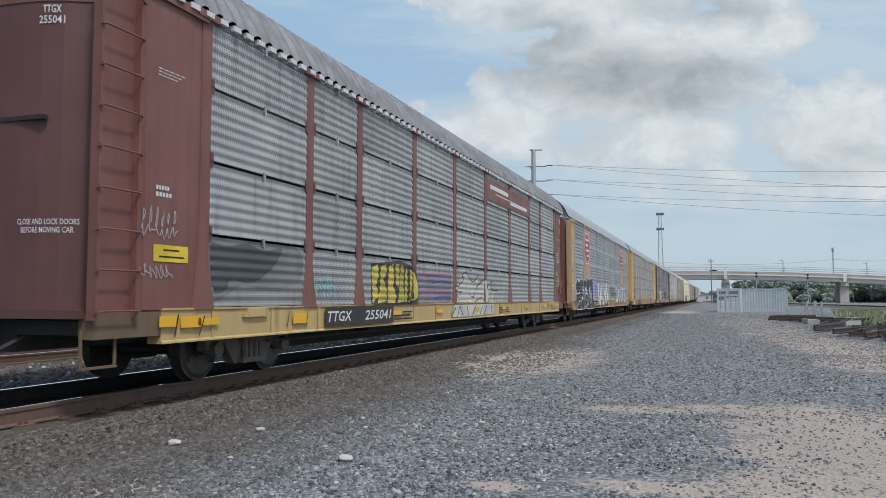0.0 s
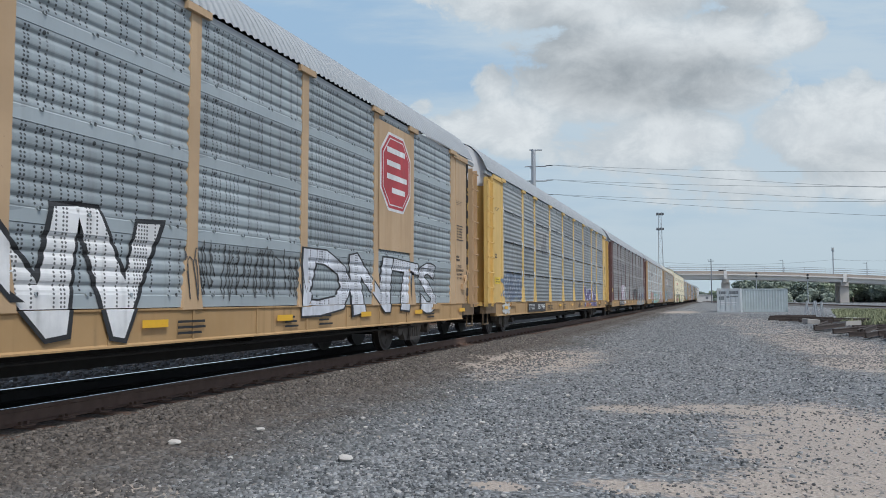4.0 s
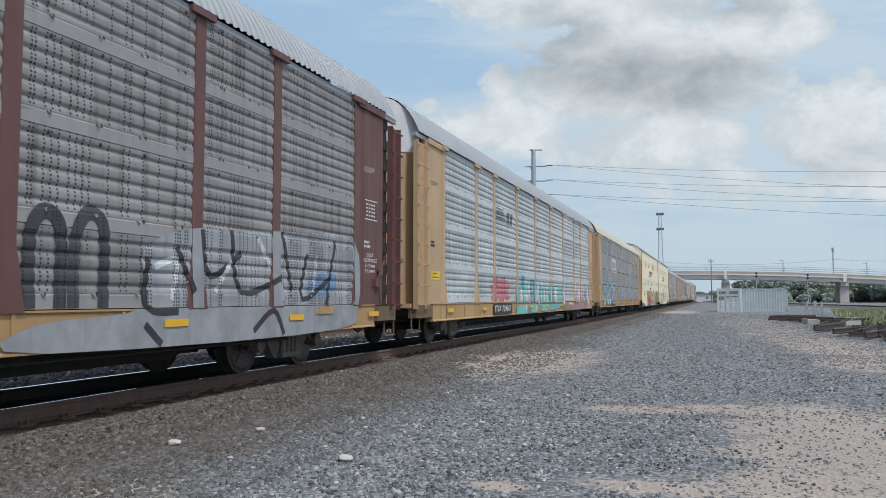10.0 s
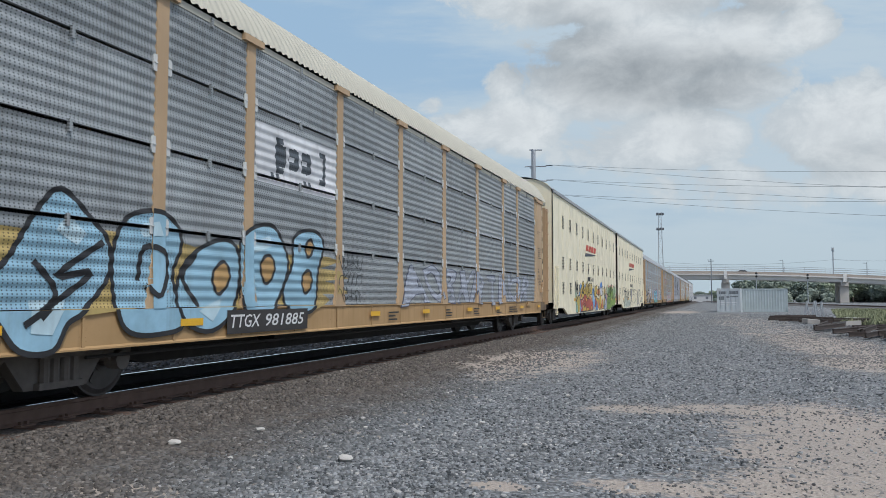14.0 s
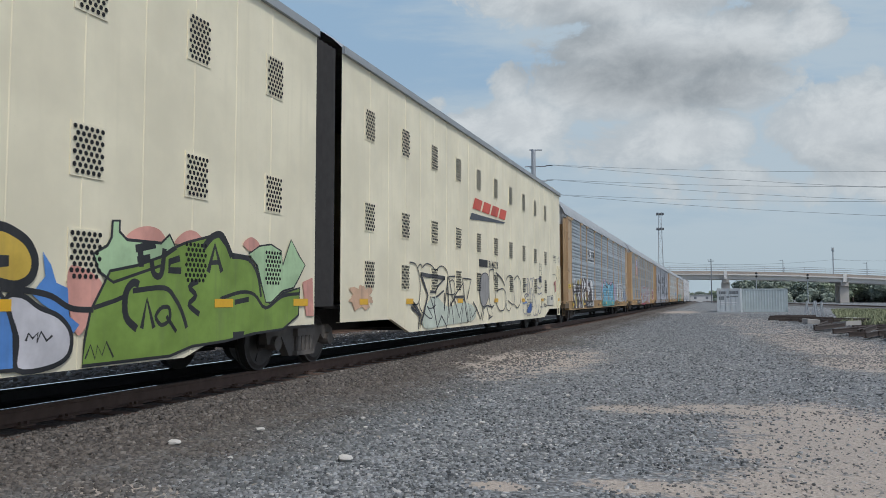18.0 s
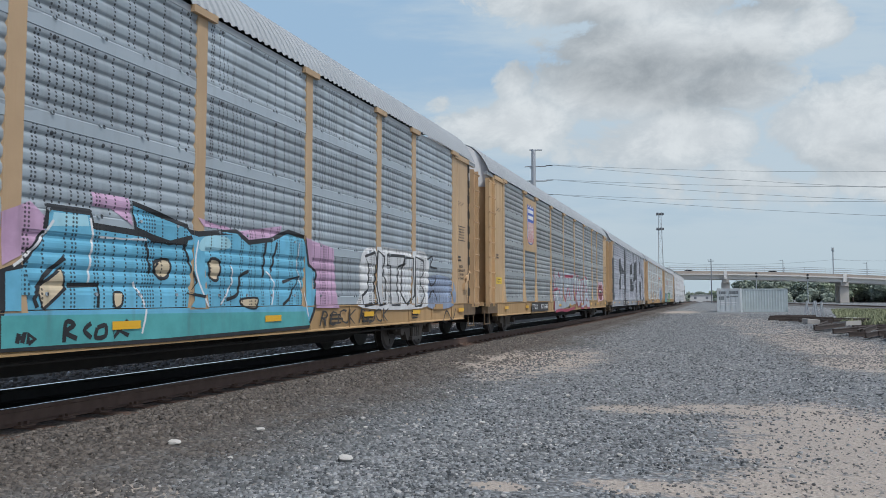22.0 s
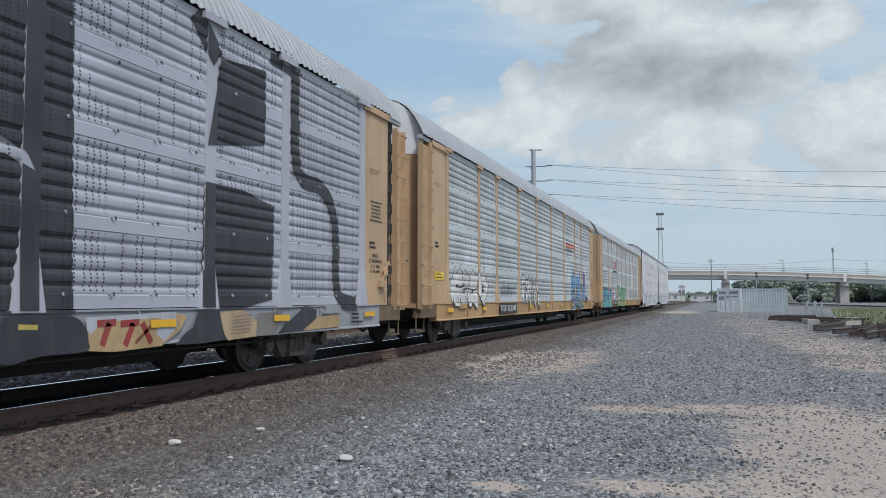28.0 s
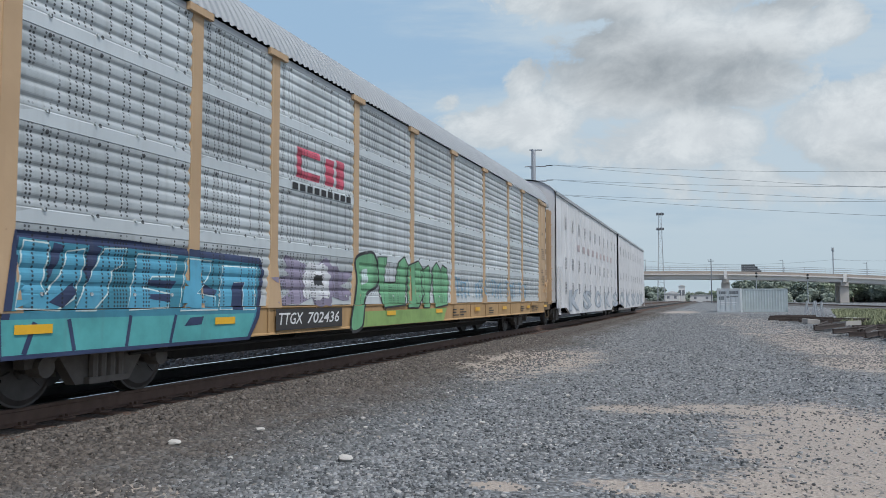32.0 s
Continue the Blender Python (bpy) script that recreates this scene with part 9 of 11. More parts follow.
shape(D, ((9.49, 1.71), (9.74, 1.66), (10.41, 1.41), (10.53, 1.34), (10.3, 1.2), (9.56, 1.02), (9.48, 1.32)), TONES["pgre"], "band", None, 0, 0.008, 1)

# violet letters with pale edges on the third car
shape(C, ((18.02, 1.55), (18.15, 1.7), (18.38, 1.77), (18.63, 1.72), (18.74, 1.5), (18.71, 1.27), (18.9, 1.35), (19.04, 1.32), (19.31, 1.6), (19.6, 1.57), (19.76, 1.37), (19.75, 1.62), (20.07, 1.67), (20.4, 1.64), (20.41, 1.38), (20.93, 1.57), (21.12, 1.67), (21.35, 1.49), (21.72, 1.41), (22.15, 1.32), (22.26, 1), (20.91, 0.99), (18.29, 1.02), (18.05, 1.2)), TONES["pur"], "rib", None, 0, 0.01, 0)
shape(C, ((18.04, 0.71), (18.09, 0.9), (18.26, 0.94), (20.91, 0.93), (22.11, 0.93), (22.3, 0.71), (20.39, 0.75), (19.89, 0.86), (18.51, 0.76)), TONES["pur"], "rib", None, 0, 0.01, 0)
shape(C, ((18.56, 0.93), (19.59, 0.92), (19.52, 0.72), (18.48, 0.71)), TONES["orb"], "rib", None, 0, 0.014, 0)
shape(C, ((18.73, 0.89), (19.02, 0.9), (18.94, 0.72), (18.81, 0.72)), TONES["red"], "rib", None, 0, 0.018, 0)
shape(C, ((19.05, 0.9), (19.35, 0.91), (19.27, 0.73), (19.13, 0.72)), TONES["red"], "rib", None, 0, 0.018, 0)
trace(C, ((18.04, 1.34), (18.02, 1.51), (18.15, 1.7), (18.38, 1.77), (18.61, 1.71), (18.73, 1.5), (18.71, 1.31), (18.47, 1.02)), TONES["lav"], "rib", 0.04, 0.018, 1)
trace(C, ((18.05, 1.3), (18.22, 1.13), (18.29, 1.02)), TONES["lav"], "rib", 0.04, 0.018, 1)
trace(C, ((18.71, 1.27), (18.9, 1.34), (19.04, 1.28), (18.94, 1.01)), TONES["lav"], "rib", 0.04, 0.018, 1)
trace(C, ((18.97, 1.35), (19.03, 1.55), (19.17, 1.61), (19.28, 1.48), (19.53, 1.61), (19.72, 1.55), (19.76, 1.21)), TONES["lav"], "rib", 0.04, 0.018, 1)
trace(C, ((19.76, 1.37), (19.83, 1.58), (20.07, 1.65), (20.23, 1.59), (20.43, 1.64), (20.41, 1.38), (20.08, 1.29), (19.76, 1.16), (20.16, 1.12), (20.5, 1.21)), TONES["lav"], "rib", 0.04, 0.018, 1)
trace(C, ((19.18, 1.01), (19.46, 1.24), (19.32, 1.05)), TONES["lav"], "rib", 0.04, 0.018, 0)
trace(C, ((20.58, 1.47), (20.75, 1.52), (20.94, 1.39), (21.04, 1.03), (21.12, 1.62), (21.24, 1.58), (21.23, 1.12)), TONES["lav"], "rib", 0.04, 0.018, 1)
trace(C, ((21.32, 1.4), (21.41, 1.68), (21.55, 1.64), (21.52, 1.31), (21.93, 1.51), (21.82, 1.36), (22.15, 1.3), (22.15, 1.02)), TONES["lav"], "rib", 0.04, 0.018, 1)
trace(C, ((20.05, 0.91), (20.22, 0.83), (20.47, 0.92)), TONES["lav"], "rib", 0.04, 0.018, 1)
trace(C, ((20.56, 0.76), (20.73, 0.92)), TONES["lav"], "rib", 0.04, 0.018, 0)
trace(C, ((17.98, 0.71), (18, 0.85), (18.14, 0.91), (18.29, 0.85), (18.44, 0.89), (18.41, 0.75)), TONES["lav"], "rib", 0.04, 0.018, 1)
trace(C, ((21.9, 0.81), (22.11, 0.91), (22.34, 0.89), (22.27, 0.73)), TONES["lav"], "rib", 0.04, 0.018, 1)
shape(C, ((18.34, 1.31), (18.5, 1.24), (18.41, 1.02)), TONES["lav"], "rib", None, 0, 0.016, 0)
shape(C, ((19.92, 1.33), (20.32, 1.29), (19.92, 1.26)), TONES["lav"], "rib", None, 0, 0.016, 0)
shape(C, ((20.58, 1.46), (20.75, 1.49), (20.9, 1.35), (20.76, 1.03), (20.62, 1.21)), TONES["lav"], "rib", None, 0, 0.016, 0)
trace(C, ((15.6, 0.97), (15.55, 0.71)), BLK, "rib", 0.06, 0.016, 0)
trace(C, ((16.41, 0.97), (16.27, 0.75)), BLK, "rib", 0.06, 0.016, 0)
trace(C, ((16.7, 0.97), (16.6, 0.72)), BLK, "rib", 0.06, 0.016, 0)
trace(C, ((15.95, 0.93), (15.89, 0.8), (16.03, 0.73), (16.25, 0.87)), BLK, "rib", 0.03, 0.016, 1)
trace(C, ((15.32, 1.39), (15.36, 1.13)), TONES["tag"], "rib", 0.05, 0.014, 0)
trace(C, ((15.6, 1.45), (15.81, 1.43), (15.68, 1.29), (15.51, 1.26)), TONES["tag"], "rib", 0.05, 0.014, 1)
trace(C, ((16.1, 1.44), (16.22, 1.42), (16.19, 1.07)), TONES["tag"], "rib", 0.05, 0.014, 0)
trace(C, ((16.41, 1.49), (16.55, 1.19), (16.47, 1.04)), TONES["tag"], "rib", 0.05, 0.014, 1)

# pale tusk-like forms on the first car
shape(A, ((9.72, 1.69), (12.12, 1.75), (12.08, 1.02), (9.71, 1.05)), TONES["mavg"], "rib", None, 0, 0.006, 0)
trace(A, ((9.79, 1.66), (10.68, 1.69), (12.01, 1.71)), TONES["mag"], "rib", 0.05, 0.008, 1)
trace(A, ((10.69, 1.49), (11.4, 1.55), (12.07, 1.51)), TONES["dblu"], "rib", 0.05, 0.008, 1)
trace(A, ((9.8, 1.26), (10.69, 1.32), (11.81, 1.26)), TONES["mag"], "rib", 0.05, 0.008, 1)
trace(A, ((10.78, 1.13), (11.41, 1.18), (12.05, 1.14)), TONES["dblu"], "rib", 0.05, 0.008, 1)
shape(A, ((12.96, 1.69), (13.16, 1.79), (13.36, 1.8), (13.58, 1.72), (13.8, 1.61), (14.11, 1.61), (14.43, 1.76), (14.52, 1.64), (14.27, 1.46), (15.04, 1.66), (15.32, 1.67), (15.29, 1.39), (15.92, 1.65), (15.82, 1.45), (16.35, 1.37), (16.03, 1.12), (16.1, 1), (12.37, 1.02), (12.48, 1.2), (12.41, 1.34), (12.38, 1.45), (12.9, 1.57)), TONES["palg"], "rib", None, 0, 0.01, 0)
shape(A, ((12.23, 0.97), (14.09, 0.97), (16, 0.97), (16.11, 0.68), (12.24, 0.66), (11.99, 0.7)), TONES["palg"], "rib", None, 0, 0.01, 0)
trace(A, ((12.38, 1.45), (12.71, 1.46), (13.16, 1.66), (12.96, 1.69), (13.16, 1.79), (13.36, 1.8), (13.58, 1.7), (13.83, 1.59), (14.14, 1.61), (14.51, 1.79)), BLK, "rib", 0.035, 0.016, 1)
trace(A, ((12.36, 1.34), (12.66, 1.29), (12.97, 1.31)), BLK, "rib", 0.035, 0.016, 1)
trace(A, ((13.59, 1.38), (13.74, 1.2), (14.04, 1.19), (14.27, 1.42), (15.04, 1.66), (15.28, 1.62), (15.29, 1.39)), BLK, "rib", 0.035, 0.016, 1)
trace(A, ((15.33, 1.44), (15.88, 1.64), (15.76, 1.45), (16.14, 1.36), (16.62, 1.4)), BLK, "rib", 0.035, 0.016, 1)
trace(A, ((14.12, 1.04), (14.79, 1.17)), BLK, "rib", 0.03, 0.016, 0)
trace(A, ((15.82, 1.4), (15.63, 1)), BLK, "rib", 0.03, 0.016, 0)
trace(A, ((11.99, 0.69), (12.34, 0.91)), BLK, "rib", 0.04, 0.016, 0)
trace(A, ((12.47, 0.67), (12.67, 0.94), (12.96, 0.68)), BLK, "rib", 0.04, 0.016, 0)
trace(A, ((13.28, 0.95), (13.43, 0.69)), BLK, "rib", 0.04, 0.016, 0)
trace(A, ((13.79, 0.69), (14.09, 0.93)), BLK, "rib", 0.04, 0.016, 0)
trace(A, ((14.76, 0.93), (14.5, 0.68)), BLK, "rib", 0.04, 0.016, 0)
trace(A, ((15.21, 0.94), (14.94, 0.68)), BLK, "rib", 0.04, 0.016, 0)
trace(A, ((15.69, 0.94), (15.8, 0.7)), BLK, "rib", 0.04, 0.016, 0)

# blue and violet forms with pale edges on the eleventh car
shape(K, ((19.82, 1.65), (19.8, 2.08), (20.17, 2.28), (20.39, 2.5), (20.65, 2.41), (20.85, 2.28), (20.9, 0.97), (20.83, 0.65), (20.45, 0.61), (19.8, 0.62)), TONES["bluk"], "band", TONES["pale"], 0.03, 0.01, 0)
shape(K, ((19.79, 1.08), (20.44, 1.28), (20.82, 1.4), (20.9, 0.97), (20.83, 0.66), (19.8, 0.63)), TONES["slat"], "band", None, 0, 0.014, 0)
shape(K, ((20.2, 1.55), (20.8, 1.64), (20.63, 1.26), (20.21, 1.28)), TONES["dg"], "band", TONES["pale"], 0.03, 0.018, 0)
shape(K, ((20.89, 2.17), (21.44, 2.18), (21.93, 2.19), (22.1, 2.01), (22.12, 1.82), (22.1, 1.25), (21.99, 1.16), (21.95, 0.91), (21.06, 0.92), (20.88, 0.99)), TONES["bluk"], "band", TONES["pale"], 0.03, 0.014, 0)
shape(K, ((20.92, 1.29), (22.01, 1.19), (21.97, 0.93), (21.02, 0.93), (20.92, 1.01)), TONES["slat"], "band", None, 0, 0.018, 0)
shape(K, ((21.23, 1.73), (21.65, 1.76), (21.66, 1.43), (21.53, 1.3), (21.24, 1.3)), TONES["dg"], "band", TONES["pale"], 0.03, 0.022, 0)
shape(K, ((21.29, 1.53), (21.42, 1.56), (21.43, 1.36), (21.28, 1.35)), TONES["och"], "band", None, 0, 0.026, 0)
shape(K, ((21.95, 2.24), (22.4, 2.5), (22.45, 1.71), (22.46, 1.39), (22.22, 0.91), (22, 0.91), (22.09, 1.32), (22.12, 1.95)), TONES["bluk"], "band", None, 0, 0.012, 0)
shape(K, ((22.43, 1.39), (22.83, 1.8), (23.25, 1.34), (23.29, 0.98), (22.45, 0.93)), TONES["bluk"], "band", None, 0, 0.012, 0)
shape(K, ((21.97, 0.85), (23.35, 0.9), (23.13, 0.71), (22.23, 0.62), (22.05, 0.66)), TONES["slat"], "band", None, 0, 0.014, 0)
shape(K, ((22.5, 1.72), (22.8, 1.94), (23.01, 1.75), (23.22, 1.62), (23.19, 1.41), (22.85, 1.82), (22.49, 1.4)), TONES["dg"], "band", None, 0, 0.014, 0)
trace(K, ((21.89, 2.22), (22.4, 2.5), (22.42, 1.71), (22.46, 1.37), (22.83, 1.84), (23.19, 1.37)), TONES["pale"], "band", 0.035, 0.02, 0)
shape(K, ((23.22, 2.26), (23.56, 2.55), (24.01, 2.3), (23.99, 1.81), (23.91, 1.35), (23.73, 1.01), (23.32, 1.02), (23.24, 1.76)), TONES["vio"], "band", TONES["pale"], 0.03, 0.016, 0)
shape(K, ((23.35, 1.7), (23.83, 1.72), (23.73, 1.04), (23.35, 1.04)), TONES["bluk"], "band", None, 0, 0.02, 0)
shape(K, ((20.99, 0.85), (21.87, 0.85), (22.09, 0.67), (21.07, 0.64), (20.96, 0.75)), TONES["dg"], "band", None, 0, 0.018, 0)
shape(K, ((20.96, 0.87), (22, 0.87), (22.02, 0.79), (21.24, 0.79)), TONES["teal"], "band", BLK, 0.03, 0.022, 0)
shape(K, ((22.28, 0.64), (22.7, 0.85), (23.04, 0.85), (23.11, 0.67), (22.71, 0.62)), TONES["dg"], "band", TONES["pale"], 0.03, 0.02, 0)
shape(K, ((22.67, 1.01), (22.85, 1.19), (23.04, 1)), TONES["dg"], "band", None, 0, 0.016, 0)
shape(K, ((23.79, 1.2), (24.66, 1.24), (24.97, 1), (23.76, 0.99)), TONES["smea"], "band", None, 0, 0.01, 1)
trace(K, ((24.1, 1.47), (24.3, 1.59), (24.44, 1.36), (24.17, 1.24), (24.52, 1.2)), TONES["ice"], "band", 0.018, 0.014, 1)


# patched and overpainted sill of the silver car
shape(J, ((18.74, 0.63), (19.12, 0.78), (19.34, 0.9), (20.55, 0.96), (20.77, 0.92), (20.64, 0.75), (20.3, 0.58), (19.52, 0.56)), (0.43, 0.30, 0.15), "band", None, 0, 0.012, 0)
shape(J, ((19.1, 0.94), (19.86, 0.96), (20.55, 0.98), (20.58, 0.79), (20.35, 0.63), (20.2, 0.73), (20.29, 0.91), (19.34, 0.89), (19.18, 0.76), (19.12, 0.81)), (0.43, 0.44, 0.47), "band", None, 0, 0.014, 0)
shape(J, ((18.07, 0.94), (18.52, 0.97), (18.94, 0.95), (19.1, 0.84), (19.15, 0.69), (19.11, 0.59), (18.53, 0.58), (18.08, 0.54)), (0.034, 0.036, 0.042), "band", None, 0, 0.016, 1)
shape(J, ((20.56, 0.58), (20.72, 0.7), (20.89, 0.78), (20.99, 0.98), (21.45, 0.99), (21.51, 0.72), (21.62, 0.59), (21.12, 0.57)), (0.034, 0.036, 0.042), "band", None, 0, 0.016, 0)
shape(J, ((21.45, 0.96), (22.01, 0.98), (22.37, 0.8), (22.33, 0.6), (21.64, 0.58), (21.55, 0.69)), (0.42, 0.31, 0.18), "band", None, 0, 0.014, 0)
shape(J, ((22.37, 0.92), (23.07, 0.95), (22.91, 0.66), (22.84, 0.61), (22.33, 0.6)), (0.20, 0.18, 0.16), "band", None, 0, 0.014, 0)
shape(J, ((22.91, 0.62), (23.33, 0.82), (23.77, 1.03), (24.15, 0.94), (24.11, 0.8), (23.68, 0.63)), (0.034, 0.036, 0.042), "band", None, 0, 0.016, 0)
shape(J, ((23.68, 0.63), (24.15, 0.83), (24.98, 0.88), (24.98, 0.65)), (0.43, 0.30, 0.15), "band", None, 0, 0.012, 0)
trace(J, ((19.26, 0.87), (19.54, 0.88)), (0.28, 0.035, 0.03), "band", 0.075, 0.022, 0)
trace(J, ((19.44, 0.87), (19.34, 0.64)), (0.28, 0.035, 0.03), "band", 0.085, 0.022, 0)
trace(J, ((19.61, 0.86), (19.91, 0.87)), (0.28, 0.035, 0.03), "band", 0.075, 0.022, 0)
trace(J, ((19.81, 0.86), (19.69, 0.62)), (0.28, 0.035, 0.03), "band", 0.085, 0.022, 0)
trace(J, ((19.96, 0.86), (20.12, 0.63)), (0.28, 0.035, 0.03), "band", 0.075, 0.022, 0)
trace(J, ((20.2, 0.88), (19.85, 0.64)), (0.22, 0.06, 0.02), "band", 0.04, 0.022, 0)
trace(J, ((18.26, 0.87), (18.49, 0.86)), TONES["och"], "band", 0.05, 0.02, 0)
trace(J, ((21.77, 0.89), (22.24, 0.91)), TONES["taup"], "band", 0.02, 0.02, 0)
trace(J, ((21.75, 0.84), (22.22, 0.86)), TONES["taup"], "band", 0.02, 0.02, 0)
trace(J, ((21.74, 0.8), (22.21, 0.82)), TONES["taup"], "band", 0.02, 0.02, 0)
trace(J, ((21.72, 0.75), (22.2, 0.77)), TONES["taup"], "band", 0.02, 0.02, 0)
trace(J, ((21.71, 0.71), (22.18, 0.72)), TONES["taup"], "band", 0.02, 0.02, 0)
trace(J, ((21.69, 0.66), (22.17, 0.68)), TONES["taup"], "band", 0.02, 0.02, 0)
# notices on the far end of the cream pair
stencil(G, "EXH", 39.64, 2.38, 0.050, LETTER_K, "tall", 0.0, 0.18)
stencil(G, "20-2", 40.0, 2.38, 0.050, LETTER_K, "tall", 0.0, 0.15)
stencil(G, "EXH W", 39.64, 2.3, 0.050, LETTER_K, "tall", 0.0, 0.31)
stencil(G, "T-4", 40.0, 2.3, 0.050, LETTER_K, "tall", 0.0, 0.15)
stencil(G, "EXW", 39.64, 2.23, 0.050, LETTER_K, "tall", 0.0, 0.18)
stencil(G, "10-8", 40.0, 2.23, 0.040, LETTER_K, "tall", 0.0, 0.15)
stencil(G, "EXWH", 39.65, 2.15, 0.050, LETTER_K, "tall", 0.0, 0.24)
stencil(G, "8-0", 40.0, 2.15, 0.040, LETTER_K, "tall", 0.0, 0.15)
stencil(G, "EW", 39.65, 2.08, 0.050, LETTER_K, "tall", 0.0, 0.12)
stencil(G, "10-8", 40.01, 2.07, 0.050, LETTER_K, "tall", 0.0, 0.15)
stencil(G, "H", 39.65, 2.0, 0.050, LETTER_K, "tall", 0.0, 0.06)
stencil(G, "17-1", 40.01, 2.0, 0.040, LETTER_K, "tall", 0.0, 0.15)
stencil(G, "DECK CLEARANCE", 42.64, 2.8, 0.060, LETTER_K, "tall", 0.0, 0.89)
trace(G, ((42.66, 2.77), (43.51, 2.77)), BLK, "tall", 0.02, 0.02, 0)
trace(G, ((42.69, 2.66), (42.82, 2.67)), BLK, "tall", 0.022, 0.02, 0)
trace(G, ((42.93, 2.67), (43.07, 2.67)), BLK, "tall", 0.022, 0.02, 0)
trace(G, ((43.25, 2.67), (43.4, 2.68)), BLK, "tall", 0.022, 0.02, 0)
trace(G, ((42.69, 2.59), (42.82, 2.59)), BLK, "tall", 0.022, 0.02, 0)
trace(G, ((42.93, 2.59), (43.07, 2.6)), BLK, "tall", 0.022, 0.02, 0)
trace(G, ((43.26, 2.6), (43.4, 2.6)), BLK, "tall", 0.022, 0.02, 0)
stencil(G, "RELEASE ROD", 39.79, 0.79, 0.050, LETTER_K, "tall", 0.0, 0.52)
stencil(G, "CAUTION CUT ROD ON", 39.99, 1.08, 0.050, LETTER_K, "tall", 0.0, 0.91)
stencil(G, "BEFORE UNCOUPLING", 40.16, 1.03, 0.040, LETTER_K, "tall", 0.0, 0.50)
trace(G, ((40.45, 0.93), (40.62, 0.82), (40.53, 0.96), (40.76, 0.79), (40.67, 0.95), (40.91, 0.78), (40.84, 0.94), (41.08, 0.81), (41.01, 0.92)), TONES["ink"], "tall", 0.018, 0.02, 1)
trace(G, ((40.51, 0.88), (40.78, 0.89), (41.11, 0.87), (40.81, 0.83), (40.53, 0.84)), TONES["ink"], "tall", 0.016, 0.02, 1)
shape(G, ((42.82, 1.76), (43.32, 1.86), (43.36, 1.4), (43.06, 1.37), (43.09, 1.66), (42.82, 1.64)), (0.36, 0.13, 0.11), "tall", None, 0, 0.016, 0)
trace(G, ((42.53, 2.08), (43.32, 2.09), (43.63, 1.89)), BLK, "tall", 0.02, 0.02, 0)
trace(G, ((43.78, 2.87), (43.94, 2.73), (44.14, 2.84), (44.04, 2.61), (44.35, 2.76), (44.41, 2.54)), TONES["ink"], "tall", 0.016, 0.02, 1)
shape(G, ((41.17, 1.2), (42.66, 1.25), (42.67, 0.86), (41.18, 0.86)), (0.56, 0.53, 0.44), "tall", None, 0, 0.012, 0)
shape(G, ((42.06, 1.18), (42.47, 1.19), (42.47, 1.07), (42.06, 1.06)), (0.16, 0.16, 0.15), "tall", None, 0, 0.014, 0)
trace(G, ((41.17, 1.2), (42.66, 1.25), (42.67, 0.86), (41.18, 0.86), (41.17, 1.2)), TONES["ink"], "tall", 0.02, 0.016, 0)
# dark smudge, patched sill and scribbles of the first car
shape(A, ((2.06, 1.89), (2.68, 1.91), (3.56, 1.96), (4.44, 1.88), (4.41, 1.39), (3.42, 1.27), (2.83, 1.32), (2.43, 1.16), (2.11, 1.14)), (0.20, 0.205, 0.205), "rib", None, 0, 0.006, 1)
shape(A, ((2.08, 1.84), (2.41, 1.83), (2.96, 1.9), (3.37, 1.82), (3.88, 1.89), (3.69, 1.63), (3.12, 1.36), (2.56, 1.38), (2.43, 1.24), (2.13, 1.24)), (0.075, 0.085, 0.085), "rib", None, 0, 0.008, 1)
scrawl(A, (0.67, 1.43, 1.83, 2.23), (0.46, 0.42, 0.42), "rib", 30, 6, 0.014)
scrawl(A, (0.65, 1.32, 1.36, 1.54), (0.46, 0.42, 0.42), "rib", 31, 6, 0.012)
bar(A, (1.04, 1.39, 0.8, 0.93), REFLECT, "rib", 0.05, name="reflector", label="yellow reflective strip")
bar(A, (1.44, 1.84, 0.78, 0.92), REFLECT, "rib", 0.05, name="reflector", label="yellow reflective strip")
bar(A, (4.16, 4.65, 0.75, 0.91), REFLECT, "rib", 0.05, name="reflector", label="yellow reflective strip")
trace(A, ((1.39, 0.95), (1.32, 0.67)), BLK, "rib", 0.025, 0.05, 0)
trace(A, ((1.91, 0.91), (1.8, 0.67)), BLK, "rib", 0.02, 0.05, 0)
trace(A, ((4.04, 0.95), (3.98, 0.71)), BLK, "rib", 0.02, 0.05, 0)
trace(A, ((4.63, 0.94), (4.56, 0.69)), BLK, "rib", 0.02, 0.05, 0)


# ------------------------------------------------------------ the distance
CONCRETE = plain("pale_concrete", (0.70, 0.68, 0.64), 0.9, 0, 0.14, 0.15, 0.1)
# shade under the deck is put into this darker pier colour
PIER = plain("shaded_concrete", (0.45, 0.42, 0.38), 0.9, 0, 0.2, 0.3, 0.1)
TAN_CONC = plain("tan_concrete", (0.44, 0.375, 0.315), 0.9, 0, 0.14, 0.15, 0.1)
STEEL = plain("galvanised_steel", (0.42, 0.44, 0.46), 0.55, 0.4, 0.15, 1.0, 0)
POLE = plain("dark_pole_steel", (0.20, 0.215, 0.23), 0.7, 0.2, 0.15, 1.0, 0)
CONTAINER = paint("pale_container_paint", (0.52, 0.56, 0.57), 0.25, 0.1)
CONTAINER_DULL = paint("dull_container_paint", (0.40, 0.455, 0.46), 0.3, 0.15)
# the wires' pale grey has the haze of the distance in it
WIRE = plain("hazed_aluminium_wire", (0.36, 0.39, 0.42), 0.6, 0.3, 0.1, 1.0, 0)
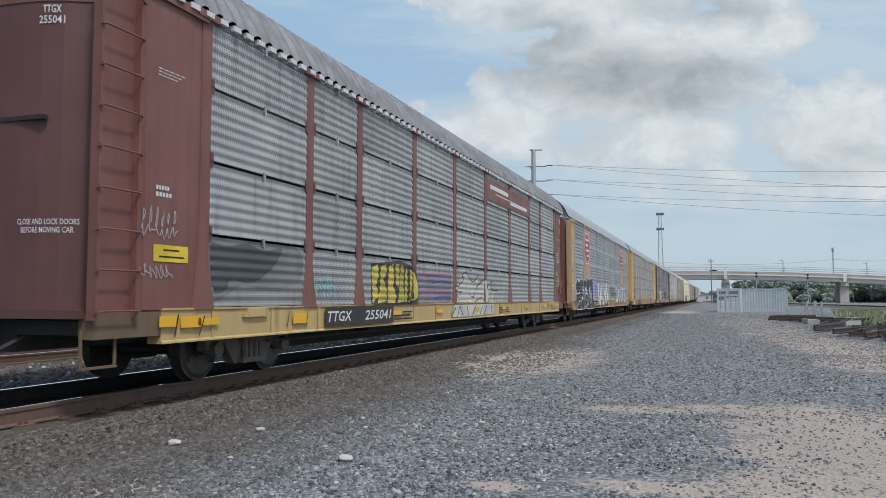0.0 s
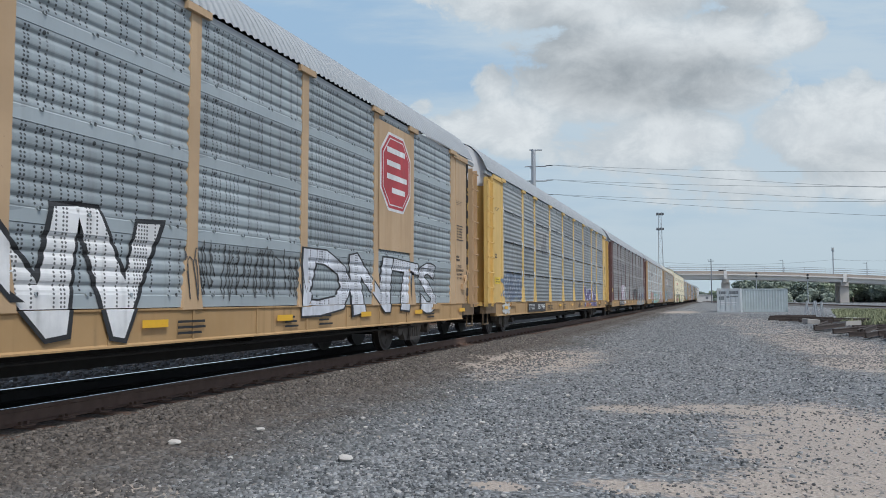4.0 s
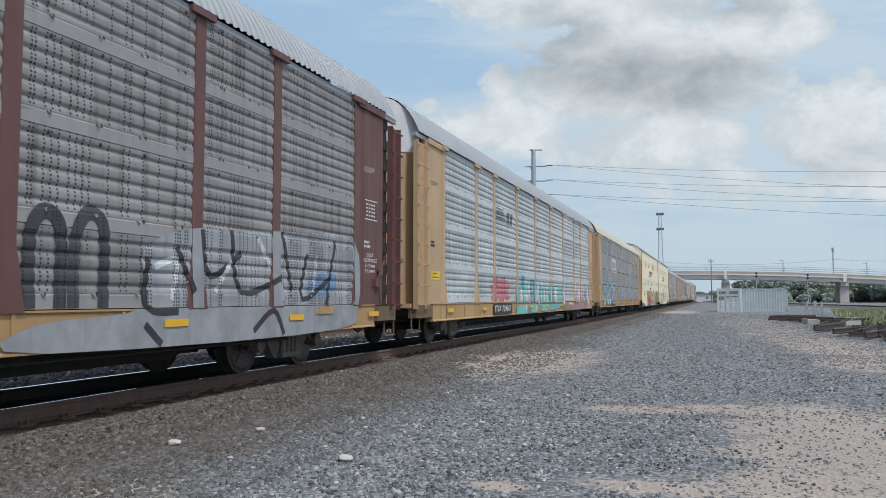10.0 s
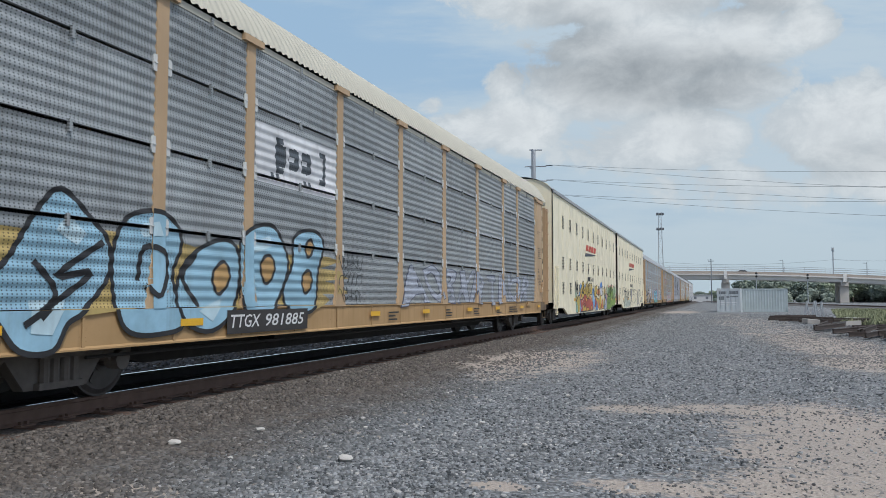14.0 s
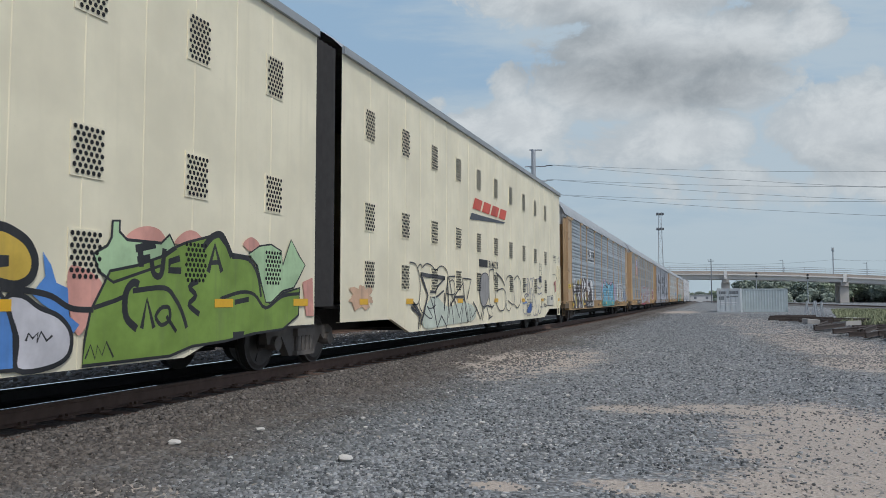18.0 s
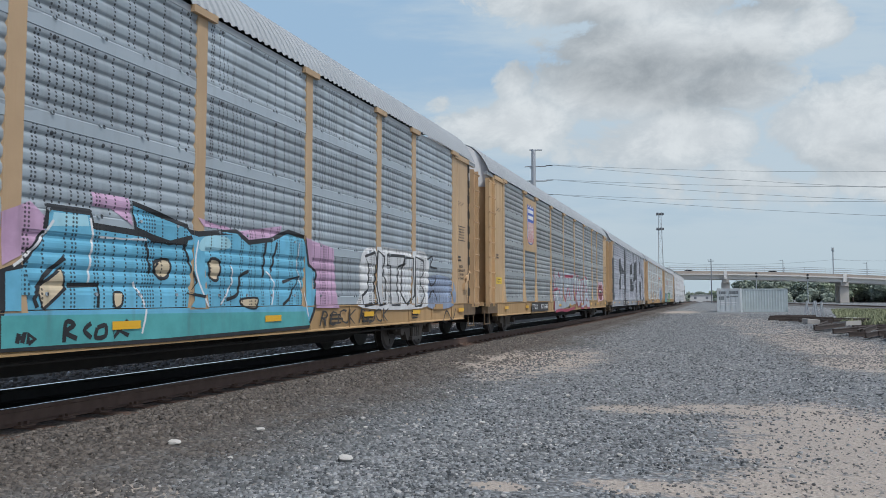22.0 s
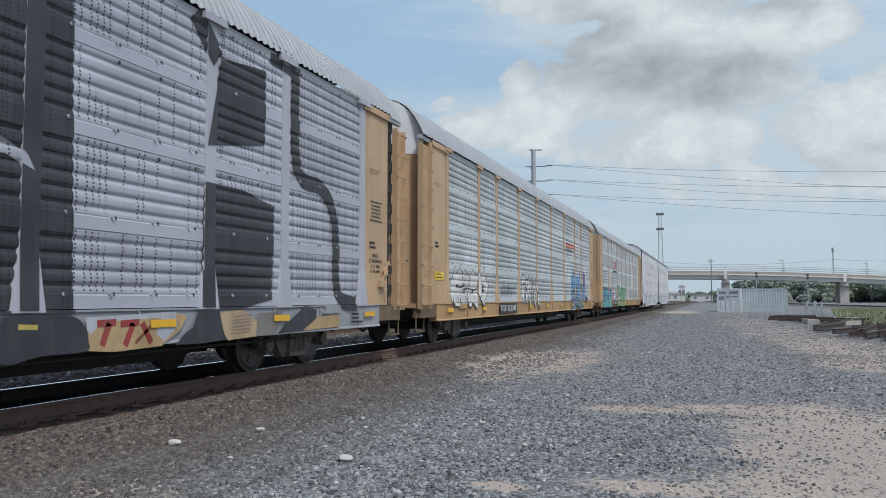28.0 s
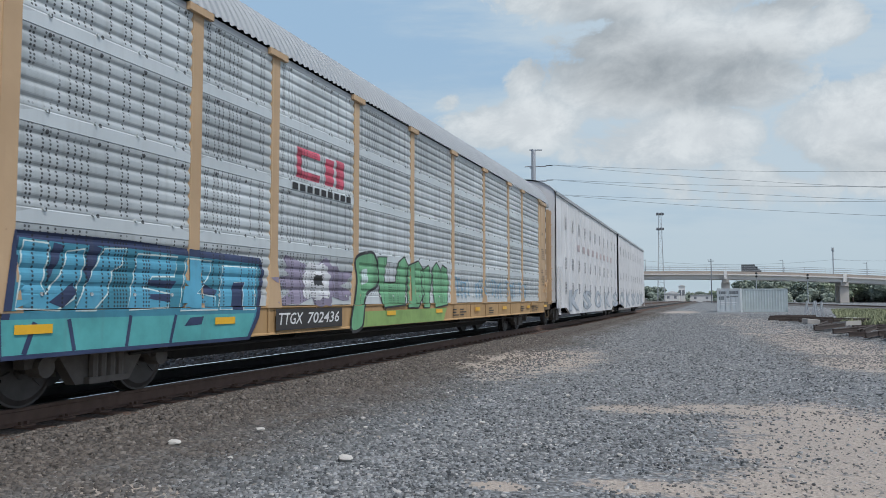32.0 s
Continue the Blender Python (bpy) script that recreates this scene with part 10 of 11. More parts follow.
# distance haze is put into both leaf colours, paler than near leaves
HAZED_LEAF = plain("hazed_foliage", (0.20, 0.235, 0.19), 0.9, 0, 0.35, 0.4, 0)
HAZED_LEAF_PALE = plain("hazed_pale_foliage", (0.24, 0.28, 0.19), 0.9, 0, 0.35, 0.4, 0)
BARK = plain("bark", (0.07, 0.055, 0.045), 0.95, 0, 0.3, 2.0, 0.3)
GRASS = plain("dry_grass", (0.25, 0.265, 0.15), 0.95, 0, 0.45, 0.9, 0)
SCRAP = plain("rusty_old_rail", (0.060, 0.047, 0.041), 0.9, 0.1, 0.4, 3.0, 0.2)
SLAB = plain("broken_concrete", (0.33, 0.315, 0.29), 0.95, 0, 0.2, 2.0, 0.3)
BR_Y = 280.0


def deck_z(x):
    """Height of the bridge's soffit along its length."""
    return 7.75 - 0.00042 * (x + 22.0) ** 2


def strip(bm, xs, zf0, zf1, y0, y1):
    rings = [[bm.verts.new(p) for p in ((a, y0, zf0(a)), (a, y0, zf1(a)), (a, y1, zf1(a)), (a, y1, zf0(a)))] for a in xs]
    for p, q in zip(rings, rings[1:]):
        for i in range(4):
            bm.faces.new((p[i], q[i], q[(i + 1) % 4], p[(i + 1) % 4]))
    bmesh.ops.recalc_face_normals(bm, faces=bm.faces)


def build_bridge():
    br = thing("road_bridge", "pale concrete road overpass with tan parapet and thin rails", "bridge")
    xs = [-260 + i * 13 for i in range(46)]
    for k, y in enumerate((BR_Y, BR_Y + 4, BR_Y + 8, BR_Y + 12)):
        bm = bmesh.new()
        strip(bm, xs, deck_z, lambda x: deck_z(x) + 1.35, y, y + 0.7)
        part("girder", bm, CONCRETE, br)
    bm = bmesh.new()
    strip(bm, xs, lambda x: deck_z(x) + 1.35, lambda x: deck_z(x) + 1.75, BR_Y - 1.0, BR_Y + 13.5)
    part("deck", bm, CONCRETE, br)
    for y in (BR_Y - 0.95, BR_Y + 13.2):
        bm = bmesh.new()
        strip(bm, xs, lambda x: deck_z(x) + 1.75, lambda x: deck_z(x) + 2.6, y, y + 0.3)
        part("parapet", bm, TAN_CONC, br, "tan concrete parapet")
        for dz in (3.0, 3.65, 4.3):
            bm = bmesh.new()
            strip(bm, xs, lambda x: deck_z(x) + dz, lambda x: deck_z(x) + dz + 0.10, y + 0.1, y + 0.2)
            part("handrail", bm, STEEL, br)
    for x in [-200 + i * 6.0 for i in range(80)]:
        part("fence_post", boxes((x - 0.05, x + 0.05, BR_Y - 0.86, BR_Y - 0.76, deck_z(x) + 2.55, deck_z(x) + 4.4)), STEEL, br)
    for x in (-140.8, -105.6, -70.4, -35.2, 3.9, 39.6, 75.0, 110.0):
        pier = part("pier", boxes((x - 1.3, x + 1.3, BR_Y + 0.5, BR_Y + 2.6, GROUND - 0.5, deck_z(x) - 1.1)), PIER, br, "round-edged concrete pier")
        part("pier", boxes((x - 1.3, x + 1.3, BR_Y + 9.5, BR_Y + 11.6, GROUND - 0.5, deck_z(x) - 1.1)), PIER, br)
        part("pier_cap", boxes((x - 1.1, x + 1.1, BR_Y - 0.5, BR_Y + 13.0, deck_z(x) - 1.15, deck_z(x) + 0.0)), PIER, br)
        part("girder_joint", boxes((x - 0.5, x + 0.5, BR_Y - 1.1, BR_Y + 0.1, deck_z(x) + 0.1, deck_z(x) + 2.8)), CONCRETE, br)


def build_lamp_pole(x, y, z, h, r=0.14):
    ob = thing("street_lamp", "thin dark lamp pole on the overpass", "lamp pole", "lamp poles of the overpass")
    part("pole", bm_new(lambda bm: cyl(bm, (x, y, z), (x, y, z + h), r, r * 0.6, 8)), POLE, ob)
    part("lamp_head", bm_new(lambda bm: (box(bm, x - 1.2, x + 0.1, y - 0.08, y + 0.08, z + h - 0.3, z + h - 0.18))), POLE, ob)


def build_monopole(x, y, top):
    ob = thing("power_pylon", "grey steel monopole power pylon with crossarms", "power pole")
    part("mast", bm_new(lambda bm: cyl(bm, (x, y, GROUND), (x, y, top), 0.75, 0.48, 14)), STEEL, ob)
    for k, (dz, l, r) in enumerate(((0.0, 0.9, 2.0), (-3.8, 1.0, 2.9), (-7.1, 1.1, 3.0), (-10.4, 1.1, 3.0))):
        arm = part("crossarm", bm_new(lambda bm: (cyl(bm, (x - l, y, top + dz), (x + r, y, top + dz - 0.2), 0.17, 0.13, 8))), STEEL, ob)
        if k:
            for s in (-l, r):
                part("insulator", bm_new(lambda bm: cyl(bm, (x + s, y, top + dz), (x + s + (1.6 if s > 0 else -0.7), y - 1.0, top + dz - 0.2), 0.12, n=6)), POLE, arm)
            part("brace", bm_new(lambda bm: cyl(bm, (x, y, top + dz - 1.2), (x - l, y, top + dz), 0.09, n=6)), STEEL, arm)


def build_wire(p0, p1, sag, r, name="power_line", label="thin sagging power line", group="power lines"):
    bm = bmesh.new()
    n = 28
    p0, p1 = Vector(p0), Vector(p1)
    prev = None
    for i in range(n + 1):
        t = i / n
        p = p0.lerp(p1, t) - Vector((0, 0, 4 * sag * t * (1 - t)))
        ring = [bm.verts.new(p + Vector((0, r * math.cos(a), r * math.sin(a)))) for a in (0.5, 2.6, 4.7)]
        if prev:
            for j in range(3):
                bm.faces.new((prev[j], prev[(j + 1) % 3], ring[(j + 1) % 3], ring[j]))
        prev = ring
    ob = part(name, bm, WIRE)
    tagged(ob, label, "cable", group)


def build_light_mast(x, y, top, w):
    ob = thing("light_mast", "slim lattice mast with two clusters of floodlights", "mast")
    for a, b in ((-1, -1), (1, -1), (1, 1), (-1, 1)):
        part("leg", bm_new(lambda bm: cyl(bm, (x + a * w, y + b * w, GROUND), (x + a * w * 0.3, y + b * w * 0.3, top), 0.13, 0.10, 5)), STEEL, ob)
    n = 14
    for i in range(n):
        z0, z1 = GROUND + (top - GROUND) * i / n, GROUND + (top - GROUND) * (i + 1) / n
        k0, k1 = w * (1 - 0.7 * i / n), w * (1 - 0.7 * (i + 1) / n)
        s = 1 if i % 2 else -1
        part("lattice", bm_new(lambda bm: (cyl(bm, (x - s * k0, y - k0, z0), (x + s * k1, y - k1, z1), 0.06, n=4),
                                           cyl(bm, (x - k1, y - k1, z1), (x + k1, y - k1, z1), 0.06, n=4))), STEEL, ob)
    for z in (top, top - 6.6):
        head = part("platform", bm_new(lambda bm: cyl(bm, (x, y, z - 0.5), (x, y, z), 0.9, n=10)), STEEL, ob)
        for i in range(6):
            a = i * math.pi / 3
            part("floodlight", boxes((-0.5, 0.5, -0.35, 0.35, 0.0, 0.9)), POLE, head, "dark floodlight",
                 m=pose(x + 1.15 * math.cos(a), y + 1.15 * math.sin(a), z - 0.7, 20, 0, math.degrees(a)))


def build_container(x, y, ang, length, label, marks):
    """Shipping container: corrugated sides, corner posts, doors."""
    ob = thing("shipping_container", label, "container", "containers in the yard", m=pose(x, y, GROUND, 0, 0, ang))
    W, Hh = 2.44, 2.62
    part("frame", boxes((0, 0.16, 0, 0.16, 0, Hh), (W - 0.16, W, 0, 0.16, 0, Hh), (0, 0.16, length - 0.16, length, 0, Hh), (W - 0.16, W, length - 0.16, length, 0, Hh),
                        (0, 0.1, 0, length, Hh - 0.14, Hh), (W - 0.1, W, 0, length, Hh - 0.14, Hh), (0, 0.1, 0, length, 0, 0.16), (W - 0.1, W, 0, length, 0, 0.16),
                        (0, W, 0, 0.1, Hh - 0.14, Hh), (0, W, 0, 0.1, 0, 0.16)), CONTAINER, ob)

    def side(bm, x0):
        n = int(length / 0.14)
        edge = []
        for i in range(n):
            d = 0.022 if i % 2 else 0.0
            edge += [(x0 + 0.03 + d, (i + 0.12) * length / n), (x0 + 0.03 + d, (i + 0.88) * length / n)]
        prism(bm, edge + [(x0 + 0.09, length), (x0 + 0.09, 0)], "z", 0.1, Hh - 0.1)
    part("side_wall", bm_new(side, 0.0), CONTAINER, ob)
    part("side_wall", bm_new(side, W - 0.12), CONTAINER, ob)
    part("roof", boxes((0.05, W - 0.05, 0.05, length - 0.05, Hh - 0.03, Hh - 0.005)), CONTAINER, ob)
    part("end_wall", boxes((0.1, W - 0.1, length - 0.12, length - 0.06, 0.1, Hh - 0.1)), CONTAINER, ob)
    for k, x0 in enumerate((0.14, W / 2 + 0.01)):
        door = part("door", boxes((x0, x0 + W / 2 - 0.15, 0.03, 0.08, 0.14, Hh - 0.14)), CONTAINER, ob)
        for dx in (0.25, 0.75):
            part("lock_rod", bm_new(lambda bm: cyl(bm, (x0 + dx, 0.0, 0.2), (x0 + dx, 0.0, Hh - 0.2), 0.02, n=6)), STEEL, door)
    if not marks:
        for piece in ob.children_recursive:
            piece.material_slots[0].link = "OBJECT"
            piece.material_slots[0].material = CONTAINER_DULL
    if marks:
        for f in ((0.2, 1.0, 2.0, 2.3), (1.3, 2.2, 2.0, 2.32), (0.2, 0.75, 1.35, 1.75), (1.0, 1.3, 1.6, 1.75), (1.4, 2.2, 1.65, 1.8), (0.3, 2.1, 1.05, 1.12), (0.3, 2.0, 0.85, 0.90)):
            part("marking", boxes((f[0], f[1], 0.015, 0.028, f[2], f[3])), spray((0.16, 0.18, 0.19)) if f[3] > 1.3 else spray((0.75, 0.76, 0.76)), ob, "dark painted marking")


def crown(bm, rnd, c, r, n, leaf):
    """Small leaf clumps scattered in an uneven mass."""
    lumps = [(Vector((rnd.uniform(-0.7, 0.7) * r, rnd.uniform(-0.7, 0.7) * r, rnd.uniform(-0.55, 0.6) * r)), rnd.uniform(0.35, 0.62) * r) for _ in range(9)]
    for o, s in lumps:
        bmesh.ops.create_icosphere(bm, subdivisions=1, radius=s * 0.86, matrix=Matrix.Translation(c + o))
    for i in range(n):
        o, s = lumps[rnd.randrange(9)]
        d = Vector((rnd.gauss(0, 1), rnd.gauss(0, 1), rnd.gauss(0, 1))).normalized()
        p = c + o + d * s * rnd.uniform(0.6, 1.05)
        a, b = Vector((rnd.gauss(0, 1), rnd.gauss(0, 1), rnd.gauss(0, 1))).normalized(), Vector((rnd.gauss(0, 1), rnd.gauss(0, 1), rnd.gauss(0, 1))).normalized()
        k = leaf * rnd.uniform(0.6, 1.4)
        v = [bm.verts.new(p + q) for q in (a * k, b * k, -a * k, -b * k)]
        bm.faces.new(v)


TREE_MESHES = {}


def build_tree(x, y, h, r, seed, leafmat, label):
    ob = thing("tree", label, "tree", "trees behind the overpass", m=pose(x, y, GROUND, 0, 0, seed * 47 % 360))
    kind = seed % 4
    if kind not in TREE_MESHES:
        rnd = random.Random(kind)
        bm = bmesh.new()
        cyl(bm, (0, 0, -0.3), (0.15, 0, 4.5), 0.32, 0.2, 8)
        for i in range(6):
            a = i * 1.05 + rnd.uniform(-0.3, 0.3)
            cyl(bm, (0.1, 0, 3.0 + 0.3 * i), (2.4 * math.cos(a), 2.4 * math.sin(a), 5.4 + 0.4 * i), 0.13, 0.05, 6)
        tm = bpy.data.meshes.new("trunk")
        bm.to_mesh(tm)
        bm.free()
        bm = bmesh.new()
        crown(bm, rnd, Vector((0, 0, 5.4)), 4.6, 2200, 0.36)
        cm = bpy.data.meshes.new("crown")
        bm.to_mesh(cm)
        bm.free()
        TREE_MESHES[kind] = (tm, cm)
    tm, cm = TREE_MESHES[kind]
    m = Matrix.Diagonal((r / 4.2, r / 4.2, h / 10.2, 1))
    part("trunk", tm, BARK, ob, m=m)
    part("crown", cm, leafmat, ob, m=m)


build_bridge()
for lx in (-0.6, 21.6, 46.0, 72.0, -22.0):
    build_lamp_pole(lx, BR_Y - 0.6, deck_z(lx) + 1.7, 4.9)
build_monopole(-38.05, 175.0, 34.8)
build_light_mast(-21.7, 360.0, 38.5, 1.5)
for z0, e1, e2 in ((30.9, 25.2, 18.4), (27.6, 22.6, 16.8), (24.3, 20.0, 14.0)):
    build_wire((-33.5, 174.0, z0), (98.2, 175.0, e1), 2.0, 0.035)
    build_wire((-33.5, 174.0, z0), (98.2, 172.0, e2), 2.0, 0.035)
for z in (14.2,):
    build_wire((-24, BR_Y + 16, z + 0.6), (39, BR_Y + 16, z), 1.6, 0.05, "phone_line", "thin line along the overpass", "phone lines")
    build_wire((39, BR_Y + 16, z), (80, BR_Y + 16, z + 1.2), 1.2, 0.05, "phone_line", "thin line along the overpass", "phone lines")
build_container(0.35, 92.6, -6, 6.06, "pale grey shipping container with dark markings on its end", True)
build_container(7.75, 95.0, 88, 4.95, "pale grey corrugated shipping container in the yard", False)
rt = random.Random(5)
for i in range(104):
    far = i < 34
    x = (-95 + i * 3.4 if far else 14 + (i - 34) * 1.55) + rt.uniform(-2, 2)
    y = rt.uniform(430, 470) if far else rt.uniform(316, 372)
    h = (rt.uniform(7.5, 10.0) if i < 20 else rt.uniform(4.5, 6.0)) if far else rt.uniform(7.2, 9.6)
    build_tree(x, y, h, h * rt.uniform(0.5, 0.66), i, HAZED_LEAF if i % 4 else HAZED_LEAF_PALE, "dense dull green broadleaf tree" if i % 4 else "pale green broadleaf tree")


def build_undergrowth():
    rnd = random.Random(8)
    bm = bmesh.new()
    for i in range(60):
        crown(bm, rnd, Vector((rnd.uniform(14, 125), rnd.uniform(318, 330), GROUND + 1.2)), 2.6, 120, 0.4)
    for i in range(40):
        crown(bm, rnd, Vector((rnd.uniform(-95, 25), rnd.uniform(425, 435), GROUND + 1.6)), 3.2, 120, 0.5)
    ob = part("undergrowth", bm, HAZED_LEAF)
    tagged(ob, "dull green bushes under the trees", "bushes", kind="stuff")


build_undergrowth()
SIDING = plain("white_siding", (0.66, 0.66, 0.64), 0.8, 0, 0.1, 1.0, 0)


def build_shed(x, y, w, d, h, roof, label, name, category):
    ob = thing(name, label, category)
    part("wall", boxes((x - w / 2, x + w / 2, y, y + d, GROUND, GROUND + h)), SIDING, ob)
    bm = bmesh.new()
    prism(bm, [(x - w / 2 - 0.3, GROUND + h), (x + w / 2 + 0.3, GROUND + h), (x, GROUND + h + roof)], "y", y - 0.3, y + d + 0.3)
    bmesh.ops.recalc_face_normals(bm, faces=bm.faces)
    part("roof", bm, SIDING, ob)
    for dx in (-0.28, 0.24):
        win = part("window", boxes((x + dx * w - 0.5, x + dx * w + 0.5, y - 0.05, y + 0.05, GROUND + h * 0.4, GROUND + h * 0.75)), POLE, ob, "dark window")


build_shed(-16.2, 340, 5.4, 6, 3.4, 1.2, "small white shed beside the far track", "shed", "shed")
build_shed(-12.6, 348, 2.6, 3, 6.6, 0.6, "narrow white hut behind the shed", "hut", "hut")
build_shed(-4.6, 336, 8.6, 2.6, 2.9, 0.15, "long white trailer parked behind the overpass", "trailer", "trailer")
pole = thing("utility_pole", "dark wooden utility pole in front of the overpass", "utility pole")
part("pole_shaft", bm_new(lambda bm: cyl(bm, (-0.55, 268, GROUND), (-0.55, 268, 13.8), 0.20, 0.14, 8)), POLE, pole)
part("crossarm", boxes((-1.5, 0.4, 267.9, 268.1, 12.9, 13.1)), POLE, pole)
pole = thing("radio_pole", "thin grey radio pole behind the overpass", "pole")
part("pole_shaft", bm_new(lambda bm: cyl(bm, (43.0, 330, GROUND), (43.0, 330, 20.0), 0.30, 0.2, 8)), STEEL, pole)
part("antenna_head", bm_new(lambda bm: cyl(bm, (43.0, 330, 18.8), (43.0, 330, 20.2), 0.45, n=8)), STEEL, pole)
for sx, sy, sz in ((27.0, 262.0, 8.3), (12.0, 250.0, 8.6)):
    sig = thing("rail_signal", "dark railway signal on a mast", "signal", "railway signals")
    part("pole_shaft", bm_new(lambda bm: cyl(bm, (sx, sy, GROUND), (sx, sy, sz), 0.11, n=8)), STEEL, sig)
    part("signal_head", bm_new(lambda bm: cyl(bm, (sx, sy - 0.2, sz - 0.2), (sx, sy - 0.5, sz - 0.2), 0.34, n=12)), BLACKISH, sig)
    part("signal_head", bm_new(lambda bm: cyl(bm, (sx, sy - 0.2, sz - 1.1), (sx, sy - 0.5, sz - 1.1), 0.34, n=12)), BLACKISH, sig)

# vehicles that cross the overpass
CAR_DARK = plain("dark_car_paint", (0.05, 0.055, 0.065), 0.3, 0.2, 0.1, 2.0, 0)
CAR_GREY = plain("grey_truck_paint", (0.10, 0.105, 0.11), 0.4, 0.1, 0.1, 2.0, 0)
GLASS = plain("tinted_window_glass", (0.02, 0.025, 0.03), 0.08, 0, 0.1, 1.0, 0)
ROAD_USERS = []


def build_vehicle(kind, t_ref, x_ref, speed):
    tall = kind == "truck"
    ob = thing("truck" if tall else "sedan", "dark grey box truck crossing the overpass" if tall else "dark sedan crossing the overpass", "truck" if tall else "car",
               "" if tall else "cars on the overpass")
    if tall:
        part("cargo_box", boxes((-3.0, 1.2, -1.1, 1.1, 0.9, 3.35)), CAR_GREY, ob)
        bm = bmesh.new()
        prism(bm, [(1.25, 0.6), (3.2, 0.6), (3.2, 1.5), (2.3, 1.7), (1.9, 2.6), (1.25, 2.6)], "y", -1.0, 1.0)
        bmesh.ops.recalc_face_normals(bm, faces=bm.faces)
        part("cab", bm, CAR_GREY, ob)
        part("windscreen", boxes((1.4, 1.85, -1.01, 1.01, 1.75, 2.4)), GLASS, ob)
        axles, r = (-2.0, 2.4), 0.48
    else:
        bm = bmesh.new()
        prism(bm, [(-2.3, 0.35), (2.3, 0.35), (2.3, 0.75), (1.2, 0.95), (0.5, 1.45), (-1.0, 1.48), (-1.8, 1.0), (-2.3, 0.95)], "y", -0.9, 0.9)
        bmesh.ops.recalc_face_normals(bm, faces=bm.faces)
        part("body", bm, CAR_DARK, ob)
        part("window", boxes((-0.95, 0.45, -0.91, 0.91, 1.02, 1.36)), GLASS, ob)
        axles, r = (-1.4, 1.4), 0.33
    for ax in axles:
        for s in (-0.85, 0.85):
            part("wheel", bm_new(lambda bm: cyl(bm, (ax, s - 0.1, r), (ax, s + 0.1, r), r, n=14)), BLACKISH, ob)
    ROAD_USERS.append((ob, t_ref, x_ref, speed))


def road_x(t, t_ref, x_ref, speed):
    return min(100.0, max(-140.0, x_ref + speed * (t - t_ref)))


build_vehicle("truck", 32.0, 12.0, 17.0)
for ref in ((0.4, 5.8, 13.5), (3.4, -5.2, 14.0), (6.0, 4.3, 14.0), (14.0, 9.6, 14.0), (21.2, 6.5, 15.5), (22.8, 4.8, 15.5)):
    build_vehicle("sedan", *ref)


# scrap rails, slabs and weeds at the yard's edge
def build_scrap(x, y, ang, length, tilt=0.0, lift=0.0):
    ob = thing("scrap_rail", "rusty length of old rail lying on the ground", "rail", "scrap rails", m=pose(x, y, GROUND + 0.13 + lift, tilt, 0, ang))
    bm = bmesh.new()
    prism(bm, [(px * 1.3, pz + 0.09) for px, pz in rail_profile()], "y", -length / 2, length / 2)
    bmesh.ops.recalc_face_normals(bm, faces=bm.faces)
    part("rail_body", bm, SCRAP, ob)


for i in range(26):
    t = i / 25
    build_scrap(4.6 + 3.0 * t + rt.uniform(-0.7, 0.7), 60.5 - 7 * t + rt.uniform(-2.5, 2.5), -62 + rt.uniform(-22, 22), rt.uniform(2.0, 4.2), rt.uniform(-1, 1), rt.uniform(0.0, 0.16))
for i in range(13):
    t = i / 12
    build_scrap(5.3 + 1.0 * t + 0.5 * rt.uniform(-1, 1), 44.0 - 10.0 * t + rt.uniform(-1, 1), -14 + rt.uniform(-10, 10), rt.uniform(4.0, 7.0), rt.uniform(-0.6, 0.6), rt.uniform(0.0, 0.12))
for i in range(10):
    build_scrap(7.8 + rt.uniform(-1.0, 1.4), 38.0 + rt.uniform(-4, 5), -58 + rt.uniform(-16, 16), rt.uniform(2.5, 4.5), rt.uniform(-1, 1), rt.uniform(0.0, 0.12))
for i in range(4):
    w = rt.uniform(0.25, 0.5)
    ob = part("concrete_slab", boxes((-w, w, -0.5, 0.5, -0.1, 0.16)), SLAB, m=pose(6.6 + rt.uniform(-2.2, 2.6), 52 + rt.uniform(-10, 8), GROUND + 0.1, rt.uniform(-6, 6), rt.uniform(-6, 6), rt.uniform(0, 180)))
    tagged(ob, "broken pale concrete slab among scrap rails", "slab", "broken slabs")
for i, (x, y) in enumerate(((6.9, 68.0), (7.3, 67.0), (7.6, 68.5), (7.9, 67.5))):
    ob = thing("trestle", "pale steel trestle leaning at the scrap pile", "trestle", "trestles")
    part("leg", bm_new(lambda bm: cyl(bm, (x - 0.16, y, GROUND), (x, y, GROUND + 1.35), 0.05, n=6)), STEEL, ob)
    part("leg", bm_new(lambda bm: cyl(bm, (x + 0.16, y, GROUND), (x, y, GROUND + 1.35), 0.05, n=6)), STEEL, ob)
    part("crossbar", boxes((x - 0.12, x + 0.12, y - 0.03, y + 0.03, GROUND + 0.7, GROUND + 0.78)), STEEL, ob)


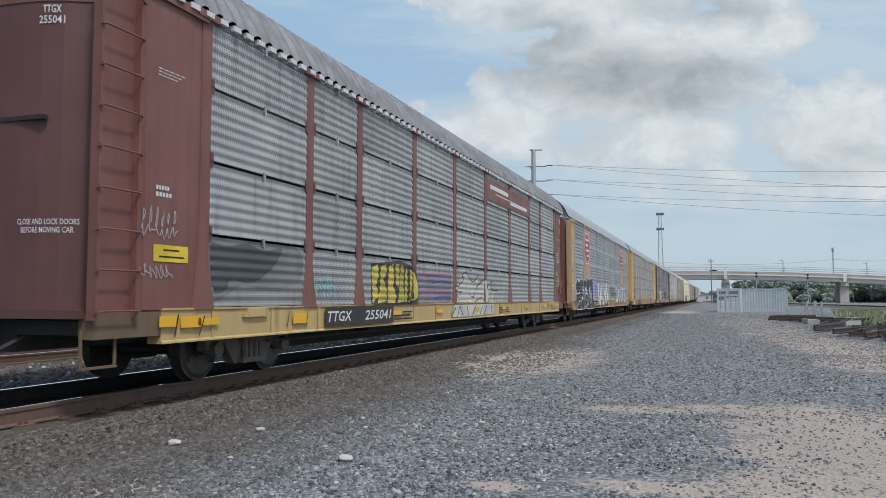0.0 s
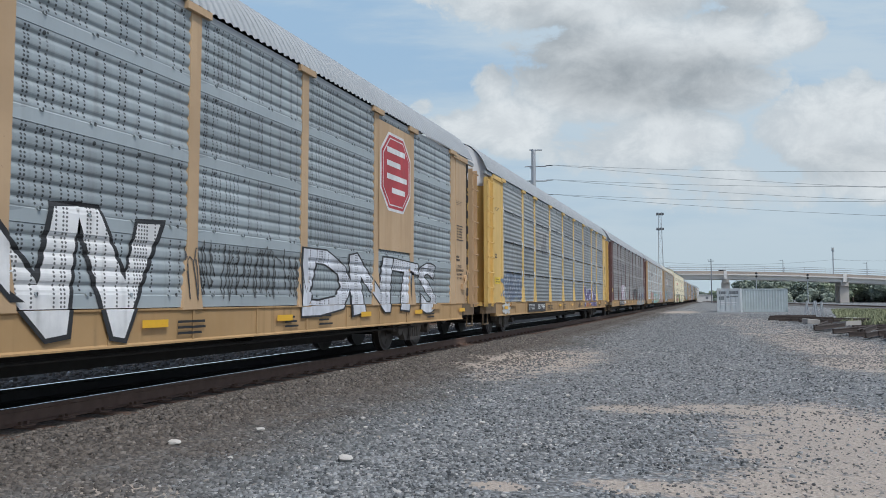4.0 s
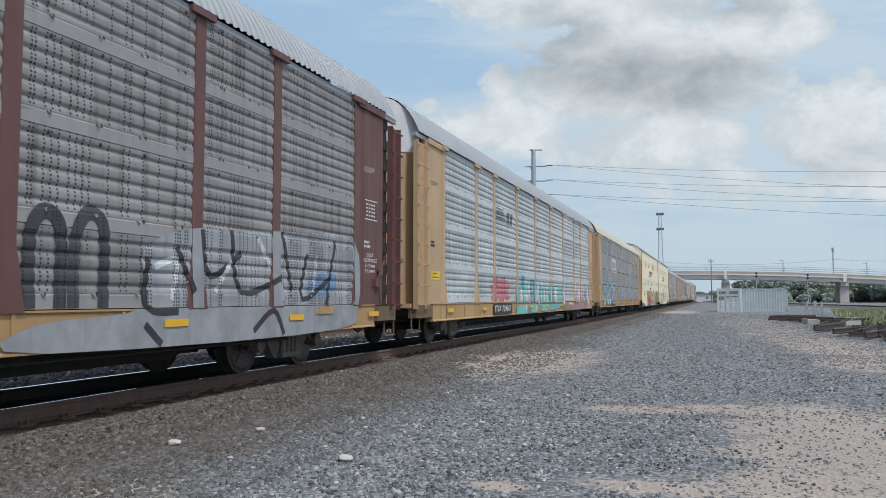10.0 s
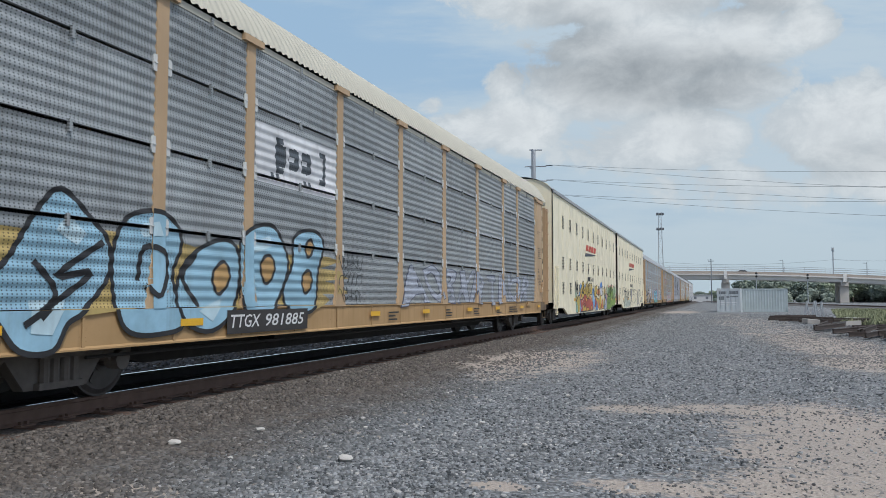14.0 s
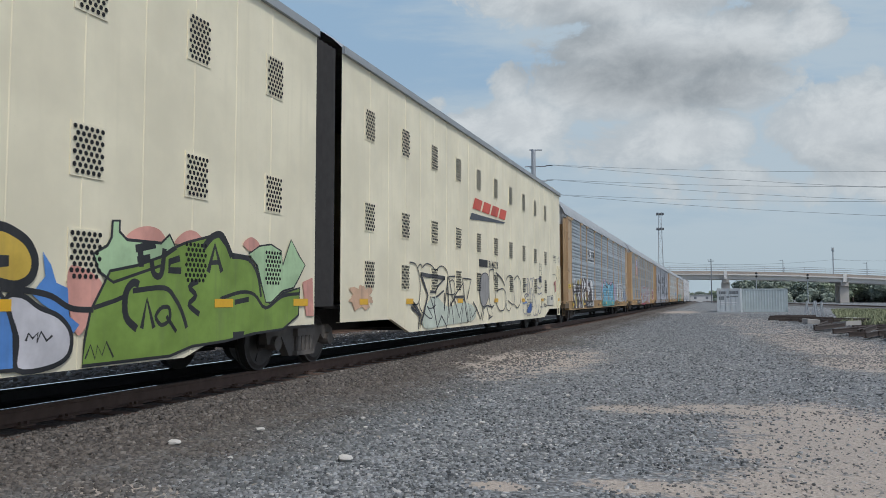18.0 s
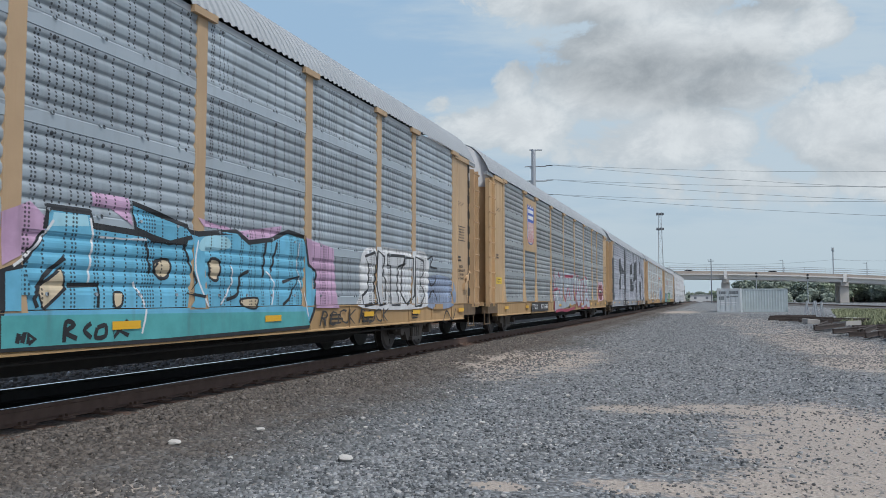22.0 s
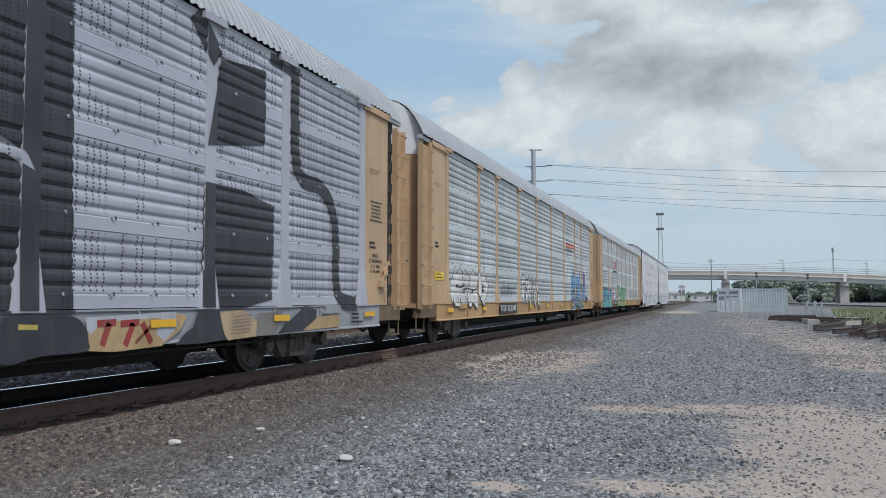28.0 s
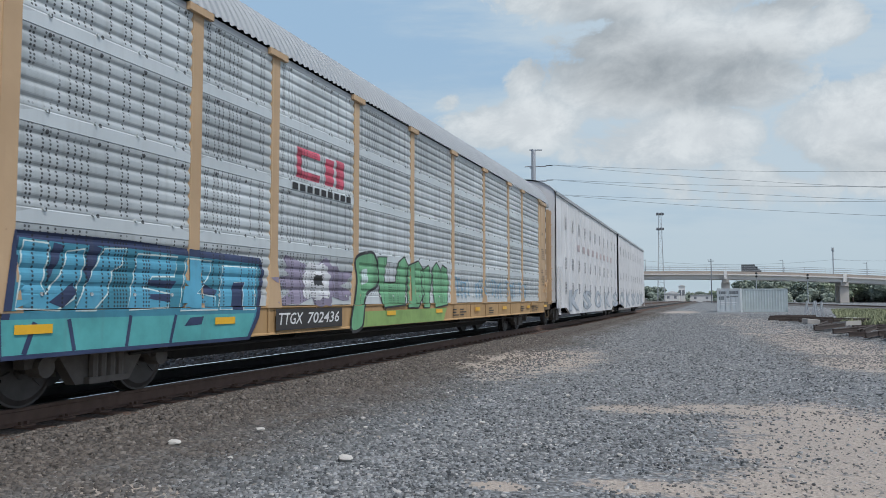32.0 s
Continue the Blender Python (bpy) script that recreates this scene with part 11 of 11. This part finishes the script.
def weeds(name, n, zone, h, mat, label, seed):
    rnd = random.Random(seed)
    verts, faces = [], []
    for i in range(n):
        x, y = zone(rnd)
        for _ in range(4):
            a, l = rnd.uniform(0, 6.28), h * rnd.uniform(0.4, 1.2)
            dx, dy = math.cos(a), math.sin(a)
            w = 0.05 + 0.0006 * y
            b = len(verts)
            verts += [(x - dy * w, y + dx * w, GROUND - 0.02), (x + dy * w, y - dx * w, GROUND - 0.02), (x + dx * l * 0.5, y + dy * l * 0.5, GROUND + l)]
            faces.append((b, b + 1, b + 2))
    me = bpy.data.meshes.new(name)
    me.from_pydata(verts, [], faces)
    ob = part(name, me, mat)
    tagged(ob, label, "grass", kind="stuff")


weeds("grass", 7000, lambda r: (lambda y: (0.118 * y + 1.0 + r.uniform(0.0, 14.0) * (y / 60), y))(r.uniform(50, 110)), 0.34, GRASS, "dry yellow-green grass beside the yard", 3)
RAILS_R = thing("side_track", "dark track on a low ballast bank beyond the grass", "railway track", kind="structure")
part("ballast_bank", bm_new(lambda bm: prism(bm, [(-3.0, -0.5), (3.0, -0.5), (1.8, 0.05), (-1.8, 0.05)], "y", -140, 240)), plain("dark_ballast", (0.12, 0.11, 0.10), 0.95, 0, 0.4, 6.0, 0.5),
     RAILS_R, m=pose(20.6, 140, GROUND + 0.25, 0, 0, 6.6))
for dx in (-0.75, 0.75):
    part("rail_body", bm_new(lambda bm: prism(bm, [(px, pz + 0.22) for px, pz in rail_profile()], "y", -140, 240)), RAIL_SIDE, RAILS_R, m=pose(20.6, 140, GROUND + 0.25, 0, 0, 6.6) @ pose(dx, 0, 0))


# ------------------------------------------------------------ sky with drifting clouds
def cloud_material():
    k = Nodes("cloudy_sky", 1.0)
    x, y, z = k.xyz(k.tc.outputs["Object"])
    u, v = k.op("DIVIDE", x, y), k.op("DIVIDE", z, y)
    flat = k.join(u, k.op("MULTIPLY", v, 1.35), 0.0)
    warp = k.noise(flat, 5.0, 6, 0.6)
    puff = k.noise(flat, 13.0, 12, 0.68, 0.3)
    soft = k.noise(flat, 3.2, 6, 0.55)
    wisp = k.noise(k.join(k.op("MULTIPLY", u, 0.5), k.op("MULTIPLY", v, 2.6), 3.0), 6.0, 6, 0.6)
    body = None
    for cu, cv, ru, rv, a in CLOUD_BODIES:
        d = k.vec("LENGTH", k.join(k.op("DIVIDE", k.op("SUBTRACT", u, cu), ru), k.op("DIVIDE", k.op("SUBTRACT", v, cv), rv), 0.0))
        q = k.op("MULTIPLY", k.ramp(d, 0.0, 1.6, 1.0, 0.0), a)
        body = q if body is None else k.op("MAXIMUM", body, q)
    dens = k.op("ADD", k.op("ADD", body, k.op("MULTIPLY", k.op("SUBTRACT", puff, 0.5), 1.0)), k.op("MULTIPLY", k.op("SUBTRACT", soft, 0.5), 0.5))
    cover = k.ramp(dens, 0.31, 0.48)
    thick = k.ramp(dens, 0.40, 0.85)
    shade = None
    for cu, cv, ru, rv, a in CLOUD_SHADE:
        d = k.vec("LENGTH", k.join(k.op("DIVIDE", k.op("SUBTRACT", u, cu), ru), k.op("DIVIDE", k.op("SUBTRACT", v, cv), rv), 0.0))
        q = k.op("MULTIPLY", k.ramp(d, 0.1, 1.4, 1.0, 0.0), a)
        shade = q if shade is None else k.op("MAXIMUM", shade, q)
    shade = k.op("MULTIPLY", shade, k.ramp(k.op("ADD", warp, k.op("MULTIPLY", puff, 0.5)), 0.45, 0.95, 1.15, 0.55), clamp=True)
    blue = k.mix(k.ramp(v, 0.0, 0.36), (0.47, 0.58, 0.66), (0.36, 0.51, 0.675))
    haze = k.mix(k.op("MULTIPLY", k.ramp(k.op("ADD", wisp, k.ramp(u, -0.15, 0.25, -0.1, 0.14)), 0.33, 0.66), 0.72), blue, (0.60, 0.67, 0.71))
    white = k.mix(k.op("MULTIPLY", thick, 0.8), (0.63, 0.67, 0.69), (0.80, 0.81, 0.805))
    white = k.mix(k.ramp(puff, 0.35, 0.65, 0.35, 0.0), white, (0.46, 0.49, 0.52))
    cl = k.mix(shade, white, (0.32, 0.345, 0.365))
    c = k.mix(cover, haze, cl)
    low = k.ramp(v, 0.0, 0.13, 0.75, 0.0)
    c = k.mix(low, c, (0.50, 0.59, 0.64))
    e = k.n.new("ShaderNodeEmission")
    k.l.new(c, e.inputs[0])
    e.inputs[1].default_value = 1.0
    k.l.new(e.outputs[0], k.n["Material Output"].inputs[0])
    return k.mat


CLOUD_BODIES = [(0.18, 0.385, 0.21, 0.05, 1.0), (0.26, 0.315, 0.17, 0.06, 1.0), (0.20, 0.265, 0.14, 0.05, 1.0), (0.35, 0.27, 0.10, 0.04, 0.9), (0.06, 0.27, 0.035, 0.035, 0.75),
                (0.05, 0.215, 0.10, 0.035, 0.85), (-0.03, 0.245, 0.03, 0.02, 0.5), (0.44, 0.215, 0.06, 0.05, 0.85), (0.53, 0.235, 0.09, 0.06, 0.9), (0.52, 0.16, 0.12, 0.05, 0.6),
                (0.25, 0.19, 0.16, 0.045, 0.72), (0.36, 0.14, 0.2, 0.05, 0.5), (-0.3, 0.44, 0.25, 0.05, 0.5), (0.9, 0.25, 0.25, 0.12, 0.9), (-0.8, 0.25, 0.3, 0.1, 0.8), (0.40, 0.385, 0.08, 0.03, 0.85),
                (0.08, 0.22, 0.07, 0.045, 1.0), (0.29, 0.206, 0.10, 0.045, 0.95), (0.49, 0.215, 0.10, 0.07, 1.0), (0.56, 0.18, 0.08, 0.07, 0.95), (0.36, 0.335, 0.09, 0.05, 1.0), (0.44, 0.345, 0.06, 0.04, 0.9)]
CLOUD_SHADE = [(0.21, 0.285, 0.12, 0.045, 1.0), (0.30, 0.262, 0.10, 0.035, 0.9), (0.15, 0.33, 0.07, 0.04, 0.75), (0.37, 0.375, 0.07, 0.025, 0.6), (0.27, 0.385, 0.05, 0.03, 0.45),
               (0.50, 0.17, 0.10, 0.03, 0.35), (0.10, 0.37, 0.05, 0.02, 0.3), (0.32, 0.290, 0.11, 0.036, 0.9), (0.11, 0.305, 0.07, 0.035, 0.75)]


def build_clouds():
    """A far curved backdrop, farthest at the horizon, that drifts with the wind."""
    bm = bmesh.new()
    na, ne = 60, 24
    rows = []
    for j in range(ne + 1):
        e = radians(-3 + 50 * j / ne)
        far = 4400 / (1 + 2.07 * max(0.0, (math.degrees(e) - 12) / 12))
        row = []
        for i in range(na + 1):
            a = radians(-70 + 140 * i / na)
            row.append(bm.verts.new((far * math.cos(e) * math.sin(a), far * math.cos(e) * math.cos(a), far * math.sin(e))))
        rows.append(row)
    for a, b in zip(rows, rows[1:]):
        for i in range(na):
            bm.faces.new((a[i], a[i + 1], b[i + 1], b[i]))
    ob = part("sky_backdrop", bm, cloud_material(), smooth=True)
    tagged(ob, "hazy blue sky with drifting grey and white clouds", "sky", kind="structure")
    return ob


CLOUD_BASE = pose(0, 0, 1.14, 0, 0, 18.85)
CLOUDS = build_clouds()


# ------------------------------------------------------------ loose stones
def stones(name, n, zone, size, mat, label, seed):
    """Many small crushed stones, each a chipped block."""
    rng = np.random.default_rng(seed)
    x, y, s = zone(rng, n)
    s = s * size
    cube = np.array([(a, b, c) for a in (-1, 1) for b in (-1, 1) for c in (-1, 1)], float)
    v = cube[None] * rng.uniform(0.62, 1.0, (n, 8, 1)) + rng.uniform(-0.42, 0.42, (n, 8, 3))
    v *= (s[:, None] * rng.uniform(0.5, 1.35, (n, 3)))[:, None, :]
    a = rng.uniform(0, 6.28, n)
    t = rng.uniform(-0.6, 0.6, n)
    c, d = np.cos(a)[:, None], np.sin(a)[:, None]
    ct, st = np.cos(t)[:, None], np.sin(t)[:, None]
    vx, vy, vz = v[..., 0], v[..., 1] * ct - v[..., 2] * st, v[..., 1] * st + v[..., 2] * ct
    z = np.array([ground_height(p, q) for p, q in zip(x, y)])
    w = np.stack([vx * c - vy * d + x[:, None], vx * d + vy * c + y[:, None], vz * 0.7 + (z + s * 0.24)[:, None]], -1).reshape(-1, 3)
    f = np.array(((0, 1, 3, 2), (4, 6, 7, 5), (0, 4, 5, 1), (2, 3, 7, 6), (1, 5, 7, 3)))
    faces = (f[None] + 8 * np.arange(n)[:, None, None]).reshape(-1, 4)
    me = bpy.data.meshes.new(name)
    me.vertices.add(len(w))
    me.vertices.foreach_set("co", w.ravel())
    me.loops.add(faces.size)
    me.loops.foreach_set("vertex_index", faces.ravel())
    me.polygons.add(len(faces))
    me.polygons.foreach_set("loop_start", np.arange(0, faces.size, 4))
    me.update(calc_edges=True)
    ob = part(name, me, mat)
    tagged(ob, label, "gravel", kind="stuff")


def stone_material(name, a, b, pale):
    k = Nodes(name, 0.9)
    g = k.n.new("ShaderNodeNewGeometry")
    r = g.outputs["Random Per Island"]
    px, py, pz = k.xyz(g.outputs["Position"])
    wob = k.noise(k.join(px, py, 0.0), 0.8, 4)
    grey = k.ramp(k.op("ADD", px, k.op("MULTIPLY", k.op("SUBTRACT", wob, 0.5), 2.6)), -5.6, -3.3)
    c = k.mix(r, k.mix(grey, (0.058, 0.047, 0.038), a), k.mix(grey, (0.175, 0.146, 0.122), b))
    c = k.mix(k.ramp(k.op("FRACT", k.op("MULTIPLY", r, 17.3)), 0.925, 0.95, 0.0, 1.0) if name == "sunlit_stone" else k.op("MULTIPLY", k.ramp(k.op("FRACT", k.op("MULTIPLY", r, 17.3)), 0.925, 0.95), k.ramp(grey, 0.0, 1.0, 0.35, 1.0)), c, pale)
    n = k.noise(g.outputs["Position"], 40, 3)
    c = k.mix(k.op("MULTIPLY", n, 0.5), c, darker(a, 0.7))
    return k.done(c)


def grey_zone(rng, n):
    y = 3.6 + 80 * rng.uniform(0, 1, n) ** 2.7
    x = -5.9 + (7.4 + 0.2 * y) * rng.uniform(0, 1, n)
    keep = np.ones(n)
    rag = np.array([1 + 1.3 * noise.noise((a * 1.1, b * 1.1, 7)) + 0.9 * noise.noise((a * 3.3, b * 3.3, 9)) for a, b in zip(x, y)])
    for px, py, rx, ry in DIRT:
        if py > 30:
            continue
        dd = (((x - px) / rx) ** 2 + ((y - py) / ry) ** 2) * rag
        keep *= np.where(rng.uniform(0, 1, n) < 0.90 * np.clip(1.7 - dd, 0, 1), 0.0, 1.0)
    return x, np.where(keep > 0, y, -3.0 - rng.uniform(0, 3, n)), rng.uniform(0.4, 1.25, n) * (0.85 + 0.010 * y)


def brown_zone(rng, n):
    y = 2.5 + 26 * rng.uniform(0, 1, n) ** 1.5
    x = -6.42 + 2.9 * rng.uniform(0, 1, n) ** 1.7
    px, py, rx, ry = DIRT[0]
    bare = (((x - px) / rx) ** 2 + ((y - py) / ry) ** 2 < 1.1) & (rng.uniform(0, 1, n) < 0.85)
    y = np.where(bare, -3.0 - rng.uniform(0, 3, n), y)
    return x, y, rng.uniform(0.5, 1.4, n) * (0.85 + 0.012 * y)


def far_zone(rng, n):
    y = 1.5 + 40 * rng.uniform(0, 1, n)
    x = rng.uniform(-13.0, -8.6, n)
    return x, y, rng.uniform(0.6, 1.3, n) * 1.1


stones("yard_stones", 150000, grey_zone, 0.0175, stone_material("grey_stone", (0.050, 0.056, 0.060), (0.42, 0.435, 0.44), (0.55, 0.54, 0.52)), "grey crushed stone of the yard", 1)
stones("ballast_stones", 44000, brown_zone, 0.021, stone_material("brown_stone", (0.10, 0.107, 0.110), (0.255, 0.262, 0.262), (0.42, 0.38, 0.33)), "brown crushed ballast beside the rail", 2)


def grit_zone(rng, n):
    """Small chips left on the bare dirt."""
    spots = [d for d in DIRT if d[1] < 32]
    area = np.array([rx * ry for _, _, rx, ry in spots])
    pick = rng.choice(len(spots), n, p=area / area.sum())
    r, a = np.sqrt(rng.uniform(0, 1.7, n)), rng.uniform(0, 6.283, n)
    px, py, rx, ry = np.array(spots)[pick].T
    return px + rx * r * np.cos(a), py + ry * r * np.sin(a), rng.uniform(0.3, 1.3, n) * (0.8 + 0.02 * py)


stones("chips", 16000, grit_zone, 0.0115, stone_material("chip_stone", (0.10, 0.098, 0.095), (0.30, 0.285, 0.265), (0.55, 0.52, 0.48)), "small stone chips on the bare dirt", 4)
# sunlight on the ballast behind the train is put into its pale colour
stones("far_ballast", 9000, far_zone, 0.034, stone_material("sunlit_stone", (0.20, 0.20, 0.20), (0.52, 0.52, 0.52), (0.5, 0.49, 0.47)), "pale ballast between the tracks, sunlight put into its colour", 3)


def rock(x, y, s, flat, seed, mat, label):
    rnd = random.Random(seed)
    bm = bmesh.new()
    bmesh.ops.create_icosphere(bm, subdivisions=2, radius=1)
    for v in bm.verts:
        v.co *= rnd.uniform(0.8, 1.1)
        v.co = Vector((v.co.x * s, v.co.y * s * 0.7, v.co.z * s * flat))
    ob = part("stone", bm, mat, m=pose(x, y, ground_height(x, y) + s * flat * 0.4 + 0.02, 0, 0, rnd.uniform(0, 180)))
    tagged(ob, label, "stone", "loose pale stones")


PALE = plain("pale_limestone", (0.48, 0.46, 0.43), 0.95, 0, 0.15, 12, 0.4)
for i, (x, y, s) in enumerate(((-3.33, 6.9, 0.09), (-5.33, 6.97, 0.075), (-5.0, 8.1, 0.06), (-4.2, 9.2, 0.05), (-3.9, 8.6, 0.04), (-2.7, 9.4, 0.045), (-1.9, 8.2, 0.04), (-0.9, 8.0, 0.035),
                               (-4.4, 6.6, 0.035), (-4.1, 12.2, 0.05), (-2.2, 12.5, 0.05))):
    rock(x, y, s, 0.4, i, PALE, "pale flat stone lying on the gravel")


# ------------------------------------------------------------ what moves
def motions():
    times = [i * 1.0 for i in range(33)]
    for car, start in TRAIN:
        walk(car, [(t, pose(TRACK, start - travel(t), 0)) for t in times])
    ticks = [i / 30.0 for i in range(961)]
    turns = [Euler((travel(t) / 0.425, 0, 0)).to_matrix().to_4x4() for t in ticks]
    for w, at in WHEELSETS:
        base = Matrix.Translation(at)
        walk(w, [(t, base @ m) for t, m in zip(ticks, turns)])
    for ob, t_ref, x_ref, speed in ROAD_USERS:
        rows = []
        for t in (i * 0.5 for i in range(65)):
            x = road_x(t, t_ref, x_ref, speed)
            rows.append((t, pose(x, BR_Y + 3.2, deck_z(x) + 1.75)))
        walk(ob, rows)
    walk(CLOUDS, [(t, CLOUD_BASE @ pose(4.0 * t, 0, 0.6 * t)) for t in (0.0, 8.0, 16.0, 24.0, 32.0)])


motions()
